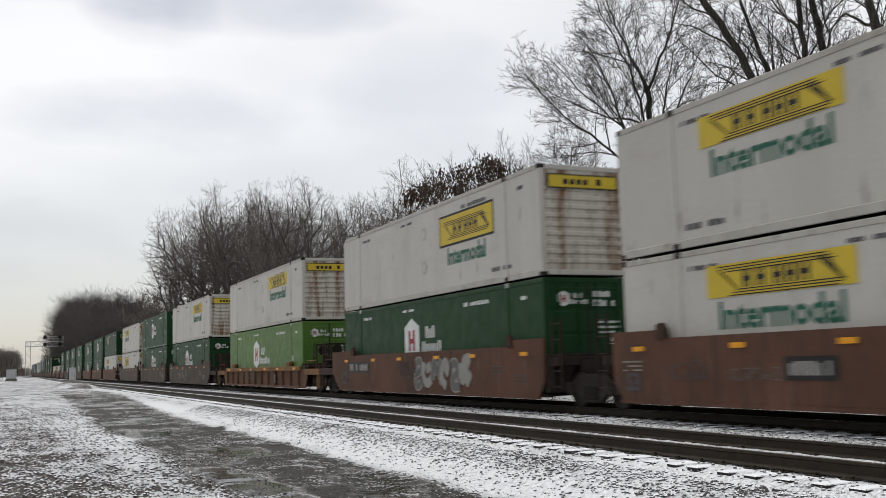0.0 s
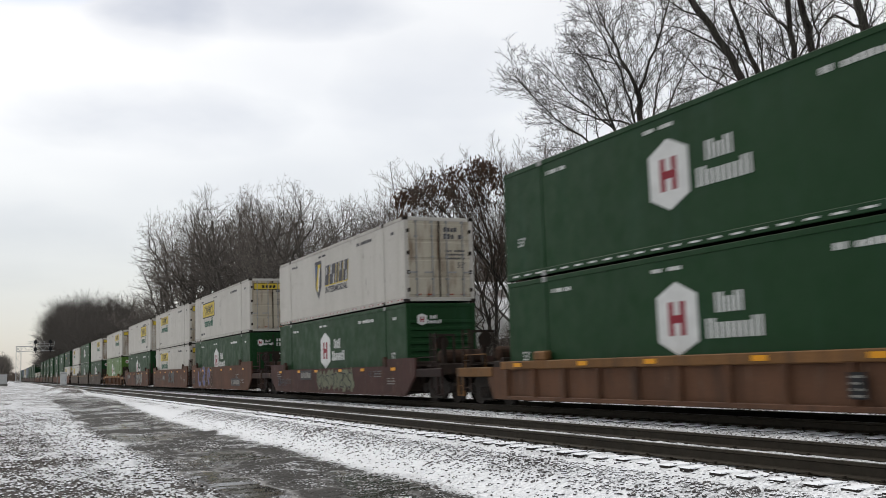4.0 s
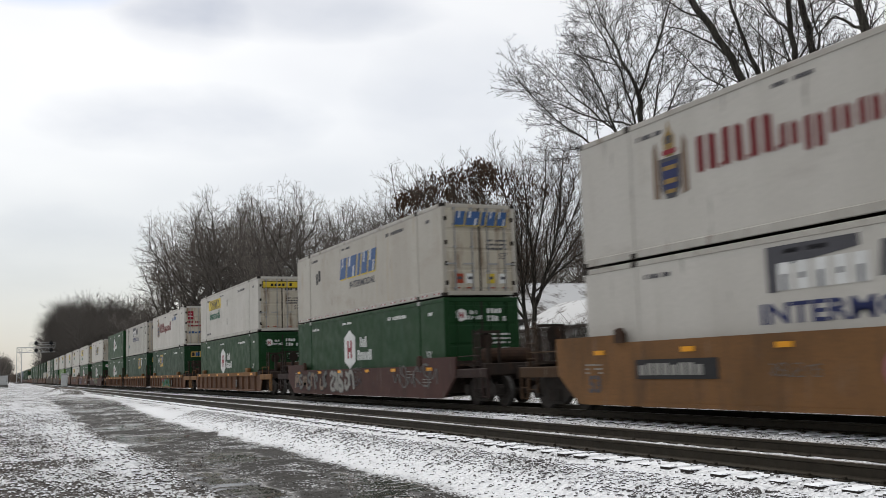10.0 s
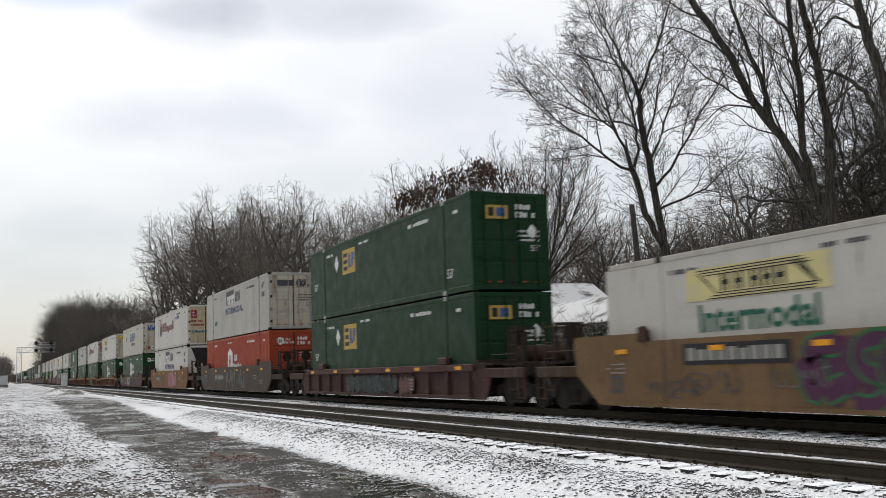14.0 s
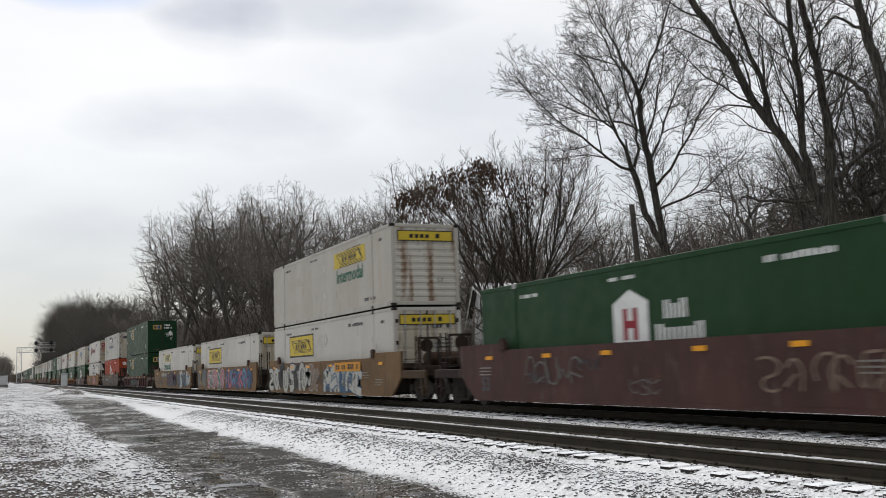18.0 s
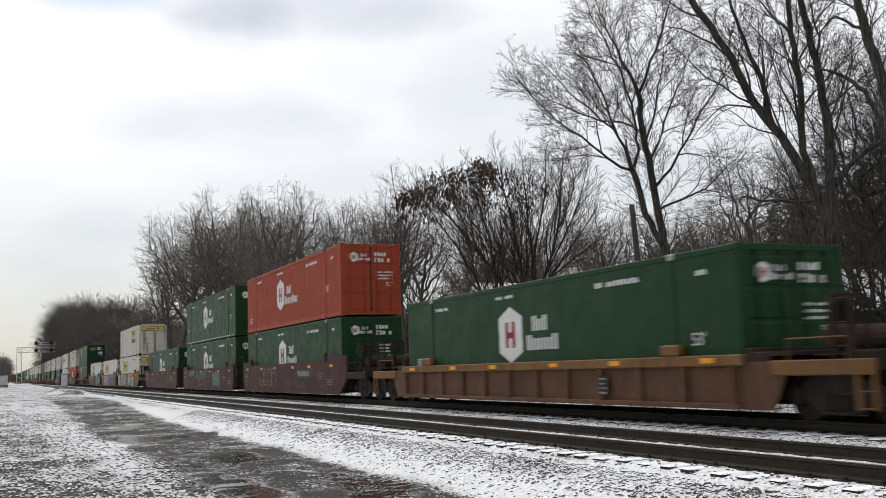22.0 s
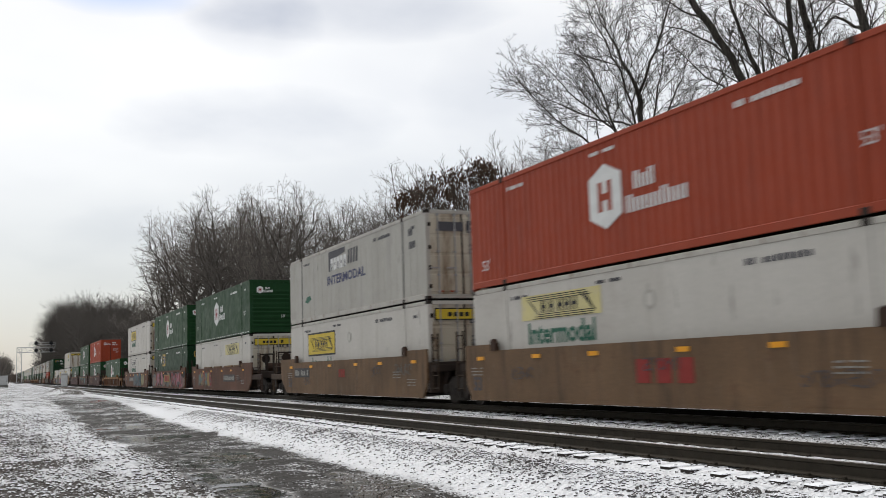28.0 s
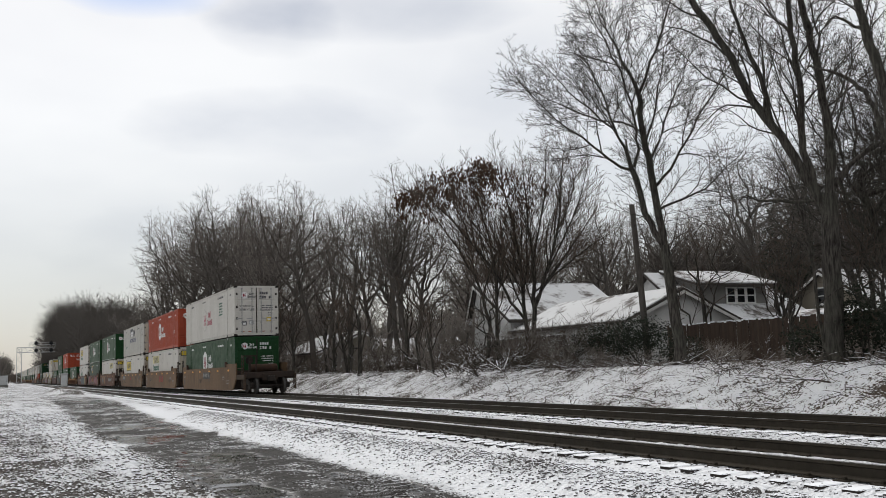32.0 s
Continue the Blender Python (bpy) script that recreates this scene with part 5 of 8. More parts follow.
# ---- board fence ----
WOOD = surface("weathered_fence_wood", (0.066, 0.046, 0.034), (0.044, 0.032, 0.025), 0.9, 0, 1.5, 25, 0.3, 0.01, 0.1, (0.045, 0.036, 0.030), (0.52, 0.75))


def fence(x, ya, yb, height, mat, label):
    ob = thing("board_fence", label, "fence", "garden fences")
    rng = random.Random(int(ya))

    def board():
        return Geo().prism([(-0.07, 0), (0.07, 0), (0.07, height - 0.04), (0.035, height), (-0.035, height), (-0.07, height - 0.04)], "x", -0.012, 0.012).mesh("board", mat)

    def cap():
        return Geo().prism([(-0.06, height - 0.02), (0.06, height - 0.02), (0.04, height + 0.035), (-0.035, height + 0.04)], "x", -0.02, 0.02).mesh("snow_cap", SNOW)
    me, cp = board(), cap()
    n = int((yb - ya) / 0.15)
    for k in range(n):
        y = ya + k * 0.15
        b = part("board", me, ob, "", pose(x + rng.uniform(-0.006, 0.006), y, ground_z(x, y) - 0.05 + rng.uniform(-0.03, 0.03), rng.uniform(-1, 1), 0, 0))
        if rng.random() < 0.75:
            part("snow_cap", cp, b)
    for y in np.arange(ya, yb, 2.4):
        part("post", Geo().cbox(x + 0.03, x + 0.13, y - 0.05, y + 0.05, ground_z(x, y) - 0.1, ground_z(x, y) + height - 0.1, 0.01).mesh("post", mat), ob)
    for dz in (0.35, height - 0.4):
        part("rail", Geo().box(x + 0.012, x + 0.05, ya, yb, ground_z(x, ya) + dz, ground_z(x, ya) + dz + 0.09).mesh("rail", mat), ob)


fence(28.0, 24.0, 37.5, 1.72, WOOD, "tall weathered brown board fence topped with snow")
fence(26.4, 44.0, 52.5, 1.7, GREYWOOD, "weathered grey board fence behind the trees")


# ---- posts, signals and cabinets ----
def utility_pole():
    ob = thing("utility_pole", "old wooden utility pole leaning among the trees", "pole", at=Matrix.Translation((27.0, 37.6, 0.9)))
    part("mast", Geo().tube([(0, 0, -0.3), (-0.15, 0.1, 3.5), (-0.33, 0.2, 7.4)], [0.16, 0.145, 0.12], 10, 0, True).mesh("mast", GREYBARK), ob)
    for k, (z, end) in enumerate(((7.6, 9.6), (7.3, 9.0))):
        a, b = Vector((26.6, 37.7, z)), Vector((34.0, 12.0, end))
        pts = [a.lerp(b, t / 12) - Vector((0, 0, 1.2 * (t / 12) * (1 - t / 12) * 2)) for t in range(13)]
        cab = tagged(new("cable", Geo().tube(pts, 0.012, 4).mesh("cable", DARK)), "thin black overhead cable from the pole", "cable", "overhead cables")


utility_pole()

ALU = surface("weathered_aluminium", (0.46, 0.47, 0.47), (0.36, 0.37, 0.37), 0.55, 0.15, 2, 20, 0.1, 0.01)


def signal_bridge(x0, x1, y, z0):
    ob = thing("signal_bridge", "grey lattice signal bridge reaching over both tracks", "signal")

    def lattice(p, q, w, n):
        p, q = Vector(p), Vector(q)
        d = (q - p).normalized()
        s = Vector((0, 1, 0))
        u = d.cross(s).normalized()
        g = Geo()
        c = [(s * a + u * b) * w / 2 for a in (-1, 1) for b in (-1, 1)]
        for k in c:
            g.tube([p + k, q + k], 0.07, 4)
        for i in range(n):
            a, b = p.lerp(q, i / n), p.lerp(q, (i + 1) / n)
            for m, o in ((0, 1), (2, 3), (0, 2), (1, 3)):
                g.tube([a + c[m if i % 2 else o], b + c[o if i % 2 else m]], 0.045, 3)
        return g
    part("mast", lattice((x0, y, z0), (x0, y, 9.9), 1.2, 9).mesh("mast", ALU), ob)
    part("beam", lattice((x0 - 0.6, y, 9.2), (x1, y, 9.2), 1.3, 10).mesh("beam", ALU), ob)
    g = Geo()
    for z in (10.5, 11.1):
        g.tube([(x0 + 2.5, y - 0.6, z), (x1, y - 0.6, z)], 0.04, 4)
    for x in np.linspace(x0 + 2.5, x1, 6):
        g.tube([(x, y - 0.6, 9.8), (x, y - 0.6, 11.1)], 0.04, 4)
    part("handrail", g.mesh("handrail", ALU), ob)
    for x in (9.2, 12.9):
        part("signal_post", Geo().tube([(x, y - 0.9, 8.0), (x, y - 0.9, 11.6)], 0.08, 6, 0, True).mesh("signal_post", DARK), ob)
        for z in (9.0, 10.9):
            hd = part("signal_head", Geo().disc((x, y - 1.0, z), "y", 0.50, 0.06, 20).mesh("signal_head", DARK), ob, "round black signal head")
            for k in range(3):
                part("lens", Geo().disc((x + 0.25 * math.sin(k * 2.1), y - 1.08, z + 0.25 * math.cos(k * 2.1)), "y", 0.1, 0.1, 10).mesh("lens", GLASS), hd)
    part("footing", Geo().cbox(x0 - 1.0, x0 + 1.0, y - 1.0, y + 1.0, -0.3, z0 + 0.1, 0.05).mesh("footing", TRIM), ob)


signal_bridge(5.1, 13.9, 287.0, 0.4)


def cabinet(x, y, w, d, h, label, name="relay_cabinet"):
    z = ground_z(x, y)
    ob = thing(name, label, "cabinet", "trackside cabinets", at=Matrix.Translation((x, y, z)))
    part("body", Geo().cbox(-w / 2, w / 2, -d / 2, d / 2, 0.3, h, 0.03).mesh("body", ALU), ob)
    part("lid", Geo().prism([(-w / 2 - 0.05, h), (w / 2 + 0.05, h), (w / 2, h + 0.1), (-w / 2, h + 0.1)], "y", -d / 2 - 0.05, d / 2 + 0.05).mesh("lid", ALU), ob)
    part("base", Geo().box(-w / 2 - 0.08, w / 2 + 0.08, -d / 2 - 0.08, d / 2 + 0.08, -0.2, 0.3).mesh("base", TRIM), ob)
    dr = part("door", Geo().cbox(-w / 2 + 0.05, w / 2 - 0.05, -d / 2 - 0.025, -d / 2, 0.38, h - 0.06, 0.008).mesh("door", ALU), ob)
    part("handle", Geo().box(w / 2 - 0.16, w / 2 - 0.12, -d / 2 - 0.06, -d / 2 - 0.025, 0.7, 0.9).mesh("handle", DARK), dr)


cabinet(6.25, 110.0, 0.62, 0.5, 1.55, "grey metal relay cabinet beside the track")
cabinet(0.6, 150.0, 1.3, 1.0, 1.5, "pale metal trackside cabinet in the snow")
mk = thing("marker_post", "thin grey marker post beside the track", "post", at=Matrix.Translation((5.55, 108.0, ground_z(5.55, 108))))
part("stake", Geo().box(-0.05, 0.05, -0.04, 0.04, -0.2, 1.45).mesh("stake", TRIM), mk)


def left_trees():
    rng = random.Random(77)
    for x, y, s in ((-1.5, 330, 0.62), (1, 345, 0.6), (-0.2, 338, 0.66), (0.8, 322, 0.56), (-1.2, 318, 0.6), (2.0, 334, 0.56), (-0.6, 346, 0.64), (1.2, 352, 0.62), (-2.2, 342, 0.62), (0.2, 356, 0.64), (3.0, 344, 0.5), (2.2, 352, 0.55), (0.4, 328, 0.6), (-3, 336, 0.62), (1.6, 360, 0.6), (-9, 335, 0.7), (-14, 320, 0.65), (3.5, 380, 0.5), (-22, 300, 0.7), (-2, 400, 0.6), (-32, 280, 0.7)):
        plant(SHAPES[rng.randrange(6)], x, y, ground_z(x, y) - 0.2, s, rng.random() * 6, "small bare tree far beyond the road")
    g = Geo()
    for k in range(260):
        x, y = rng.uniform(-130, 22), rng.uniform(620, 900)
        h = rng.uniform(5, 9)
        base = Vector((x, y, ground_z(x, y)))
        for j in range(30):
            q = base + Vector((rng.gauss(0, 1.2), 0, h * rng.uniform(0.0, 0.6)))
            d = Vector((rng.gauss(0, 0.7), 0, 1)).normalized() * h * rng.uniform(0.2, 0.4)
            g.tube([q, q + d], [0.12, 0.06], 3)
    tagged(new("horizon_woods", g.mesh("horizon_woods", TWIG)), "low grey woods along the horizon", "woodland", "", "stuff")


left_trees()


# ---- the train ----
BLUSH = plain("faded_red_tape", (0.30, 0.10, 0.10), 0.5)
BLOOD = plain("dark_red_lettering", (0.15, 0.022, 0.024), 0.55)
HALF, TALL, WIDE = 8.077, 2.896, 1.2955      # a 53 ft high-cube box: half length, height, half width
LANE = 13.645                                # centre line of the far track


def on_side(u, z, out=1.283):
    """A flat thing on the flank that faces the road: u metres from the front end, z above the base."""
    return Matrix(((0, 0, -1, -out), (-1, 0, 0, HALF - u), (0, 1, 0, z), (0, 0, 0, 1)))


def on_rear(x, z, out=8.075):
    return Matrix(((1, 0, 0, x), (0, 0, -1, -out), (0, 1, 0, z), (0, 0, 0, 1)))


def flat(key, shapes, thick=0.004):
    """Shapes: (material, layer, outline in x-y). Each outline becomes a thin plate."""
    def build():
        mats, g = [], Geo()
        for m, layer, poly in shapes:
            if m not in mats:
                mats.append(m)
            g.prism(poly, "z", layer * thick, (layer + 1) * thick, mats.index(m))
        return g.mesh("marking", *mats)
    me = kept(key, build)
    DRAWN[me.name] = (key, shapes)
    return me


def paint_on(name, me, ob, label, at):
    """Puts a marking on a box: one mesh, or a plate with the bars painted on it as a part under it."""
    key, shapes = DRAWN.get(me.name, (None, ()))
    top = 1 if sum(x[1] <= 1 for x in shapes) <= 2 else 0
    base = [x for x in shapes if x[1] <= top]
    if name in ("emblem", "sign_panel") and 0 < len(base) <= 2 < len(shapes):
        made = part(name, flat((key, "plate"), base), ob, label, at)
        tagged(part("device", flat((key, "device"), [x for x in shapes if x[1] > top]), made), kind="stuff")
        return made
    made = part(name, me, ob, label, at)
    if name in ("lettering", "emblem"):
        tagged(made, kind="stuff")
    return made


def rect(x0, x1, y0, y1, lean=0.0):
    return [(x0, y0), (x1, y0), (x1 + lean * (y1 - y0), y1), (x0 + lean * (y1 - y0), y1)]


def bars(mat, x0, x1, y0, y1, n, seed, gap=0.25, lean=0.0, layer=0):
    """A line of writing that cannot be read, as plain bars."""
    rng, out, w = random.Random(seed), [], (x1 - x0) / n
    for k in range(n):
        a = x0 + k * w
        if rng.random() > 0.12:
            out.append((mat, layer, rect(a, a + w * (1 - gap), y0, y1 - (y1 - y0) * rng.choice((0, 0, 0.15)), lean)))
    return out


def panel_yellow(framed, stale=False):
    ground = STALE if stale else YELLOW
    s = [(DARK, 0, rect(-1.9, 1.9, -0.49, 0.49))] if framed else []
    s.append((ground, 1, rect(-1.83, 1.83, -0.42, 0.42) if framed else rect(-1.86, 1.86, -0.31, 0.31)))
    for k in range(3):
        s.append((DARK, 2, rect(-1.55 + 0.12 * k, 1.25 + 0.1 * k, 0.25 - 0.05 * k, 0.27 - 0.05 * k)))
        s.append((DARK, 2, rect(-1.25 + 0.12 * k, 1.5 + 0.06 * k, -0.30 + 0.05 * k, -0.28 + 0.05 * k)))
        s.append((DARK, 2, [(-1.55 + 0.1 * k, 0.22 - 0.06 * k), (-1.5 + 0.1 * k, 0.22 - 0.06 * k), (-0.95, -0.2), (-1.0, -0.2)]))
        s.append((DARK, 2, [(1.0 + 0.1 * k, 0.2), (1.05 + 0.1 * k, 0.2), (1.62 - 0.05 * k, -0.22 + 0.05 * k), (1.55 - 0.05 * k, -0.22 + 0.05 * k)]))
    for a, b in ((-0.85, -0.62), (-0.48, -0.24), (-0.06, 0.18), (0.26, 0.50), (0.58, 0.84)):
        s.append((DARK, 2, rect(a, a + 0.08, -0.16, 0.16)))
        s.append((DARK, 2, rect(b - 0.07, b, -0.16, 0.16)))
        s.append((DARK, 2, rect(a + 0.08, b - 0.07, -0.05, 0.04)))
    return flat(("yellow", framed, stale), s)


def panel_outline():
    s = [(INK, 0, rect(-1.85, 1.85, -0.32, 0.32)), (WHITE, 1, rect(-1.81, 1.81, -0.28, 0.28))]
    for a in (-0.85, -0.45, 0.0, 0.4, 0.75):
        s.append((INK, 2, rect(a, a + 0.28, -0.16, 0.16)))
        s.append((WHITE, 3, rect(a + 0.1, a + 0.2, -0.16, 0.08)))
    for k in range(4):
        s.append((INK, 2, [(-1.7 + 0.1 * k, 0.22 - 0.05 * k), (-1.64 + 0.1 * k, 0.22 - 0.05 * k), (-0.95, -0.22), (-1.02, -0.22)]))
        s.append((INK, 2, [(1.1, 0.22 - 0.1 * k), (1.65 - 0.1 * k, 0.22 - 0.1 * k), (1.65 - 0.1 * k, 0.18 - 0.1 * k), (1.1, 0.18 - 0.1 * k)]))
    return flat("outlined_panel", s)


def hexagon(w, h, k=1.0):
    a, b = w * k / 2, h * k / 2
    return [(0, b), (-a, b * 0.62), (-a, -b * 0.62), (0, -b), (a, -b * 0.62), (a, b * 0.62)]


def emblem_hex(field, mark, rim=None, size=1.0):
    w, h = 1.22 * size, 1.40 * size
    s = [(rim or field, 0, hexagon(w, h, 1.06)), (field, 1, hexagon(w, h))]
    for x in (-0.27, 0.10):
        s.append((mark, 2, rect(x * size, (x + 0.17) * size, -0.34 * size, 0.34 * size)))
    s.append((mark, 2, rect(-0.10 * size, 0.10 * size, -0.09 * size, 0.07 * size)))
    return flat(("hex", field.name, mark.name, size), s)


def blocks(mat, x0, x1, y0, y1, n, seed, layer=0):
    """A painted name kept to plain upright bars, two to a letter."""
    rng, out, w = random.Random(seed), [], (x1 - x0) / n
    for k in range(n):
        a, b, top = x0 + k * w, x0 + (k + 0.8) * w, y1 - (y1 - y0) * (0.0 if k == 0 else rng.choice((0.22, 0.22, 0.0)))
        t = w * 0.29
        out += [(mat, layer, rect(a, a + t, y0, top)), (mat, layer, rect(b - t, b, y0, top))]
    return out


def two_lines(mat, size=1.0, long=False):
    s = blocks(mat, -0.55 * size, 0.25 * size, 0.06 * size, 0.44 * size, 3, 3) + blocks(mat, -0.85 * size, (1.3 if long else 0.75) * size, -0.42 * size, -0.04 * size, 7 if long else 5, 7)
    return flat(("lines", mat.name, size, long), s)


def panel_square():
    s = [(GOLD, 0, rect(-0.75, 0.75, -0.48, 0.48))]
    s += [(DARK, 1, rect(-0.62, -0.16, z, z + 0.15)) for z in (-0.34, -0.075, 0.19)]
    s += [(BLUE, 1, rect(-0.06 + 0.17 * k, 0.06 + 0.17 * k, -0.26, 0.32, 0.12 * (-1) ** k)) for k in range(3)]
    s += [(BLUE, 1, rect(0.44, 0.56, -0.20, 0.30)), (BLUE, 1, rect(0.56, 0.66, 0.02, 0.30))]
    return flat("square_panel", s)


def wordmark_slanted(ink):
    """A slanted blue name with a yellow edge, kept to plain slabs."""
    s = []
    for x, w, notch in ((-2.0, 0.72, 1), (-1.12, 1.02, 2), (0.08, 0.30, 0), (0.55, 0.62, 1), (1.32, 0.72, 2)):
        for m, dx, dz, lay in ((YELLOW, 0.05, -0.05, 0), (ink, 0, 0, 1)):
            s.append((m, lay, rect(x + dx, x + w + dx, -0.40 + dz, 0.40 + dz, 0.25)))
        for k in range(notch):
            a = x + w * (0.45 if notch == 1 else 0.26 + 0.4 * k)
            s.append((PALE, 2, rect(a, a + 0.13 * w, -0.40 if k else 0.02, 0.0 if k else 0.40, 0.25)))
    return flat(("slanted_wordmark", ink.name), s)


def shield():
    return flat("shield", [(INK, 0, [(-0.45, 0.8), (0.45, 0.8), (0.42, -0.3), (0, -0.8), (-0.42, -0.3)]), (YELLOW, 1, [(0.0, 0.65), (0.35, 0.65), (-0.1, -0.5), (-0.3, -0.3)]),
                           (BLUE, 1, [(-0.36, 0.6), (-0.1, 0.6), (-0.34, -0.1)]), (PALE, 2, rect(-0.06, 0.06, -0.5, 0.5, 0.2))])


def crest(k=1.0):
    """A small coat of arms in worn blue, gold and red, kept to plain shapes."""
    s = [(INK, 0, [(-0.34, 0.22), (0.34, 0.22), (0.32, -0.40), (0.16, -0.62), (-0.16, -0.62), (-0.32, -0.40)]), (NAVY, 1, [(-0.26, 0.14), (0.26, 0.14), (0.24, -0.36), (0.1, -0.52), (-0.1, -0.52), (-0.24, -0.36)]),
         (OCHRE, 2, rect(-0.2, 0.2, -0.32, -0.22)), (OCHRE, 2, rect(-0.15, 0.15, -0.52, -0.44)), (OCHRE, 2, rect(-0.22, 0.22, -0.04, 0.05)),
         (SANDY, 0, [(-0.36, -0.6), (-0.58, -0.55), (-0.56, 0.45), (-0.44, 0.62), (-0.36, 0.2)]), (SANDY, 0, [(0.36, -0.6), (0.58, -0.55), (0.56, 0.45), (0.44, 0.62), (0.36, 0.2)]),
         (OCHRE, 0, [(-0.14, 0.24), (0.14, 0.24), (0.19, 0.62), (0.06, 0.78), (0, 1.0), (-0.06, 0.78), (-0.19, 0.62)]), (CRIMSON, 1, rect(-0.22, 0.22, 0.28, 0.38)), (INK, 1, rect(-0.1, 0.1, 0.5, 0.66))]
    return flat(("crest", k), [(m, lift, [(x * k, z * k) for x, z in pts]) for m, lift, pts in s])


def script_letters(w, h):
    """A name in heavy dark red type, kept to plain upright slabs with slanted ends."""
    s, x = [], -w / 2
    for k in range(9):
        tall, wide = h * (1.0 if k in (0, 1, 2, 8) else 0.62), w / (7.6 if k < 3 else 9.8)
        low = -0.16 if k == 4 else 0.0
        for a, b, cut in ((0.0, 0.30, 0.10), (0.46, 0.78, -0.08)):
            p, q = x + wide * a, x + wide * b
            s.append((BLOOD, 0, [(p, low + 0.05), (q - 0.04, low), (q, low + 0.08), (q, tall - 0.06 + cut * 0.4), (p + 0.05, tall), (p, tall - 0.09)]))
        if k < 3:
            s.append((BLOOD, 0.3, rect(x + wide * 0.88, x + wide * 0.97, 0.0, tall * 0.13)))
        x += wide
    return flat(("script", w), s)


def slab_name():
    s = [(INK, 0, [(-2.0, -0.38), (-1.75, -0.38), (-1.75, 0.05), (0.1, 0.22), (0.1, 0.42), (-2.0, 0.42)])]
    for k in range(5):
        s.append((PALE, 1, rect(-1.72 + 0.42 * k, -1.42 + 0.42 * k, -0.36, 0.12)))
        s.append((INK, 2, rect(-1.63 + 0.42 * k, -1.53 + 0.42 * k, -0.36 + 0.18 * (k % 2), -0.08)))
    s += [(INK, 1, rect(0.45 + 0.32 * k, 0.62 + 0.32 * k, -0.30, 0.26, 0.15)) for k in range(4)]
    return flat("slab_name", s)


def flank(kind, side):
    """One side wall; side is -1 for the flank that faces the road."""
    def build():
        g = Geo()
        if kind == "ribbed":
            pts, y, n = [], -HALF + 0.16, 0
            while y < HALF - 0.45:
                pts += [(y, 0.0), (y + 0.10, 0.0), (y + 0.15, 0.02), (y + 0.24, 0.02)]
                y += 0.29
            pts.append((HALF - 0.16, 0.0))
        elif kind == "panels":
            pts, y = [], -HALF + 0.16
            while y < HALF - 0.7:
                pts += [(y, 0.0), (y + 0.585, 0.0), (y + 0.592, 0.012), (y + 0.602, 0.012)]
                y += 0.61
            pts.append((HALF - 0.16, 0.0))
        else:
            pts = [(-HALF + 0.16, 0.0), (-HALF + 1.93, 0.0), (-HALF + 1.94, 0.008), (-HALF + 1.96, 0.008), (-HALF + 1.97, 0.0),
                   (HALF - 1.97, 0.0), (HALF - 1.96, 0.008), (HALF - 1.94, 0.008), (HALF - 1.93, 0.0), (HALF - 0.16, 0.0)]
        vs, fs = [], []
        for y, d in pts:
            vs += [(side * (1.278 - d), y, 0.16), (side * (1.278 - d), y, TALL - 0.11)]
        for i in range(len(pts) - 1):
            q = (2 * i, 2 * i + 1, 2 * i + 3, 2 * i + 2)
            fs.append(q if side < 0 else q[::-1])
        inner = len(vs)
        vs += [(side * 1.225, -HALF + 0.16, 0.16), (side * 1.225, -HALF + 0.16, TALL - 0.11), (side * 1.225, HALF - 0.16, 0.16), (side * 1.225, HALF - 0.16, TALL - 0.11)]
        q = (inner, inner + 2, inner + 3, inner + 1)
        fs.append(q if side < 0 else q[::-1])
        return g.add(vs, fs)
    return build


STAINED = surface("rust_streaked_white_paint", (0.50, 0.48, 0.43), (0.44, 0.41, 0.36), 0.6, 0, 1.2, 14, 0.06, 0.004, 0.12, (0.15, 0.08, 0.038), (0.47, 0.64))
SOILED = surface("soiled_white_paint", (0.45, 0.415, 0.345), (0.39, 0.35, 0.275), 0.6, 0, 1.2, 14, 0.06, 0.004, 0.16, (0.125, 0.075, 0.040), (0.50, 0.70))
PAINTS = {"white": WHITE, "grey": GREY, "cream": CREAM, "green": GREEN, "deep": DEEP, "lime": LIME, "red": RED, "slate": SLATE}
FLANKS = {"white": "plain", "grey": "panels", "cream": "plain", "green": "plain", "deep": "plain", "lime": "plain", "red": "ribbed", "slate": "ribbed"}
WORDS = {"white": "white-painted steel", "grey": "grey-white panelled", "cream": "yellowed white", "green": "green-painted steel", "deep": "dark green painted steel", "lime": "light green painted",
         "red": "orange-red ribbed steel", "slate": "blue-grey ribbed steel"}


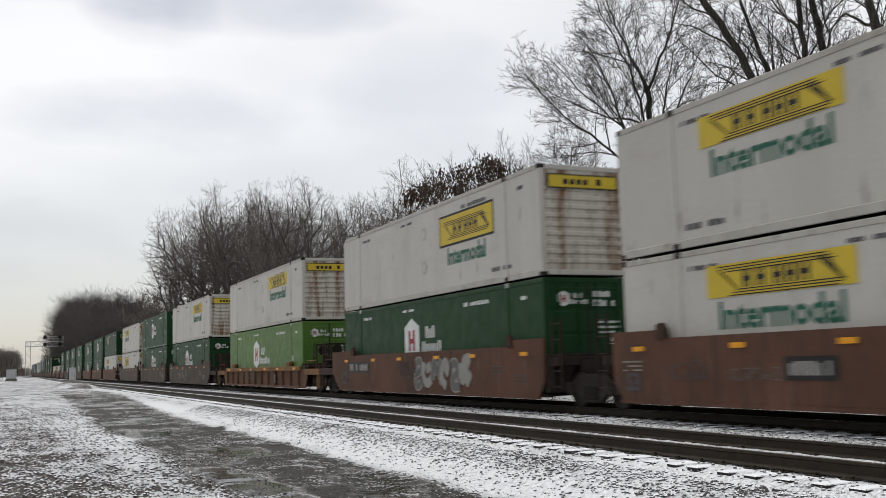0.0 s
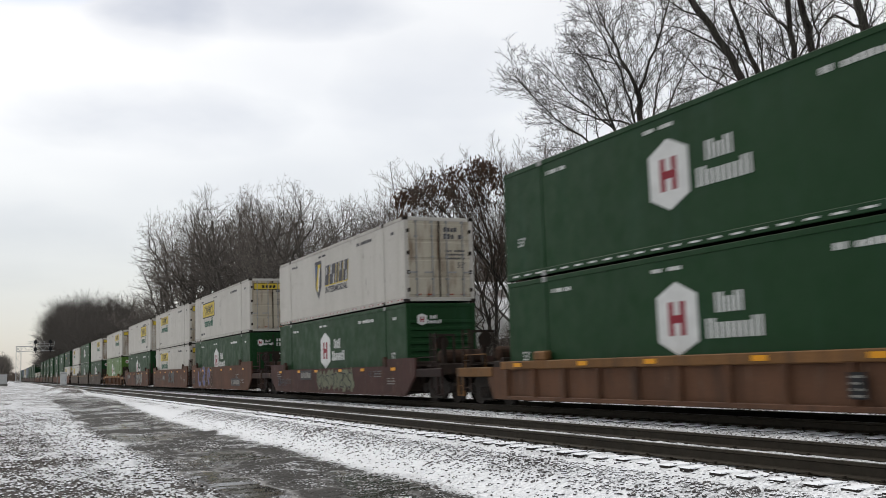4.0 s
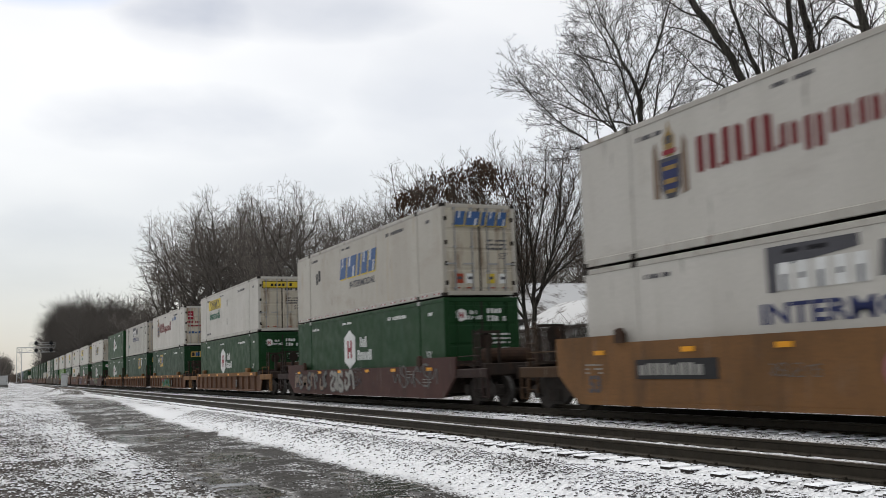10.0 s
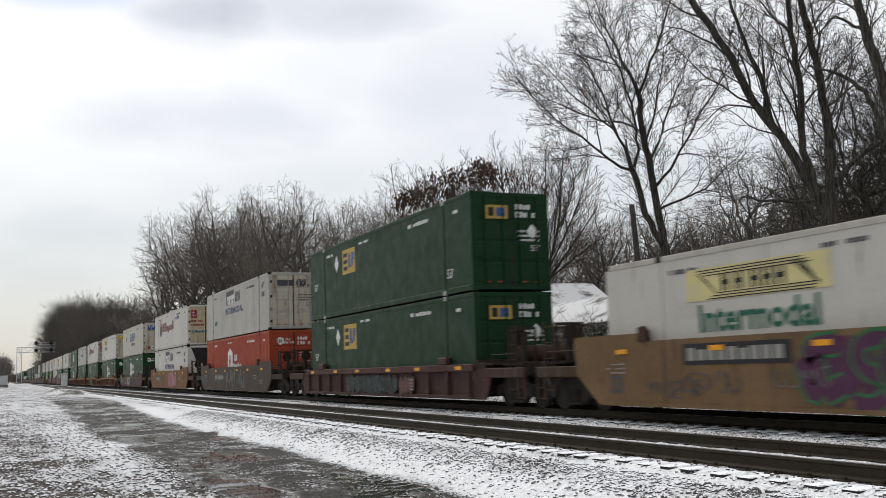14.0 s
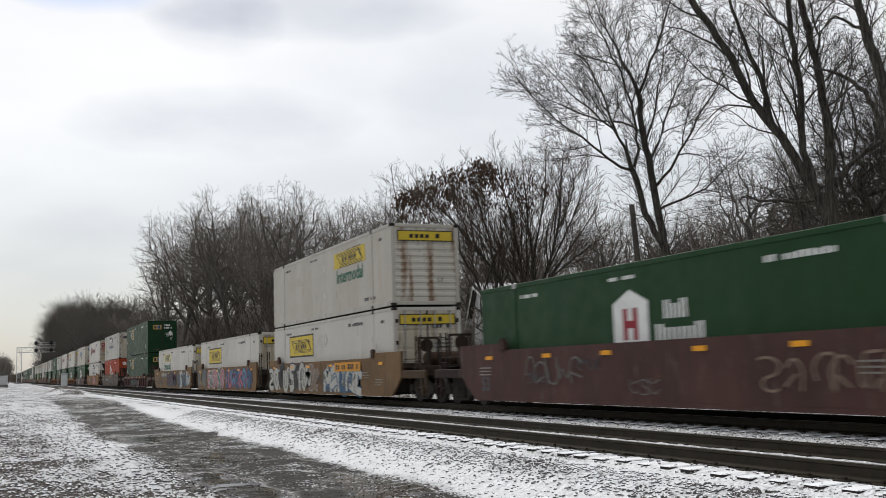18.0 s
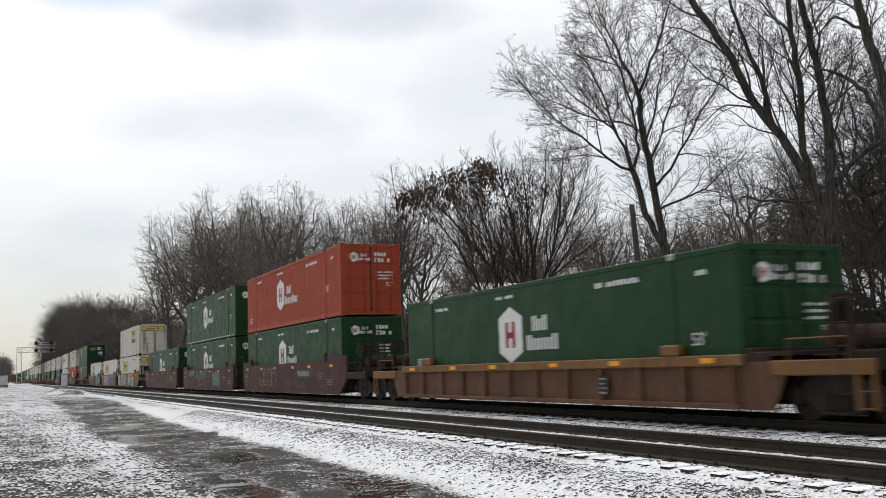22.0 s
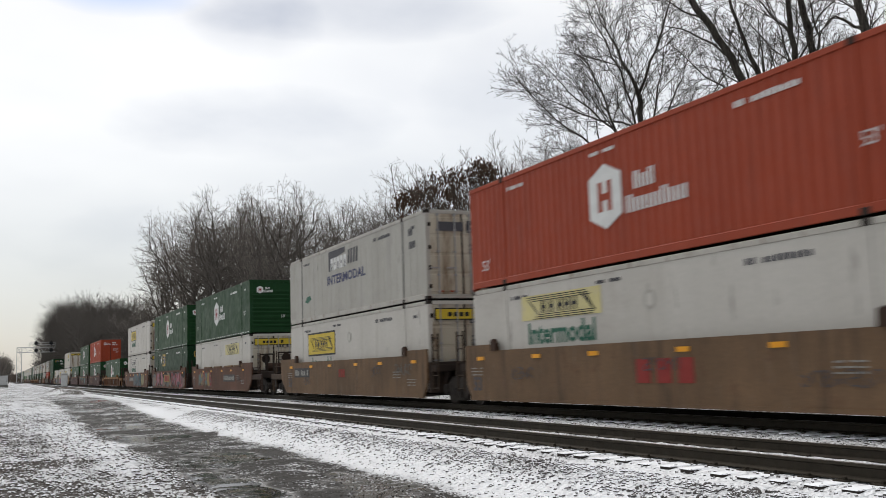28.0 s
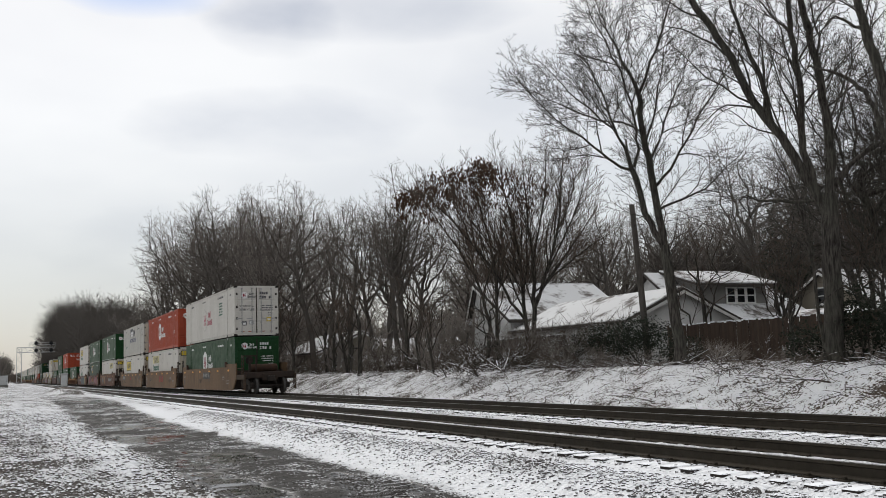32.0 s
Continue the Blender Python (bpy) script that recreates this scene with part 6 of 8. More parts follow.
def markings(ob, mark, base):
    """The signs on the flank that faces the road."""
    def put(me, u, z, label="", name="marking", wide=1.0):
        paint_on(name, me, ob, label, on_side(u, z) @ Matrix.Diagonal((wide, 1, 1, 1)))
    pale = base in ("white", "grey", "cream")
    ink = INK if pale else PALE
    put(flat(("row", ink.name, 1), bars(ink, -0.5, 0.5, -0.04, 0.04, 11, 1)), 6.9, 2.58, "small row of lettering", "lettering")
    put(flat(("row", ink.name, 2), bars(ink, -0.45, 0.45, -0.05, 0.05, 10, 2)), 2.75, 2.52, "row of serial lettering", "lettering")
    put(flat(("row", ink.name, 3), bars(ink, -0.16, 0.16, -0.06, 0.06, 3, 3)), 15.1, 2.45, "", "lettering")
    put(flat(("row", ink.name, 5), bars(ink, -0.85, 0.85, -0.06, 0.06, 11, 6, 0.3)), 12.2, 2.5, "row of serial lettering", "lettering")
    if mark.startswith("sign"):
        u, stale, framed = 11.6 if "far" in mark else 4.72, "stale" in mark, "framed" in mark
        z = 1.92 if framed else 2.20
        if "outline" in mark:
            put(panel_outline(), u, 2.10, "outlined sign panel with dark bars", "sign_panel")
        else:
            put(panel_yellow(framed, stale), u, z, "faded yellow sign panel with dark bars" if stale else "yellow sign panel with dark bars", "sign_panel")
        if "word" in mark:
            put(lettering("Intermodal", 0.72, LEAF, 0.0, 0.02), u, z - (0.84 if framed else 0.68), "green lettering", "lettering", (2.8 if framed else 3.3) / 3.3)
        put(flat(("row", "i", 4), bars(INK, -0.6, 0.6, -0.06, 0.06, 7, 4)), 2.9 if "far" not in mark else 13.9, 0.42, "", "lettering")
        for zz in (2.05, 0.95):
            put(flat(("placard", ), [(GREY, 0, [(0.22 * math.cos(a * math.tau / 12), 0.22 * math.sin(a * math.tau / 12)) for a in range(12)]), (WHITE, 1, hexagon(0.24, 0.3))]), 8.4, zz, "grey placard holder", "placard")
    elif mark == "hex":
        put(emblem_hex(PALE, CRIMSON), 7.17, 1.57, "white hexagon emblem with red bars", "emblem")
        put(two_lines(PALE), 8.9, 1.56, "two lines of white bars", "lettering")
        put(lettering("53'", 0.32, PALE), 0.9, 0.95, "", "lettering")
        put(lettering("53'", 0.36, PALE), 14.9, 1.15, "", "lettering")
    elif mark == "hex_white":
        put(emblem_hex(PALE, RED), 6.95, 1.54, "white hexagon emblem", "emblem")
        put(two_lines(PALE, 1.0, True), 8.6, 1.45, "two lines of white bars", "lettering")
        put(lettering("53'", 0.40, PALE), 0.9, 0.6, "", "lettering")
        put(lettering("53'", 0.36, PALE), 14.4, 1.2, "", "lettering")
    elif mark == "hex_red":
        put(emblem_hex(WHITE, FADED, GREY), 7.15, 1.38, "faint hexagon emblem with red bars", "emblem")
        put(two_lines(FADED), 8.85, 1.42, "two lines of faded red bars", "lettering")
        s = []
        for k in range(5):
            s += bars(LEAF, -0.5, 0.5, 0.35 - 0.17 * k, 0.44 - 0.17 * k, 5, 20 + k)
        put(flat("green_note", s), 12.3, 1.75, "block of faint green lettering", "lettering")
    elif mark in ("square", "square_far"):
        u = 5.15 if mark == "square" else 10.95
        put(panel_square(), u, 2.06, "yellow square sign with dark and blue bars", "sign_panel")
        put(flat("diamond", [(PALE, 0, [(0, 0.33), (-0.26, 0), (0, -0.33), (0.26, 0)])]), u + (-1.5 if mark == "square" else 1.45), 2.1, "white diamond placard", "placard")
        put(lettering("53'", 0.40, PALE), 0.8, 1.35, "", "lettering")
        put(lettering("53'", 0.40, PALE), 14.6, 0.62, "", "lettering")
    elif mark in ("slant", "slant_shield"):
        put(wordmark_slanted(BLUE if mark == "slant" else INK), 8.13 if mark == "slant" else 8.7, 1.82 if mark == "slant" else 1.72, "slanted blue and yellow letter shapes", "lettering", 1.0 if mark == "slant" else 0.72)
        put(lettering("INTERMODAL", 0.34, INK, 0.2, 0.008), 8.7, 1.1, "", "lettering", 1.35)
        if mark == "slant_shield":
            put(shield(), 6.35, 1.62, "dark shield emblem", "emblem")
        else:
            put(flat("vent", [(DARK, 0, rect(-0.3, -0.05, -0.25, 0.2)), (DARK, 0, rect(0.05, 0.32, -0.15, 0.3))]), 3.2, 1.76, "black placard holders", "placard")
    elif mark.startswith("script"):
        put(crest(), 3.4, 1.72, "heraldic crest in blue and gold", "emblem")
        put(script_letters(5.7, 0.75), 7.1, 1.42, "dark red heavy bars", "lettering")
        put(flat("thin_word", bars(BLUE, -1.7, 1.7, -0.14, 0.14, 9, 31, 0.25, 0.2)), 11.5, 2.25, "thin blue lettering", "lettering")
    elif mark.startswith("slab"):
        put(slab_name(), 7.95, 2.27, "dark slab with pale bars", "emblem")
        put(lettering("INTERMODAL", 0.5, NAVY, 0.0, 0.012), 8.03, 1.50, "blue lettering", "lettering", 1.5)
        put(flat("leaf_mark", [(LEAF, 0, [(-0.45, -0.1), (0.0, -0.17), (0.5, -0.02), (0.3, 0.14), (-0.1, 0.12)])]), 2.9, 0.98, "small green mark", "emblem")
        put(flat("code", bars(INK, -0.3, 0.3, 0.1, 0.34, 3, 8) + bars(INK, -0.25, 0.3, -0.34, -0.1, 3, 9)), 15.0, 2.1, "", "lettering")


def rear_end(ob, base, ribs, paint, mark, near):
    nose = mark.endswith("nose")
    if nose:
        part("end_wall", kept("nose_wall", lambda: Geo().cbox(-1.17, 1.17, -8.04, -7.95, 0.16, TALL - 0.12, 0.01).mesh("end_wall", WHITE)), ob, "plain white end wall")
        part("cooling_unit", kept("nose_unit", lambda: Geo().prism([(-1.02, TALL - 0.16), (-0.62, 1.72), (-0.45, 1.62), (0.45, 1.62), (0.62, 1.72), (1.02, TALL - 0.16)], "y", -8.075, -8.03).mesh("cooling_unit", DARK)), ob, "black tapering recess at the head of the box")
        part("hatch", kept("nose_hatch", lambda: Geo().cbox(-0.32, 0.12, -8.07, -8.03, 0.55, 1.30, 0.01).mesh("hatch", DARK)), ob, "small black hatch")
        return
    if ribs:
        def build():
            line = [(-7.95, 0.16), (-8.031, 0.16)]
            for k in range(9):
                z = 0.32 + k * 0.235
                line += [(-8.031, z), (-8.068, z + 0.035), (-8.068, z + 0.115), (-8.031, z + 0.15)]
            return Geo().prism(line + [(-8.031, TALL - 0.12), (-7.95, TALL - 0.12)], "x", -1.17, 1.17).mesh("end_wall", STAINED if base in ("white", "cream") else paint)
        part("end_wall", kept(("ribwall", base), build), ob, "end wall pressed in level ribs")
    else:
        def leaf():
            line = [(-7.99, 0.17), (-8.045, 0.17)]
            for k in range(4):
                z = 0.24 + k * 0.62
                line += [(-8.045, z), (-8.058, z + 0.03), (-8.058, z + 0.53), (-8.045, z + 0.56)]
            g = Geo().prism(line + [(-8.045, TALL - 0.13), (-7.99, TALL - 0.13)], "x", 0.012, 1.17)
            return g.mesh("door", YELLOWED if mark == "script" else paint if mark == "hex_red" else SOILED if base in ("white", "cream", "grey") else paint)

        def rod():
            g = Geo().tube([(0, -8.105, 0.15), (0, -8.105, TALL - 0.12)], 0.021, 6, 0, True)
            for z in (0.22, 0.75, 1.5, 2.2, TALL - 0.2):
                g.box(-0.05, 0.05, -8.10, -8.05, z, z + 0.06)
            g.box(-0.03, 0.32, -8.125, -8.108, 0.98, 1.03)
            return g.mesh("locking_bar", STEEL if base in ("white", "grey", "cream") else paint)
        for s in (1, -1):
            d = part("door", kept(("leaf", base, mark if mark in ("script", "hex_red") else ""), leaf), ob, "", pose(0, 0, 0) if s > 0 else Matrix.Diagonal((-1, 1, 1, 1)))
            for z in (0.35, 0.95, 1.6, 2.35):
                if near:
                    part("hinge", kept(("hinge", base), lambda: Geo().box(1.10, 1.20, -8.085, -8.05, 0, 0.13).mesh("hinge", GRIME if base in ("white", "cream", "grey") else paint)), d, "iron hinge", Matrix.Translation((0, 0, z)))
            if near:
                part("gasket", kept("gasket", lambda: Geo().box(0.0, 0.03, -8.064, -8.04, 0.17, TALL - 0.13).mesh("gasket", GRIME)), d, "black rubber door seal")
            for x in (0.27, 0.86):
                part("locking_bar", kept(("rod", base), rod), d, "upright steel locking bar", Matrix.Translation((x, 0, 0)))
    def put(me, x, z, label="", name="marking", out=8.09):
        paint_on(name, me, ob, label, on_rear(x, z, out) @ Matrix.Diagonal((0.44, 0.55, 1, 1) if out > 8.12 else (1, 1, 1, 1)))
    ink = INK if base in ("white", "grey", "cream") else PALE
    if mark.startswith("sign"):
        put(flat("rear_sign", [(DARK, 0, rect(-1.06, 1.06, -0.19, 0.19)), (YELLOW, 1, rect(-1.02, 1.02, -0.155, 0.155))] + bars(DARK, -0.6, 0.6, -0.08, 0.08, 6, 5, 0.3, 0.0, 2)), 0.0, 2.46, "yellow sign with dark bars", "sign_panel")
    elif mark.startswith("hex"):
        put(emblem_hex(PALE, RED if base == "red" else CRIMSON, None, 0.27), -0.72, 2.35, "small hexagon emblem", "emblem")
        put(two_lines(ink, 0.33), -0.25, 2.35, "", "lettering")
    elif mark.startswith("square"):
        put(flat("rear_square", [(GOLD, 0, rect(-0.36, 0.36, -0.2, 0.2)), (DARK, 1, rect(-0.28, -0.1, -0.13, 0.13)), (BLUE, 1, rect(-0.02, 0.27, -0.13, 0.13))]), -0.45, 2.3, "small yellow sign", "sign_panel")
        put(flat("rear_diamond", [(PALE, 0, [(0, 0.22), (-0.2, 0), (0, -0.22), (0.2, 0)])]), 0.7, 1.75, "white diamond placard", "placard")
    elif mark == "slant":
        put(wordmark_slanted(BLUE), 0.0, 2.42, "slanted blue letter shapes", "lettering", 8.128)
        for x, m in ((-0.72, RED), (-0.36, PALE), (0.36, YELLOW), (0.78, PALE)):
            put(flat(("notice", m.name), [(m, 0, rect(-0.13, 0.13, -0.15, 0.15)), (INK, 1, rect(-0.08, 0.08, -0.03, 0.06))]), x, 0.55, "small square notice", "placard", 8.068)
    elif mark == "slab":
        put(flat("rear_slab", [(INK, 0, rect(-0.9, 0.0, 0, 0.3))] + bars(INK, 0.1, 0.85, 0.02, 0.24, 4, 15)), 0.05, 2.2, "", "lettering")
    elif mark.startswith("script"):
        put(flat("rear_red", [(CRIMSON, 0, rect(-0.2, 0.2, -0.30, 0.30))] + bars(PALE, -0.15, 0.15, 0.10, 0.16, 4, 61, 0.3, 0.0, 1) + bars(PALE, -0.15, 0.15, -0.12, -0.06, 4, 62, 0.3, 0.0, 1)), -0.82, 2.22, "red panel with pale bars", "sign_panel")
        put(flat("rear_name", bars(CRIMSON, -0.5, 0.5, 0.04, 0.18, 9, 63) + bars(CRIMSON, -0.44, 0.5, -0.22, -0.1, 10, 64)), -0.56, 1.62, "two lines of dark red bars", "lettering", 8.066)
        put(flat("rear_word", bars(BLUE, -1.0, 1.0, -0.08, 0.08, 9, 65, 0.25, 0.2)), 0.02, 0.98, "slanted blue bars", "lettering", 8.066)
        put(crest(0.42), 0.74, 1.98, "heraldic crest in blue and gold", "emblem", 8.066)
    if mark == "hex_red":
        for word, z in (("WARNING", 1.72), ("HIGH CUBE", 1.52)):
            put(lettering(word, 0.17, INK), -0.58, z, "dark warning lettering", "lettering", 8.068)
        for x, z, m in ((-0.72, 0.72, INK), (-0.32, 0.78, STEEL), (0.72, 0.95, YELLOW)):
            put(flat(("sticker", m.name), [(m, 0, rect(-0.14, 0.14, -0.12, 0.12)), (PALE, 1, rect(-0.08, 0.08, -0.07, 0.05))]), x, z, "small square sticker", "placard", 8.07)
    if not ribs and not mark.startswith("script"):
        put(flat(("rear_code", ink.name), bars(ink, -0.42, 0.1, 0.12, 0.27, 4, 41) + bars(ink, -0.42, 0.4, -0.12, 0.05, 6, 42)), 0.6, 2.28, "lines of serial lettering", "lettering", 8.062)
        for k in range(3):
            put(flat(("rear_note", ink.name, k), bars(ink, -0.36, 0.36, -0.03, 0.03, 9, 50 + k)), 0.6, 1.75 - 0.13 * k, "", "lettering", 8.062)
        put(lettering("53'", 0.26, ink), 0.8, 1.25, "", "lettering", 8.068)
        for x in (-0.8, -0.4, 0.4, 0.85):
            put(flat("red_reflector", [(RED, 0, rect(-0.09, 0.09, -0.02, 0.02))]), x, 0.26, "red reflector strip", "reflector", 8.07)
    elif ribs:
        put(lettering("53'", 0.22, ink), 0.55, 0.9, "", "lettering", 8.07)


def container(base, mark, ribs=False, near=True, at=None):
    """A 53 ft freight container, origin at the middle of its base."""
    paint, fl = PAINTS[base], FLANKS[base]
    state = "grimy " if base in ("grey", "cream") else ""
    ob = thing("freight_container", f"{state}{WORDS[base]} freight container riding in a well car", "container", "containers on the train", at=at)

    def posts(x, y):
        def build():
            g = Geo().cbox(-0.075, 0.075, -0.085, 0.085, 0.10, TALL - 0.10, 0.012)
            for z in (0.0, TALL - 0.12):
                g.cbox(-0.088, 0.088, -0.09, 0.09, z, z + 0.12, 0.012, 1)
            return g.mesh("corner_post", paint, GRIME if base in ("white", "cream", "grey") else paint)
        return part("corner_post", kept(("post", base), build), ob, "", Matrix.Translation((x, y, 0)))

    def middle(x, y):
        def build():
            g = Geo().box(-0.02, 0.02, -0.055, 0.055, 0.12, TALL - 0.08)
            for z in (0.0, TALL - 0.13):
                g.cbox(-0.03, 0.03, -0.10, 0.10, z, z + 0.13, 0.008, 1)
            return g.mesh("lifting_post", SMUDGE if base == "grey" else paint, GRIME if base in ("white", "cream", "grey", "red") else STEEL)
        return part("lifting_post", kept(("mid", base), build), ob, "post with dark corner castings", Matrix.Translation((x, y, 0)))

    def rails(z0, z1, b):
        def build():
            return Geo().cbox(-0.03, 0.03, -HALF + 0.09, HALF - 0.09, z0, z1, b).mesh("rail", EDGE if base in ("white", "cream", "grey") else paint)
        return build
    if near:
        for s in (-1, 1):
            part("side_wall", kept(("flank", base, s), lambda: flank(fl, s)().mesh("side_wall", paint)), ob)
            part("top_rail", kept(("top", base), rails(TALL - 0.13, TALL - 0.01, 0.012)), ob, "", Matrix.Translation((s * 1.264, 0, 0)))
            part("bottom_rail", kept(("bottom", base), rails(0.02, 0.19, 0.012)), ob, "", Matrix.Translation((s * 1.264, 0, 0)))
            for y in (-1, 1):
                posts(s * (WIDE - 0.089), y * (HALF - 0.092))
                middle(s * 1.274, y * 6.096)
        part("roof", kept(("roof", base), lambda: Geo().box(-1.24, 1.24, -HALF + 0.1, HALF - 0.1, TALL - 0.05, TALL - 0.015).mesh("roof", paint)), ob)
        part("underframe", kept("underframe", lambda: Geo().box(-1.22, 1.22, -HALF + 0.1, HALF - 0.1, 0.05, 0.16).mesh("underframe", GRIME)), ob)
        part("front_wall", kept(("front", base), lambda: Geo().box(-1.18, 1.18, HALF - 0.12, HALF - 0.05, 0.12, TALL - 0.1).mesh("front_wall", paint)), ob)
        for z in (0.10, TALL - 0.07):
            part("end_sill", kept(("sill", base), lambda: Geo().cbox(-1.2, 1.2, -HALF + 0.02, -HALF + 0.13, -0.065, 0.065, 0.012).mesh("end_sill", paint)), ob, "", Matrix.Translation((0, 0, z)))
        if base == "green" or mark.startswith("slant"):
            def dashes():
                g = Geo()
                for k in range(26 if base == "green" else 17):
                    y = HALF - 0.4 - k * (0.61 if base == "green" else 0.94)
                    if base == "green":
                        g.box(-1.300, -1.296, y - 0.3, y, 0.08, 0.12)
                    else:
                        for j in range(3):
                            g.box(-1.300, -1.296, y - 0.15 * (j + 1), y - 0.15 * j, 0.075, 0.125, (j + 1) % 2)
                return g.mesh("reflective_tape", PALE, BLUSH)
            part("reflective_tape", kept(("tape", base), dashes), ob, "strip of reflective dashes")["kind"] = "stuff"
    else:
        def shell():
            g = Geo().cbox(-1.28, 1.28, -8.02, HALF, 0.0, TALL, 0.02)
            for y in (-6.1, 6.1, HALF - 0.1, -HALF + 0.15):
                g.box(-1.3, 1.3, y - 0.06, y + 0.06, 0.02, TALL - 0.01)
            return g.mesh("box_body", paint)
        part("box_body", kept(("shell", base), shell), ob)
    markings(ob, mark, base)
    if near or not ribs:
        rear_end(ob, base, ribs, paint, mark, near)
    return ob


def wheelset():
    def build():
        g = Geo().tube([(-0.95, 0, 0), (0.95, 0, 0)], 0.075, 10, 0, True)
        for s in (-1, 1):
            x = s * 0.755
            g.tube([(x - 0.062, 0, 0), (x + 0.062, 0, 0)], [0.42, 0.42], 24, 1)
            g.tube([(x - 0.060, 0, 0), (x + 0.060, 0, 0)], [0.416, 0.416], 24, 0, True)
            g.tube([(x - s * 0.078, 0, 0), (x - s * 0.05, 0, 0)], [0.445, 0.445], 24, 0, True)
            for k in range(6):
                a = k * math.tau / 6
                g.disc((x + s * 0.07, 0.2 * math.cos(a), 0.2 * math.sin(a)), "x", 0.035, 0.02, 6)
            g.disc((x + s * 0.12, 0, 0), "x", 0.11, 0.2, 12)
        return g.mesh("wheelset", GRIME, TREAD)
    return kept("wheelset", build)


ROLLING = []     # every wheelset with its distance from the middle of its car


def truck(car, y):
    """A two-axle truck under a car, standing on the rails."""
    def bolster():
        g = Geo().cbox(-1.05, 1.05, -0.22, 0.22, 0.42, 0.72, 0.03).disc((0, 0, 0.76), "z", 0.22, 0.12, 16)
        for s in (-1, 1):
            for yy in (-0.13, 0.13):
                g.tube([(s * 1.0, yy, 0.22), (s * 1.0, yy, 0.44)], 0.07, 8)
        return g.mesh("truck", GRIME)

    def frame_side():
        top = [(-1.16, 0.52), (-1.10, 0.60), (-0.78, 0.62), (-0.45, 0.80), (0.45, 0.80), (0.78, 0.62), (1.10, 0.60), (1.16, 0.52)]
        low = [(1.10, 0.36), (0.72, 0.38), (0.42, 0.15), (-0.42, 0.15), (-0.72, 0.38), (-1.10, 0.36)]
        g = Geo().prism(top + low, "x", -0.07, 0.07)
        g.box(-0.10, 0.10, -0.42, 0.42, 0.14, 0.20)
        for yy in (-0.89, 0.89):
            g.disc((0, yy, 0.45), "x", 0.15, 0.24, 12)
        for yy in (-0.2, 0.0, 0.2):
            g.tube([(-0.085, yy, 0.22), (-0.085, yy, 0.5)], 0.075, 8)
        return g.mesh("side_frame", GRIME)
    t = part("truck", kept("bolster", bolster), car, "grimy two-axle truck", Matrix.Translation((0, y, 0)))
    for s in (-1, 1):
        part("side_frame", kept("side_frame", frame_side), t, "", Matrix.Translation((s * 0.99, 0, 0)))
    for yy in (-0.89, 0.89):
        w = part("wheelset", wheelset(), t, "steel wheels on an axle, worn bright at the rim", Matrix.Translation((0, yy, 0.42)))
        ROLLING.append((w, car, y + yy))


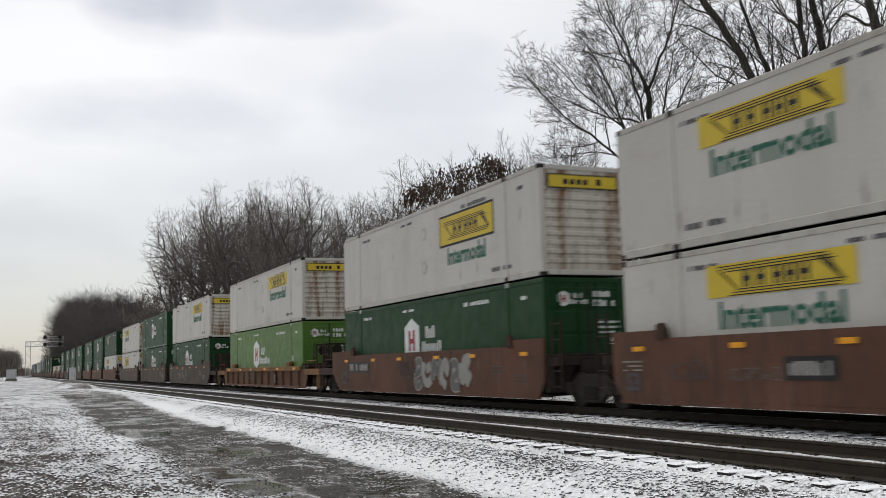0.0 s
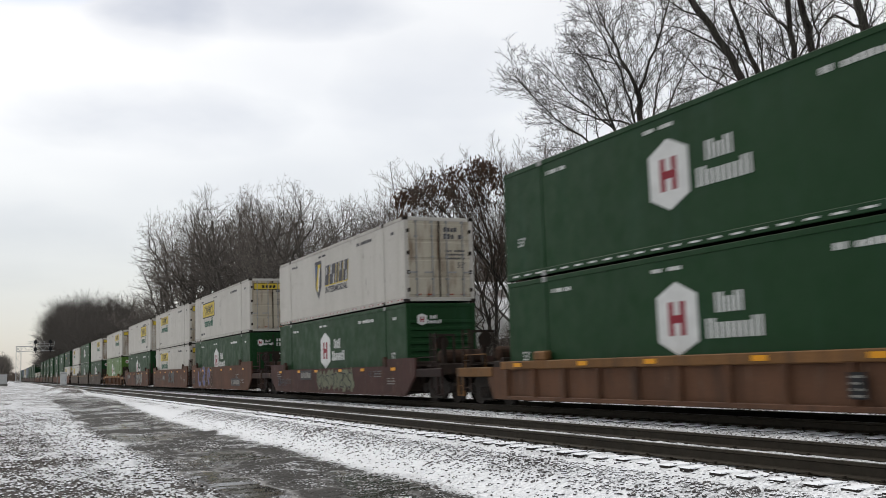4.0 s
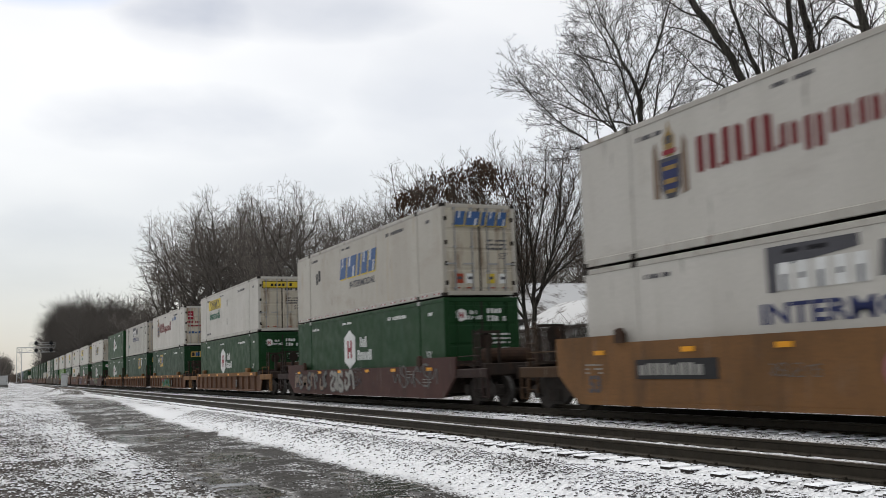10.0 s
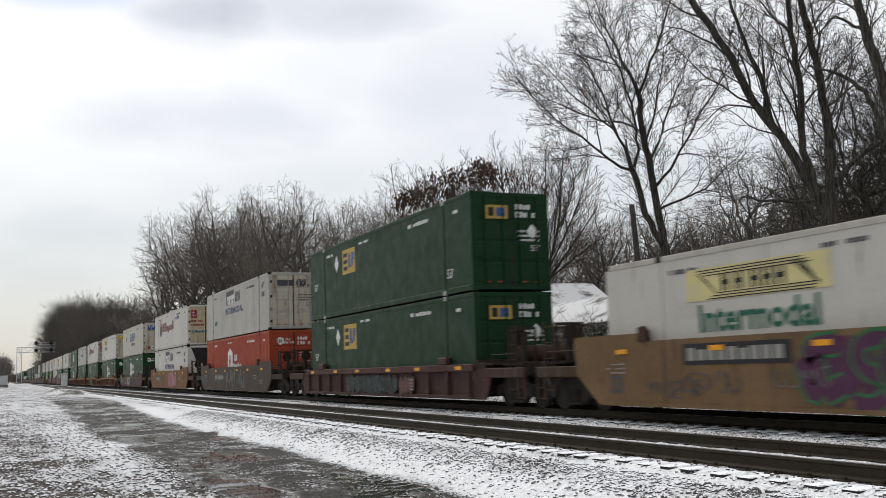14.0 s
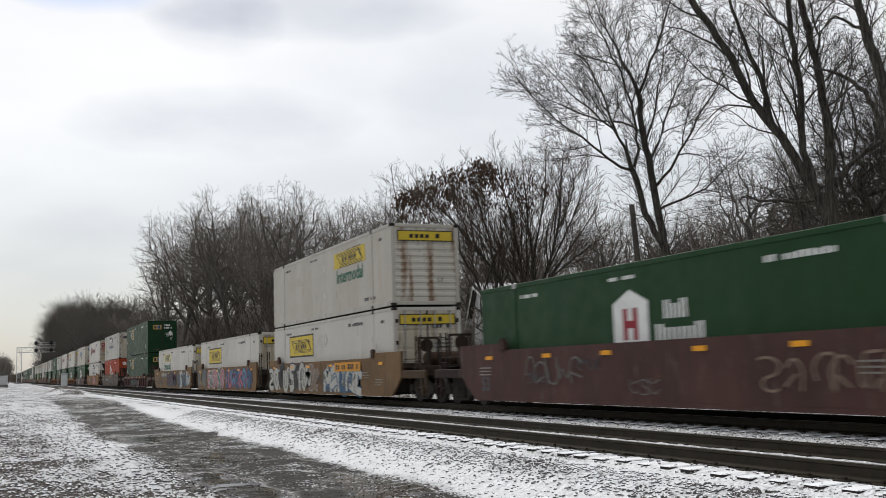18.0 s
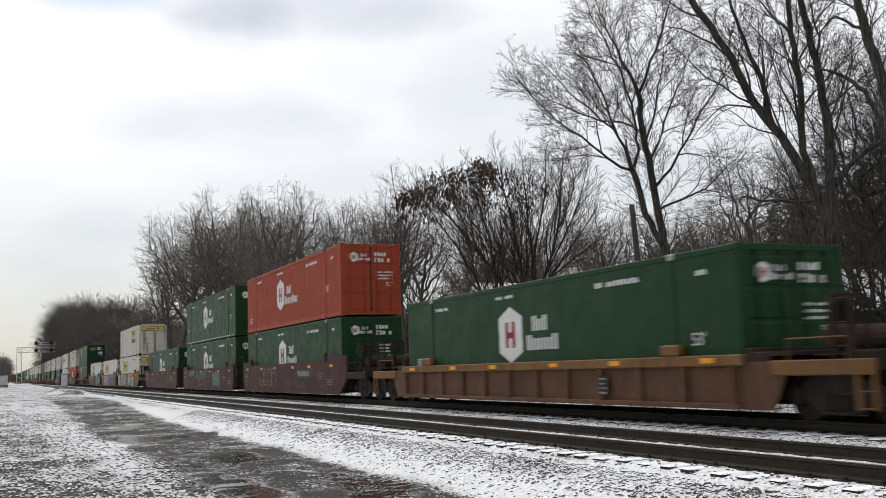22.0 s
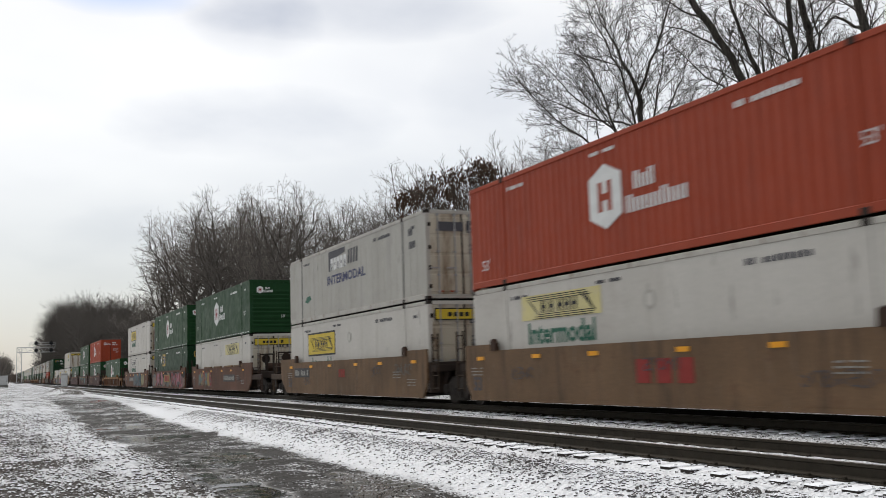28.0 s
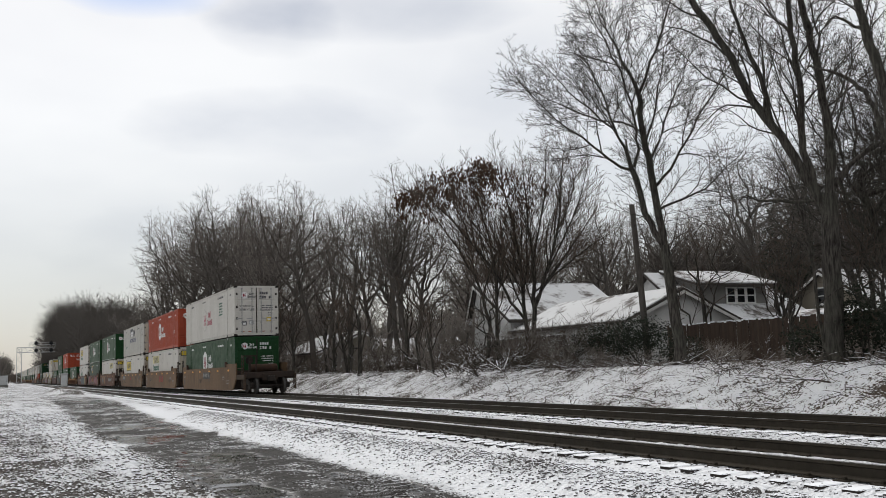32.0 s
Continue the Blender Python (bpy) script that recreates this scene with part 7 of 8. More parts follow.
def well_car(style, front, rear, colour, dark, at):
    """One well of a stack train, origin on the rails under its middle. Ends: coupled ("C") or joined over a shared truck ("A")."""
    ribbed, low = style == "ribbed", style == "low"
    word = {"tan": "tan-brown", "rust": "rust-brown", "maroon": "faded maroon", "grey": "weathered grey", "dusty": "dusty brown"}[dark]
    ob = thing("well_car", f"{word} {'ribbed' if ribbed else 'smooth-sided'} steel well car rolling on the far track", "railcar", "well cars of the train", at=at)
    made = []

    def end_line(kind, top):
        """The upright end of a side wall, from its foot to its head."""
        if ribbed:
            return [(8.1, 0.20), (8.28, 0.45), (8.3, top)] if kind == "A" else [(8.85, 0.20), (9.0, 0.42), (9.18, 0.75), (9.22, top)]
        return [(7.95, 0.20), (8.25, 0.62), (8.3, 0.8), (8.3, top)] if kind == "A" else [(8.25, 0.20), (8.75, 0.55), (9.15, 0.85), (9.2, top)]

    def outline(step, dip):
        fore, aft = end_line(front, step), [(-y, z) for y, z in end_line(rear, step)][::-1]
        return fore + [(6.5, step), (6.35, step - dip), (-6.35, step - dip), (-6.5, step)] + aft

    def wall():
        g = Geo()
        if ribbed:
            g.prism(end_line(front, 1.05) + [(-y, z) for y, z in end_line(rear, 1.05)][::-1], "x", 0.0, 0.05)
        else:
            g.prism(outline(*((1.42, 0.24) if low else (1.70, 0.17))), "x", -0.02, 0.05)
            g.prism([(-8.02, 0.19), (8.02, 0.19), (8.02, 0.27), (-8.02, 0.27)], "x", -0.04, 0.05)
        return g.mesh("side_wall", CAR)

    def chord():
        return Geo().cbox(-0.09, 0.09, -8.25, 8.25, 0.98, 1.19, 0.02).mesh("top_chord", CAR)

    def sill():
        return Geo().cbox(-0.09, 0.09, -8.1, 8.1, 0.20, 0.30, 0.015).mesh("bottom_sill", CAR)

    def rib():
        return Geo().prism([(-0.07, 0.0), (0.07, 0.0), (0.05, -0.10), (-0.05, -0.10)], "z", 0.29, 0.985).mesh("rib", CAR)

    def block():
        return Geo().cbox(-0.1, 0.1, -0.3, 0.3, 1.185, 1.42, 0.04).mesh("guide_block", CAR)
    for s in (-1, 1):
        x = s * (1.41 if ribbed else 1.46)
        turn = Matrix.Translation((x, 0, 0)) @ (pose(0, 0, 0) if s < 0 else Matrix.Diagonal((-1, 1, 1, 1)))
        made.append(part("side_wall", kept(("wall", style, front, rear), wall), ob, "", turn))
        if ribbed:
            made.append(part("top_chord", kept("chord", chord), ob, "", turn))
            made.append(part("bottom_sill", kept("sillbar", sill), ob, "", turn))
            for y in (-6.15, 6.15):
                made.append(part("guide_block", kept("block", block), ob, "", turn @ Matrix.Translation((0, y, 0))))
            for k in range(12):
                y = -7.95 + k * 1.4455
                made.append(part("rib", kept("rib", rib), ob, "", Matrix.Translation((x, y, 0)) @ (pose(0, 0, 0, 0, 0, -90 if s < 0 else 90))))
        else:
            for y in (-6.5, 6.5):
                def guide():
                    return Geo().prism([(-0.16, 1.52), (0.16, 1.52), (0.13, 1.80), (-0.02, 1.84), (-0.14, 1.72)], "x", -0.07, 0.05).mesh("guide_bracket", RUST)
                part("guide_bracket", kept("guide", guide), ob, "rusty container guide", turn @ Matrix.Translation((0, y, -0.34 if low else 0)))
        for k, y in enumerate((-7.3, -4.2, -1.6, 1.6, 4.2, 7.3)):
            if s < 0:
                part("reflector", flat("amber", [(AMBER, 0, rect(-0.2, 0.2, -0.05, 0.05))]), ob, "amber reflector strip", Matrix(((0, 0, -1, -1.503), (-1, 0, 0, y), (0, 1, 0, 1.09 if ribbed else 1.08 if low else 1.33), (0, 0, 0, 1))))

    def floor():
        g = Geo()
        for y in np.linspace(-7.6, 7.6, 9):
            g.box(-1.4, 1.4, y - 0.15, y + 0.15, 0.24, 0.34)
        for x in (-1.25, 0, 1.25):
            g.box(x - 0.1, x + 0.1, -8.2, 8.2, 0.23, 0.30)
        return g.mesh("well_floor", GRIME)
    part("well_floor", kept("wellfloor", floor), ob, "grimy cross-members")

    def bulkhead():
        g = Geo().cbox(-1.40, 1.40, 8.25, 8.42, 0.35, 1.30, 0.02).cbox(-1.40, 1.40, 8.42, 8.85, 1.0, 1.22, 0.02)
        for x in (-0.9, 0.9):
            g.prism([(8.42, 0.5), (8.42, 1.0), (8.8, 1.0)], "x", x - 0.04, x + 0.04)
        return g.mesh("end_bulkhead", SHADED_GRIME)

    def joint():
        g = Geo().prism([(-0.75, 8.8), (0.75, 8.8), (0.42, 9.75), (-0.42, 9.75)], "z", 0.78, 1.15)
        g.disc((0, 9.72, 0.97), "z", 0.40, 0.5, 14)
        return g.mesh("articulation", SHADED_GRIME)

    def platform():
        g = Geo().cbox(-0.42, 0.42, 8.7, 11.0, 0.72, 1.12, 0.03).cbox(-1.38, 1.38, 10.55, 10.95, 0.86, 1.20, 0.03)
        g.prism([(-1.38, 8.8), (1.38, 8.8), (1.38, 9.2), (0.5, 9.7), (-0.5, 9.7), (-1.38, 9.2)], "z", 1.14, 1.20)
        g.box(-1.36, -0.55, 9.9, 10.6, 1.12, 1.16).box(0.55, 1.36, 9.9, 10.6, 1.12, 1.16)
        return g.mesh("end_platform", SHADED_GRIME)

    def side_sill():
        g = Geo().cbox(-0.05, 0.05, 8.9, 11.15, 0.80, 1.06, 0.02)
        g.box(-0.03, 0.03, 10.75, 10.81, 0.25, 0.82).box(-0.03, 0.03, 11.08, 11.14, 0.25, 0.82)
        for z in (0.28, 0.55):
            g.tube([(0, 10.78, z), (0, 11.1, z)], 0.014, 5)
        g.tube([(0, 9.3, 1.06), (0, 9.3, 1.42), (0, 10.6, 1.42), (0, 10.6, 1.06)], 0.017, 5)
        return g.mesh("side_sill", CAR)

    def coupler():
        g = Geo().cbox(-0.12, 0.12, 10.9, 11.35, 0.72, 0.95, 0.02).cbox(-0.2, 0.14, 11.3, 11.58, 0.68, 0.98, 0.04)
        g.tube([(0.3, 11.0, 0.8), (0.33, 11.25, 0.5), (0.2, 11.5, 0.42)], 0.03, 6)
        return g.mesh("coupler", GRIME)

    def tank():
        return Geo().tube([(-0.85, 9.7, 1.42), (-0.78, 9.7, 1.42), (0.68, 9.7, 1.42), (0.75, 9.7, 1.42)], [0.14, 0.22, 0.22, 0.14], 14, 0, True).mesh("air_tank", RUST)

    def ladder():
        g = Geo()
        for y in (0.0, 0.42):
            g.box(-0.02, 0.02, y - 0.025, y + 0.025, 0.42, 2.15)
        for k in range(5):
            g.tube([(0, 0, 0.5 + k * 0.38), (0, 0.42, 0.5 + k * 0.38)], 0.014, 6)
        return g.mesh("ladder", CAR)

    def brake():
        g = Geo().box(-0.06, 0.06, -0.07, 0.07, 1.2, 2.0).disc((0, -0.12, 1.85), "y", 0.22, 0.04, 16)
        for x in (-0.35, 0.35):
            g.box(x - 0.03, x + 0.03, -0.03, 0.03, 1.15, 2.1)
        g.box(-0.38, 0.38, -0.03, 0.03, 2.05, 2.12)
        return g.mesh("hand_brake", SHADED_GRIME)
    for s, kind in ((1, front), (-1, rear)):
        turn = pose(0, 0, 0) if s > 0 else Matrix.Diagonal((1, -1, 1, 1))
        made.append(part("end_bulkhead", kept("bulkhead", bulkhead), ob, "", turn))
        if kind == "C":
            made.append(part("end_platform", kept("platform", platform), ob, "", turn))
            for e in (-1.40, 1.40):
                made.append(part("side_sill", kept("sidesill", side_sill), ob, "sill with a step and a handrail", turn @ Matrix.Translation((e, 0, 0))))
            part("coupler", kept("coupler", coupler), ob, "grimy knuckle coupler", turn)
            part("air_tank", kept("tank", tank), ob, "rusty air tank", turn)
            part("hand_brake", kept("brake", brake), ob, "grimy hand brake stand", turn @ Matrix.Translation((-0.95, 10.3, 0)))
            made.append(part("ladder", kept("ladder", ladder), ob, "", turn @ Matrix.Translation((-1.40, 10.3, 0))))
            truck(ob, s * 10.0)
        else:
            made.append(part("articulation", kept("joint", joint), ob, "", turn))
            made.append(part("ladder", kept("ladder", ladder), ob, "", turn @ Matrix.Translation((-1.40, 8.62, 0))))
            if s < 0:
                truck(ob, -9.75)
    for o in made:
        kind = o.name.split(".")[0]
        # Ladders and unribbed cars' sills: tint cut for grime and car-end shadow.
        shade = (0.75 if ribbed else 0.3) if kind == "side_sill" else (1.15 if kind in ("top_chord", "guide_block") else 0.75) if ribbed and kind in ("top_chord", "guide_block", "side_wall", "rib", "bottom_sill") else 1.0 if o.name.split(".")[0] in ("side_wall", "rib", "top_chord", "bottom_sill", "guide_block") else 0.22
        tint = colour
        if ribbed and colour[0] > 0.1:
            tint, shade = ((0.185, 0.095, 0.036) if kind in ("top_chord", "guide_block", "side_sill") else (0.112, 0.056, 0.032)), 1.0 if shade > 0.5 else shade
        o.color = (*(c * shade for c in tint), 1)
    return ob


def car_note(ob, u, z, w, h, shapes, label, out=1.486):
    """Stencils and paint on the car's flank that faces the road."""
    made = part("marking" if "spray" not in label else "graffiti", flat((label, ob.name, u, z, w), shapes, 0.003), ob, label, Matrix(((0, 0, -1, -out), (-1, 0, 0, 8.85 - u), (0, 1, 0, z), (0, 0, 0, 1))))
    return tagged(made, kind="stuff")


def stroke(pts, wide):
    """An outline of even width along a line of points, its ends rounded off."""
    left, right, n = [], [], len(pts)
    for i, p in enumerate(pts):
        a, b = pts[max(i - 1, 0)], pts[min(i + 1, n - 1)]
        dx, dy = b[0] - a[0], b[1] - a[1]
        l = math.hypot(dx, dy) or 1.0
        w = wide / 2 * (0.55 if i in (0, n - 1) else 1.0)
        left.append((p[0] - dy / l * w, p[1] + dx / l * w))
        right.append((p[0] + dy / l * w, p[1] - dx / l * w))
    return left + right[::-1]


def blob(rng, x, z, rx, rz):
    k = [rng.uniform(0.75, 1.15) for _ in range(12)]
    return [(x + rx * k[i] * math.cos(i * math.tau / 12), max(-0.56, min(0.56, z + rz * k[i] * math.sin(i * math.tau / 12)))) for i in range(12)]


FORMS = [[[(0, 1), (0.02, 0.3), (0.2, 0), (0.6, 0), (0.85, 0.35), (0.7, 0.75)]],
         [[(0.8, 0.85), (0.5, 1), (0.1, 0.9), (0.08, 0.6), (0.7, 0.45), (0.75, 0.12), (0.4, 0), (0, 0.1)]],
         [[(0.5, 1), (0.06, 0.75), (0.04, 0.25), (0.4, 0), (0.78, 0.25), (0.5, 0.55)]],
         [[(0, 0), (0.12, 1), (0.4, 0.3), (0.75, 0.95), (0.95, 0.2)]],
         [[(0, 0.2), (0.3, 1), (0.5, 0.5), (0.2, 0.1), (0.9, 0)], [(0.55, 0.9), (0.95, 0.6)]],
         [[(0.1, 0), (0, 0.6), (0.5, 1), (0.9, 0.7)], [(0.3, 0.4), (0.9, 0.1)]]]


def rounded(pts):
    """A line with its corners cut twice."""
    for _ in range(2):
        out = [pts[0]]
        for (ax, ay), (bx, by) in zip(pts, pts[1:]):
            out += [(ax * 0.75 + bx * 0.25, ay * 0.75 + by * 0.25), (ax * 0.25 + bx * 0.75, ay * 0.25 + by * 0.75)]
        pts = out + [pts[-1]]
    return pts


def spray(seed, w, h, fill, rim, style="fat"):
    """Sprayed tags: fat or thin crowded strokes in chance order, nothing that could be read. style: fat, thin, loop or cloud."""
    rng, s, lay = random.Random(seed), [], 2.0
    if style != "thin" and len(fill) > 2 or style == "cloud":
        y, k = -w / 2 + 0.2 * h, 0
        while y < w / 2 - 0.15 * h:
            s.append((rng.choice(fill), 0.12 * (k % 9), blob(rng, y, rng.uniform(-0.25, 0.25) * h, h * rng.uniform(0.05, 0.15), h * rng.uniform(0.14, 0.36))))
            y += h * rng.uniform(0.02, 0.06)
            k += 1
    if style == "cloud":
        return s
    n = max(2, round(w / (h * 0.72)))
    wide, last = w / n, -1
    for k in range(n):
        form = rng.choice([i for i in range(len(FORMS)) if i != last])
        last, tall, low, lean = form, h * rng.uniform(0.72, 0.86), -h / 2 + h * rng.uniform(0.06, 0.14), rng.uniform(-0.12, 0.12)
        x = -w / 2 + wide * (k + 0.1)
        mx, my, swell = rng.random() < 0.5, rng.random() < 0.5, rng.uniform(0.95, 1.3)
        lines = []
        for line in FORMS[form]:
            shape = [((1 - px if mx else px) + rng.gauss(0, 0.05), min(1, max(0, (1 - py if my else py) + rng.gauss(0, 0.05)))) for px, py in line]
            lines.append(rounded([(x + wide * swell * px + lean * py * tall, low + tall * py) for px, py in shape]))
        colour = fill[k % len(fill)]
        if style == "loop":
            c = x + wide * 0.5
            for j in range(2):
                ring = [(c + wide * (0.62 - 0.25 * j) * math.cos(a * math.tau / 18 + form) * rng.uniform(0.95, 1.05), tall * (0.5 - 0.22 * j) * math.sin(a * math.tau / 18 + form) * rng.uniform(0.95, 1.05)) for a in range(17 - 3 * j)]
                s.append((rim, lay + 0.1 * j, stroke(ring, h * 0.055)))
            lay += 0.2
            continue
        if style == "thin":
            for line in lines:
                s.append((rim, lay, stroke(line, h * 0.06)))
                lay += 0.2
            continue
        thick = h * (rng.uniform(0.15, 0.25) if style == "fat" else 0.14)
        for j, line in enumerate(lines):
            s.append((rim, lay + 0.05 * j, stroke(line, thick + 0.09 * h)))
        for j, line in enumerate(lines):
            s.append((colour, lay + 0.15 + 0.05 * j, stroke(line, thick)))
        lay += 0.3
    return s


# ---- the train's consist ----
TAN, RUSTY, MAROON, ASH, ORANGE = (0.165, 0.102, 0.050), (0.105, 0.050, 0.032), (0.066, 0.032, 0.029), (0.072, 0.056, 0.044), (0.180, 0.092, 0.036)
TONES = {"tan": TAN, "rust": RUSTY, "maroon": MAROON, "grey": ASH, "orange": ORANGE, "dusty": (0.145, 0.092, 0.053)}
H, J, JW = ("green", "hex"), ("white", "sign_word"), ("white", "sign_framed_word")
# front of the boxes along the train, upper box, lower box (None: no box), rear wall ribbed, car style, tone, ends
UNITS = [
    (574.0, H, H, 0, "smooth", "maroon", "CC"), (551.0, H, H, 0, "smooth", "maroon", "CC"), (528.0, ("slate", "none"), H, 0, "smooth", "grey", "CC"), (505.0, None, ("slate", "none"), 0, "smooth", "grey", "CC"), (482.0, ("cream", "sign"), J, 0, "smooth", "grey", "CC"),
    (459.0, None, J, 0, "smooth", "grey", "CC"), (436.0, ("slate", "none"), ("slate", "none"), 0, "smooth", "maroon", "CA"), (416.6, ("slate", "none"), ("deep", "none"), 0, "smooth", "maroon", "AA"), (397.2, H, H, 0, "smooth", "maroon", "AC"), (374.0, H, H, 0, "smooth", "grey", "CA"),
    (354.6, H, H, 0, "smooth", "grey", "AA"), (335.2, ("deep", "square"), H, 0, "smooth", "grey", "AC"), (312.0, None, J, 0, "smooth", "rust", "CC"), (289.0, None, J, 0, "smooth", "rust", "CC"), (266.0, H, H, 0, "smooth", "rust", "CC"),
    (245.0, H, H, 0, "smooth", "grey", "CA"), (225.7, H, H, 0, "smooth", "grey", "AA"), (206.4, H, H, 0, "smooth", "grey", "AC"), (183.6, H, H, 0, "smooth", "rust", "CA"), (164.3, H, H, 0, "smooth", "rust", "AA"), (145.0, ("deep", "square"), J, 0, "smooth", "rust", "AC"),
    (121.9, J, ("white", "sign_framed"), 0, "smooth", "grey", "CA"), (102.6, H, H, 1, "smooth", "grey", "AA"), (83.3, ("white", "sign_far_word"), H, 2, "smooth", "grey", "AC"), (60.4, ("white", "sign_far_word"), ("lime", "hex_white"), 2, "ribbed", "rust", "CC"),
    (38.0, ("white", "sign_framed_word_far"), H, 2, "smooth", "rust", "CA"), (18.31, J, J, 0, "smooth", "rust", "AA"), (-0.2, JW, H, 0, "smooth", "rust", "AC"), (-22.67, ("white", "slant_shield"), H, 1, "low", "maroon", "CC"),
    (-46.06, H, H, 1, "ribbed", "orange", "CA"), (-64.93, ("grey", "slab"), ("deep", "square_far"), 0, "ribbed", "orange", "AA"), (-84.93, ("white", "script_clean"), ("deep", "square"), 0, "ribbed", "orange", "AC"),
    (-107.6, J, H, 0, "ribbed", "rust", "CC"), (-131.31, ("cream", "slant"), H, 0, "low", "maroon", "CC"), (-155.47, ("white", "script"), ("white", "slab_nose"), 0, "smooth", "orange", "CC"), (-179.04, ("grey", "slab"), ("red", "hex_white"), 0, "smooth", "grey", "CC"),
    (-202.62, ("deep", "square"), ("deep", "square"), 0, "ribbed", "maroon", "CC"), (-225.53, None, ("white", "sign_stale_word"), 0, "smooth", "tan", "CA"), (-244.7, None, ("white", "sign_framed"), 0, "smooth", "tan", "AA"), (-264.06, ("cream", "sign_far_word"), ("white", "sign_framed"), 2, "smooth", "tan", "AC"),
    (-287.08, None, H, 0, "smooth", "maroon", "CA"), (-306.67, H, H, 0, "smooth", "maroon", "AA"), (-325.91, ("red", "hex_white"), H, 0, "smooth", "maroon", "AC"), (-349.08, None, H, 0, "ribbed", "orange", "CC"),
    (-372.7, JW, ("white", "sign_outline_word"), 0, "smooth", "rust", "CA"), (-392.22, H, ("deep", "square"), 2, "smooth", "rust", "AA"), (-411.73, H, ("white", "sign_stale_far"), 2, "smooth", "rust", "AC"),
    (-436.08, ("grey", "slab"), ("white", "sign_framed_word"), 0, "smooth", "dusty", "CA"), (-455.55, ("red", "hex_white"), ("white", "sign_stale_word"), 0, "smooth", "dusty", "AA"), (-475.3, ("white", "hex_red"), H, 0, "smooth", "dusty", "AC"),
]
MOVERS = []
for q, upper, lower, ribs, style, tone, ends in UNITS:
    mid = q - HALF
    near = q < 130
    car = well_car(style, ends[0], ends[1], TONES[tone], "tan" if tone == "orange" else tone, Matrix.Translation((LANE, mid, 0)))
    MOVERS.append((car, mid, 0.0))
    for load, z, rib in ((lower, 0.345, ribs & 1), (upper, 3.275, ribs & 2)):
        if load:
            MOVERS.append((container(load[0], load[1], bool(rib), near, Matrix.Translation((LANE, mid, z))), mid, z))


MURK = plain("dark_grey_spray", (0.050, 0.050, 0.050), 0.75)
TEALY = plain("dusty_teal_spray", (0.10, 0.155, 0.15), 0.7)
SKYISH = plain("light_blue_spray", (0.10, 0.20, 0.30), 0.7)
STRAW = plain("straw_spray", (0.24, 0.22, 0.14), 0.75)
SLATY = plain("dark_teal_spray", (0.062, 0.085, 0.080), 0.75)
RUDDY = plain("dull_rose_spray", (0.12, 0.070, 0.060), 0.75)
LILAC = plain("lilac_spray", (0.13, 0.14, 0.27), 0.7)
OLIVE = plain("pale_olive_spray", (0.17, 0.18, 0.125), 0.75)
SILVER = plain("silver_spray", (0.40, 0.40, 0.37), 0.6)
STEELY = plain("steel_blue_spray", (0.05, 0.10, 0.17), 0.7)
PLUM = plain("plum_spray", (0.075, 0.028, 0.062), 0.7)
VERT = plain("green_spray", (0.032, 0.13, 0.052), 0.7)
ROSE = plain("rose_spray", (0.33, 0.15, 0.18), 0.7)
BRICKY = plain("brick_red_spray", (0.19, 0.036, 0.036), 0.7)
HAZARD = plain("orange_strip", (0.55, 0.25, 0.025), 0.6)
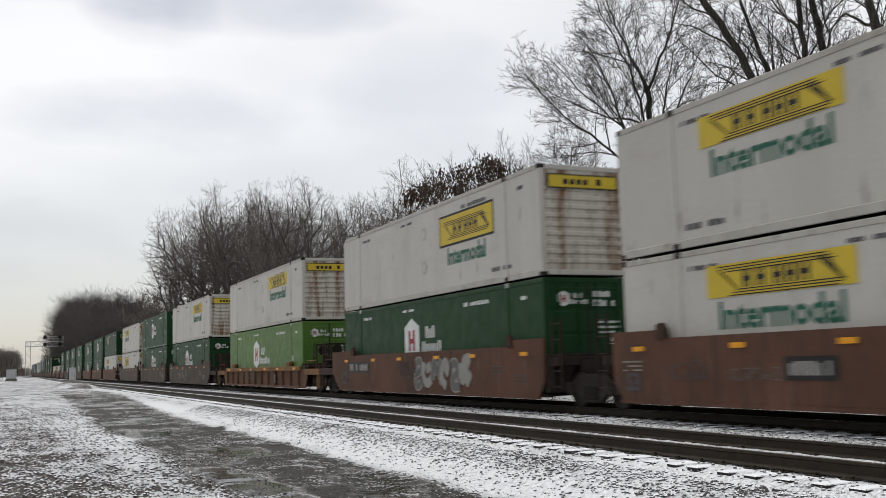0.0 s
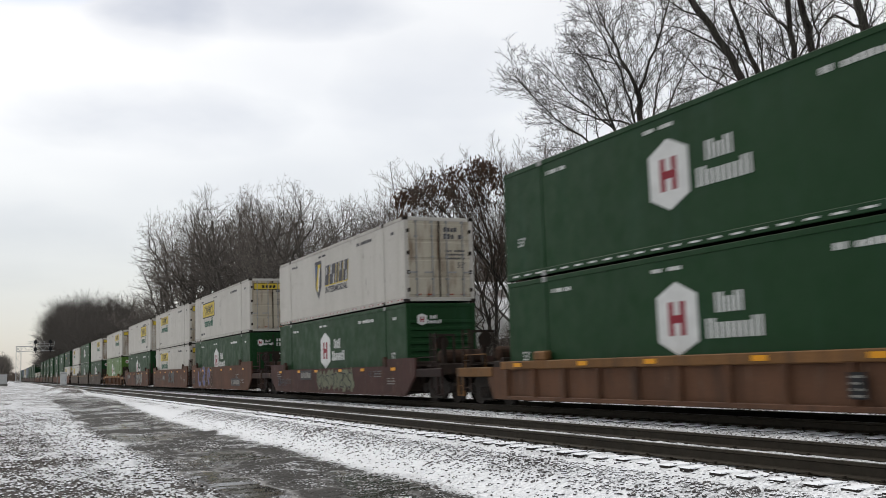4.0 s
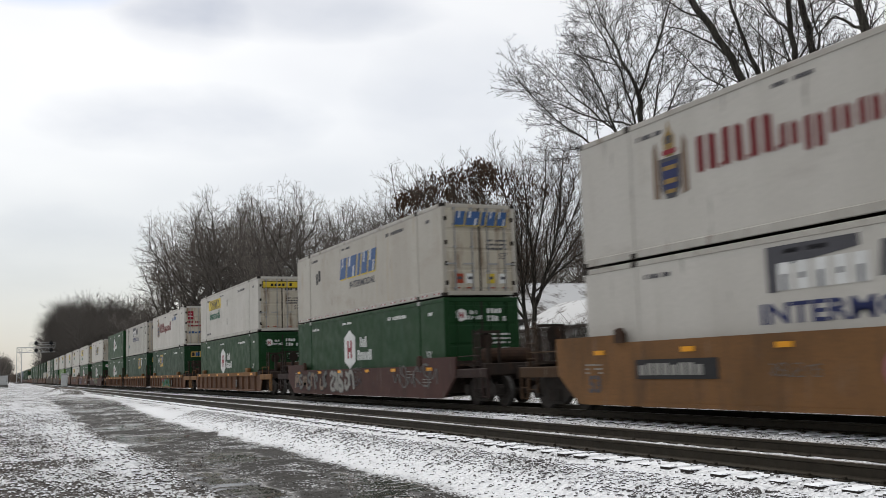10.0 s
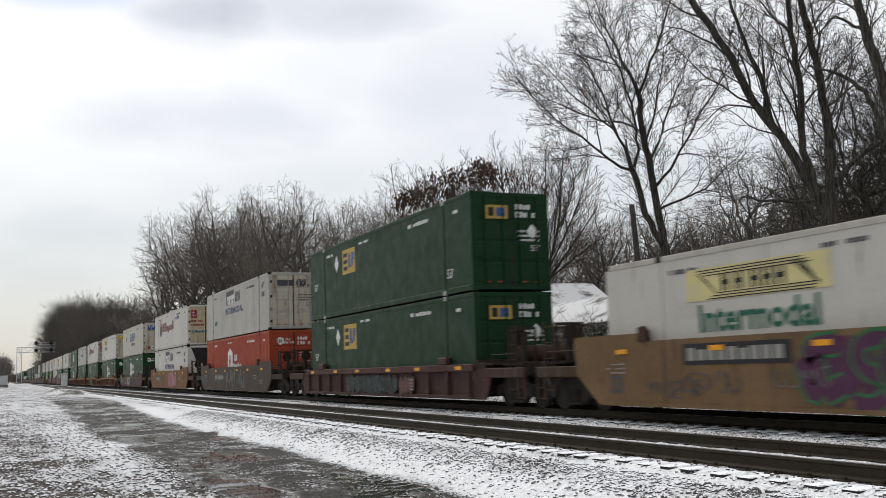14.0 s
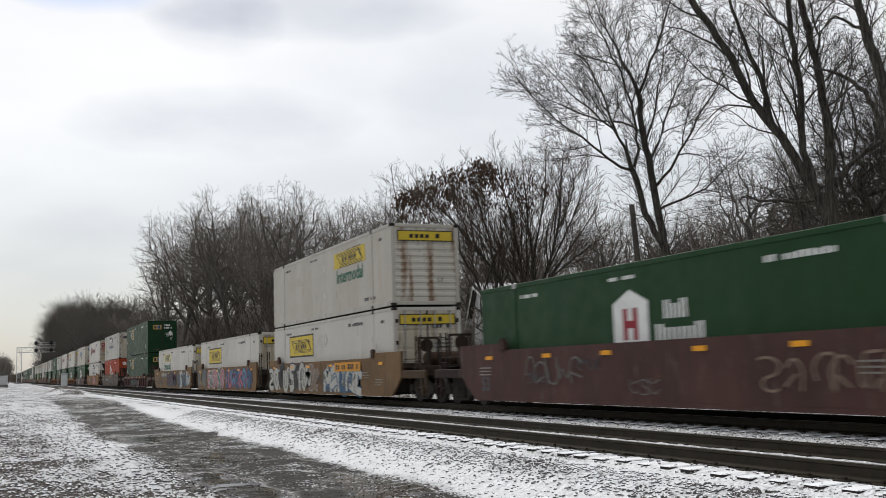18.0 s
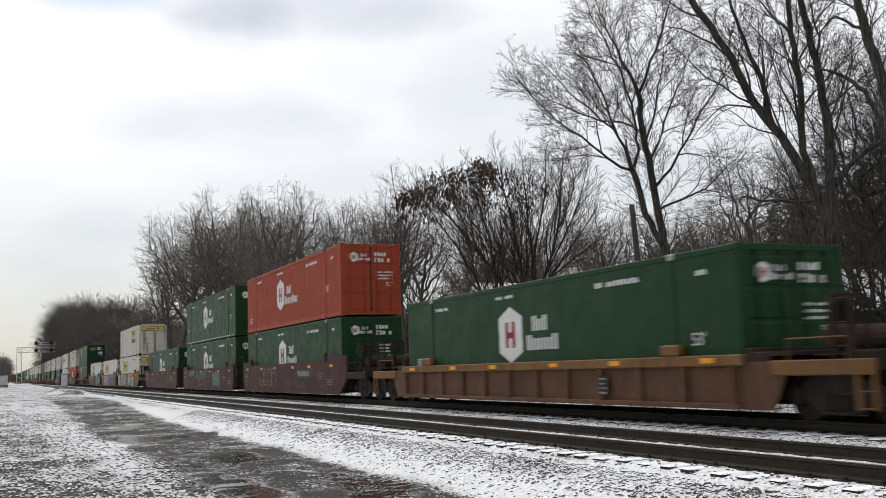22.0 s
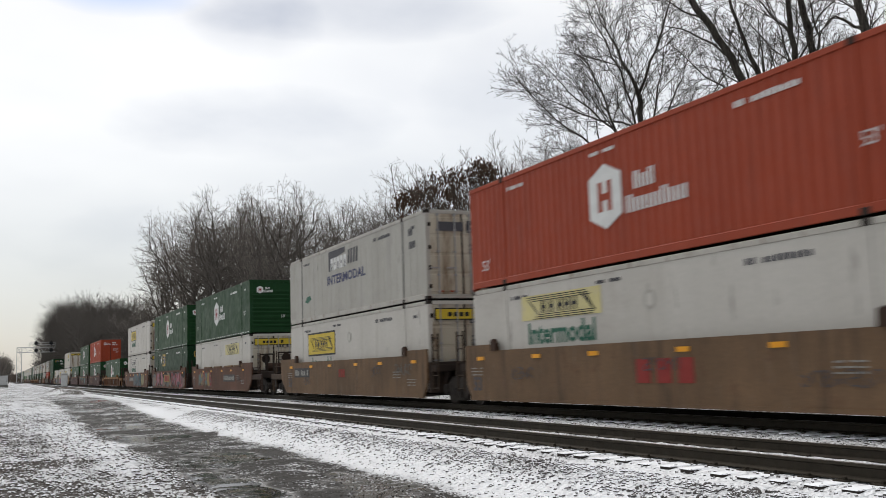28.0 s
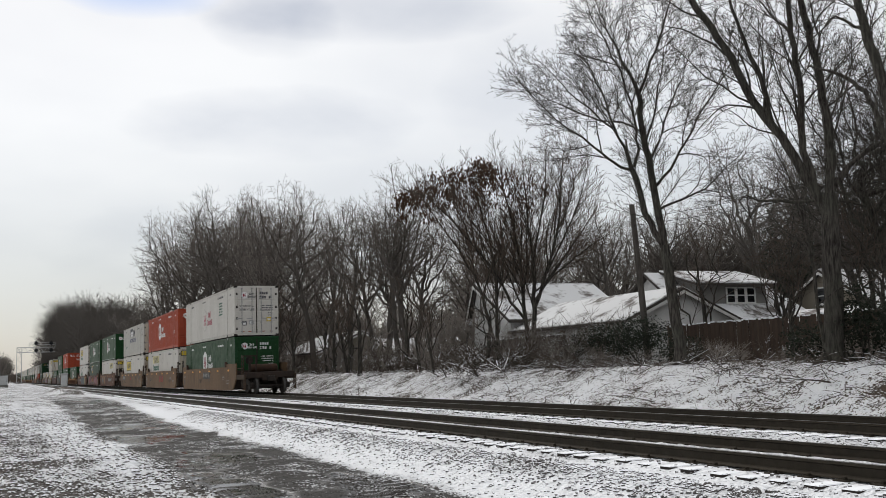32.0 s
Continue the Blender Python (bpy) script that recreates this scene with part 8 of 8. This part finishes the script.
# Paint on single cars: (front of the boxes, from, to, height of the middle, tallness, fills, rim, style), counted from the car's front end.
TAGS = [
    (83.3, 5.0, 9.0, 0.85, 0.9, (CHALK, ASHY), CHALK, "thin"), (60.4, 6.0, 8.0, 0.80, 0.6, (ASHY,), ASHY, "thin"), (38.0, 8.6, 12.8, 0.85, 1.0, (ASHY, CHALK), CHALK, "fat"), (18.31, 8.6, 11.6, 0.9, 0.85, (ASHY,), DARK, "fat"),
    (-0.2, 2.8, 7.9, 0.90, 1.22, (LILAC, RUST), SANDY, "fat"), (-22.67, 7.2, 12.1, 0.70, 0.9, (OLIVE, OLIVE), OLIVE, "cloud"), (-22.67, 7.4, 11.8, 0.70, 0.75, (OLIVE,), MURK, "thin"),
    (-84.93, 7.4, 11.9, 0.82, 0.30, (SCARLET, BRICKY), SCARLET, "cloud"), (-84.93, 7.4, 11.9, 0.42, 0.34, (OCHRE, SANDY), OCHRE, "cloud"), (-84.93, 7.8, 11.6, 0.62, 0.70, (STEELY, VERT), VERT, "thick"), (-131.31, 0.9, 5.6, 0.72, 0.78, (SANDY, ASHY), MURK, "fat"), (-131.31, 5.9, 8.8, 0.72, 0.85, (CHALK,), ASHY, "fat"), (-131.31, 13.0, 16.6, 0.85, 0.9, (ASHY,), ASHY, "thin"),
    (-155.47, 9.4, 13.0, 0.84, 1.15, (ROSE, PINK, CHALK), PINK, "fat"), (-179.04, 7.3, 12.2, 0.86, 1.2, (MURK, SLATY, MURK, SANDY), ASHY, "cloud"), (-179.04, 11.6, 12.3, 0.86, 1.2, (CHALK,), SANDY, "thin"), (-202.62, 6.0, 11.4, 0.60, 0.70, (SLATY, MURK), SLATY, "cloud"), (-202.62, 6.2, 11.3, 0.60, 0.66, (TEALY,), MURK, "thin"), (-202.62, 11.4, 12.9, 0.60, 0.66, (RUDDY, RUDDY), RUDDY, "cloud"),
    (-225.53, 6.7, 10.9, 0.86, 1.28, (PLUM, PLUM, PLUM), VERT, "fat"), (-225.53, 11.7, 16.4, 0.86, 1.3, (DARK, SILVER, DARK), SKYISH, "fat"), (-244.7, 0.8, 3.6, 0.86, 1.1, (ASHY, OCHRE, ASHY), STEELY, "fat"), (-244.7, 4.0, 8.8, 0.86, 1.2, (ROSE, TEALY, ROSE), SILVER, "fat"),
    (-244.7, 9.4, 15.8, 0.88, 1.2, (STEELY, PINK, SKYISH), PLUM, "fat"), (-264.06, 0.5, 7.5, 0.86, 1.28, (SILVER, SILVER, MURK), DARK, "fat"), (-264.06, 7.3, 8.7, 0.86, 1.15, (SANDY,), CHALK, "fat"), (-264.06, 9.4, 14.0, 0.84, 1.30, (SILVER, SILVER, STEELY), STEELY, "fat"),
    (-287.08, 3.4, 6.2, 0.95, 0.8, (ASHY,), ASHY, "thin"), (-287.08, 12.0, 15.2, 0.85, 0.8, (ASHY,), SANDY, "thin"), (-306.67, 2.9, 5.0, 1.22, 0.4, (TEALY, TEALY), TEALY, "cloud"), (-306.67, 5.5, 10.2, 1.15, 0.62, (TEALY,), MURK, "fat"), (-306.67, 5.8, 10.0, 0.70, 0.8, (ASHY,), SANDY, "thin"),
    (-306.67, 11.0, 13.4, 0.85, 1.15, (TEALY, TEALY), TEALY, "cloud"), (-325.91, 4.2, 7.4, 0.92, 1.12, (ASHY,), SANDY, "loop"), (-372.7, 6.9, 12.7, 0.86, 1.25, (ASHY, ASHY, TEALY), STEELY, "fat"), (-372.7, 12.6, 14.9, 0.86, 1.28, (STRAW, STRAW), STRAW, "cloud"),
    (-392.22, 2.9, 6.6, 0.90, 1.15, (BRICKY, ROSE), ASHY, "fat"), (-392.22, 11.0, 16.4, 0.86, 1.28, (BRICKY, ROSE), ASHY, "fat"), (-411.73, 3.0, 7.3, 0.90, 1.0, (TEALY, OCHRE, BRICKY), ASHY, "fat"),
]
PLATES = [(18.31, 6.4, 0.9, 1.2), (-0.2, 14.2, 0.6, 2.3), (-22.67, 5.7, 0.92, 1.7), (-155.47, 4.2, 0.95, 2.6), (-179.04, 5.6, 0.95, 2.6), (-225.53, 5.1, 1.22, 2.9), (-325.91, 12.4, 1.05, 2.6), (-372.7, 5.4, 0.92, 3.3), (-411.73, 12.4, 0.9, 3.1), (-436.08, 3.2, 1.08, 2.3), (-475.3, 9.4, 1.08, 2.3), (38.0, 3.0, 1.08, 2.3)]


def mural(ob):
    """A flank painted over from end to end: clouded greys and tans, and an ochre panel with dark red slabs."""
    rng, s = random.Random(44), []
    for k in range(110):
        u = rng.uniform(-7.6, 7.9)
        s.append(((GRIME, ASHY, SANDY, GRIME, ASHY, SANDY)[k % 6], 0.08 * k, blob(rng, u, rng.uniform(-0.42, 0.42), rng.uniform(0.25, 0.8), rng.uniform(0.12, 0.30))))
    car_note(ob, 8.85, 0.86, 16.6, 1.2, s, "clouded grey and tan spray paint", 1.487)
    red = [rect(-1.0, -0.45, -0.22, 0.22), rect(-0.3, 0.22, -0.22, 0.22), rect(0.38, 0.95, -0.22, 0.22)]
    car_note(ob, 9.0, 0.94, 2.8, 0.58, [(OCHRE, 0, rect(-1.38, 1.38, -0.29, 0.29))] + [(SCARLET, 1, r) for r in red], "ochre panel with dark red slabs", 1.524)


def paint_cars():
    cars = {q: ob for (q, *_), (ob, y, z) in zip(UNITS, [m for m in MOVERS if m[2] == 0.0])}
    for k, (q, a, b, z, h, fills, rim, style) in enumerate(TAGS):
        out = {"thin": 1.498, "thick": 1.503, "loop": 1.498}.get(style, 1.488)
        if q == -392.22:
            out = 1.518
        if "ribbed" in cars[q]["label"]:
            out = 1.512 + (out - 1.488)
        car_note(cars[q], (a + b) / 2, z, b - a, h, spray(100 + k, b - a, h, fills, rim, style), "sprayed graffiti in loose shapes", out)
    mural(cars[-392.22])
    for q, u, z, w in PLATES:
        s = [(DARK, 0, rect(-w / 2, w / 2, -0.2, 0.2))] + bars(CHALK, -w / 2 + 0.12, w / 2 - 0.12, -0.12, 0.12, 9, int(abs(q)), 0.25, 0, 1)
        car_note(cars[q], u, z, w, 0.4, s, "black plate with a row of pale bars", 1.489)
    s = [(HAZARD, 0, rect(-1.55, 1.55, -0.17, 0.17))] + bars(DARK, -1.35, 1.35, -0.1, 0.1, 11, 8, 0.3, 0, 1)
    car_note(cars[-264.06], 12.55, 1.26, 3.1, 0.34, s, "orange strip with dark bars", 1.525)
    for y in (2.9, -0.2, -3.3, -6.0):
        pad = part("wall_pad", kept("pad", lambda: Geo().cbox(-0.06, 0.06, -1.05, 1.05, 1.53, 1.62, 0.02).mesh("wall_pad", CAR)), cars[-411.73], "tan steel pad along the wall's top", Matrix.Translation((-1.45, y, 0)))
        pad.color = (*TAN, 1)
    for q, ob in cars.items():
        if q > 130 or "smooth" not in ob["label"]:
            continue
        for u, z, n in ((1.3, 1.05, 4), (14.6, 1.0, 6), (15.9, 0.75, 5)):
            s = []
            for j in range(3):
                s += bars(CHALK if q % 2 else INK, -0.35, 0.35, -0.09 * j, -0.09 * j + 0.035, n, int(abs(q) * 3 + j))
            car_note(ob, u, z, 0.7, 0.3, s, "small stencilled rows", 1.487)
        tagged(part("lettering", lettering("53", 0.52, INK, 0.0, 0.015), ob, "dark stencilled number", Matrix(((0, 0, -1, -1.4885), (-1, 0, 0, 7.55), (0, 1, 0, 0.62), (0, 0, 0, 1)))), kind="stuff")
    rng = random.Random(9)
    for q, ob in cars.items():
        if q < 60 and "smooth" in ob["label"]:
            for k in range(3):
                u, w = rng.uniform(0.8, 15.5), rng.uniform(0.9, 1.8)
                dark = rng.random() < 0.6
                car_note(ob, u, rng.uniform(0.55, 1.15), w, 0.4, spray(int(900 - q) + k, w, rng.uniform(0.28, 0.5), (INK if dark else ASHY,), INK if dark else ASHY, "thin"), "small sprayed scribble", 1.4895)
    for q, (u, z, w, h) in {-455.55: (9.9, 0.92, 2.1, 0.5), -436.08: (8.8, 1.02, 0.8, 0.3)}.items():
        car_note(cars[q], u, z, w, h, bars(SCARLET, -w / 2, w / 2, -h / 2, h / 2, 3, 1, 0.3), "red sprayed bars", 1.488)
    for ob in cars.values():
        if "ribbed" in ob["label"]:
            for u, z, w, h in ((12.6, 0.62, 0.36, 0.42),):
                s = [(DARK, 0, rect(-w / 2, w / 2, -h / 2, h / 2))]
                for j in range(4):
                    s += bars(CHALK, -0.14, 0.14, 0.12 - 0.1 * j, 0.16 - 0.1 * j, 4, 60 + j, 0.25, 0, 1)
                car_note(ob, u, z, w, h, s, "black panel with rows of pale bars", 1.512)


paint_cars()


# the train's speed, in metres a second, at a few times
PACE = [(0, 17.2), (4, 17.5), (8, 17.7), (13, 17.2), (18, 16.8), (22, 16.95), (30, 16.85), (32, 16.8)]


def travel(t):
    """How far the train has rolled by the time t."""
    far = 0.0
    for (a, u), (b, v) in zip(PACE, PACE[1:]):
        if t > a:
            e = min(t, b)
            far += (u + u + (v - u) * (e - a) / (b - a)) / 2 * (e - a)
    return far


def motions():
    walk(CLOUDS, [(0.0, pose(0, 0, 0)), (32.0, pose(0, 0, 0, 0, 0, -7.3))])
    for ob, y, z in MOVERS:
        walk(ob, [(float(t), pose(LANE, y + travel(t), z)) for t in range(0, 33, 2)])
    for w, car, dy in ROLLING:
        base, y0 = w.matrix_basis.copy(), car.matrix_basis.translation.y + dy
        near = [t for t in np.arange(0, 32.001, 1 / 30) if -4 < y0 + travel(t) < 75]
        if not near:
            continue
        rows = [(float(t), base @ pose(0, 0, 0, -math.degrees((travel(t) - travel(near[0])) / 0.42))) for t in near]
        if near[0] > 0:
            rows.insert(0, (0.0, base))
        if near[-1] < 32:
            rows.append((32.0, rows[-1][1]))
        walk(w, rows)


motions()
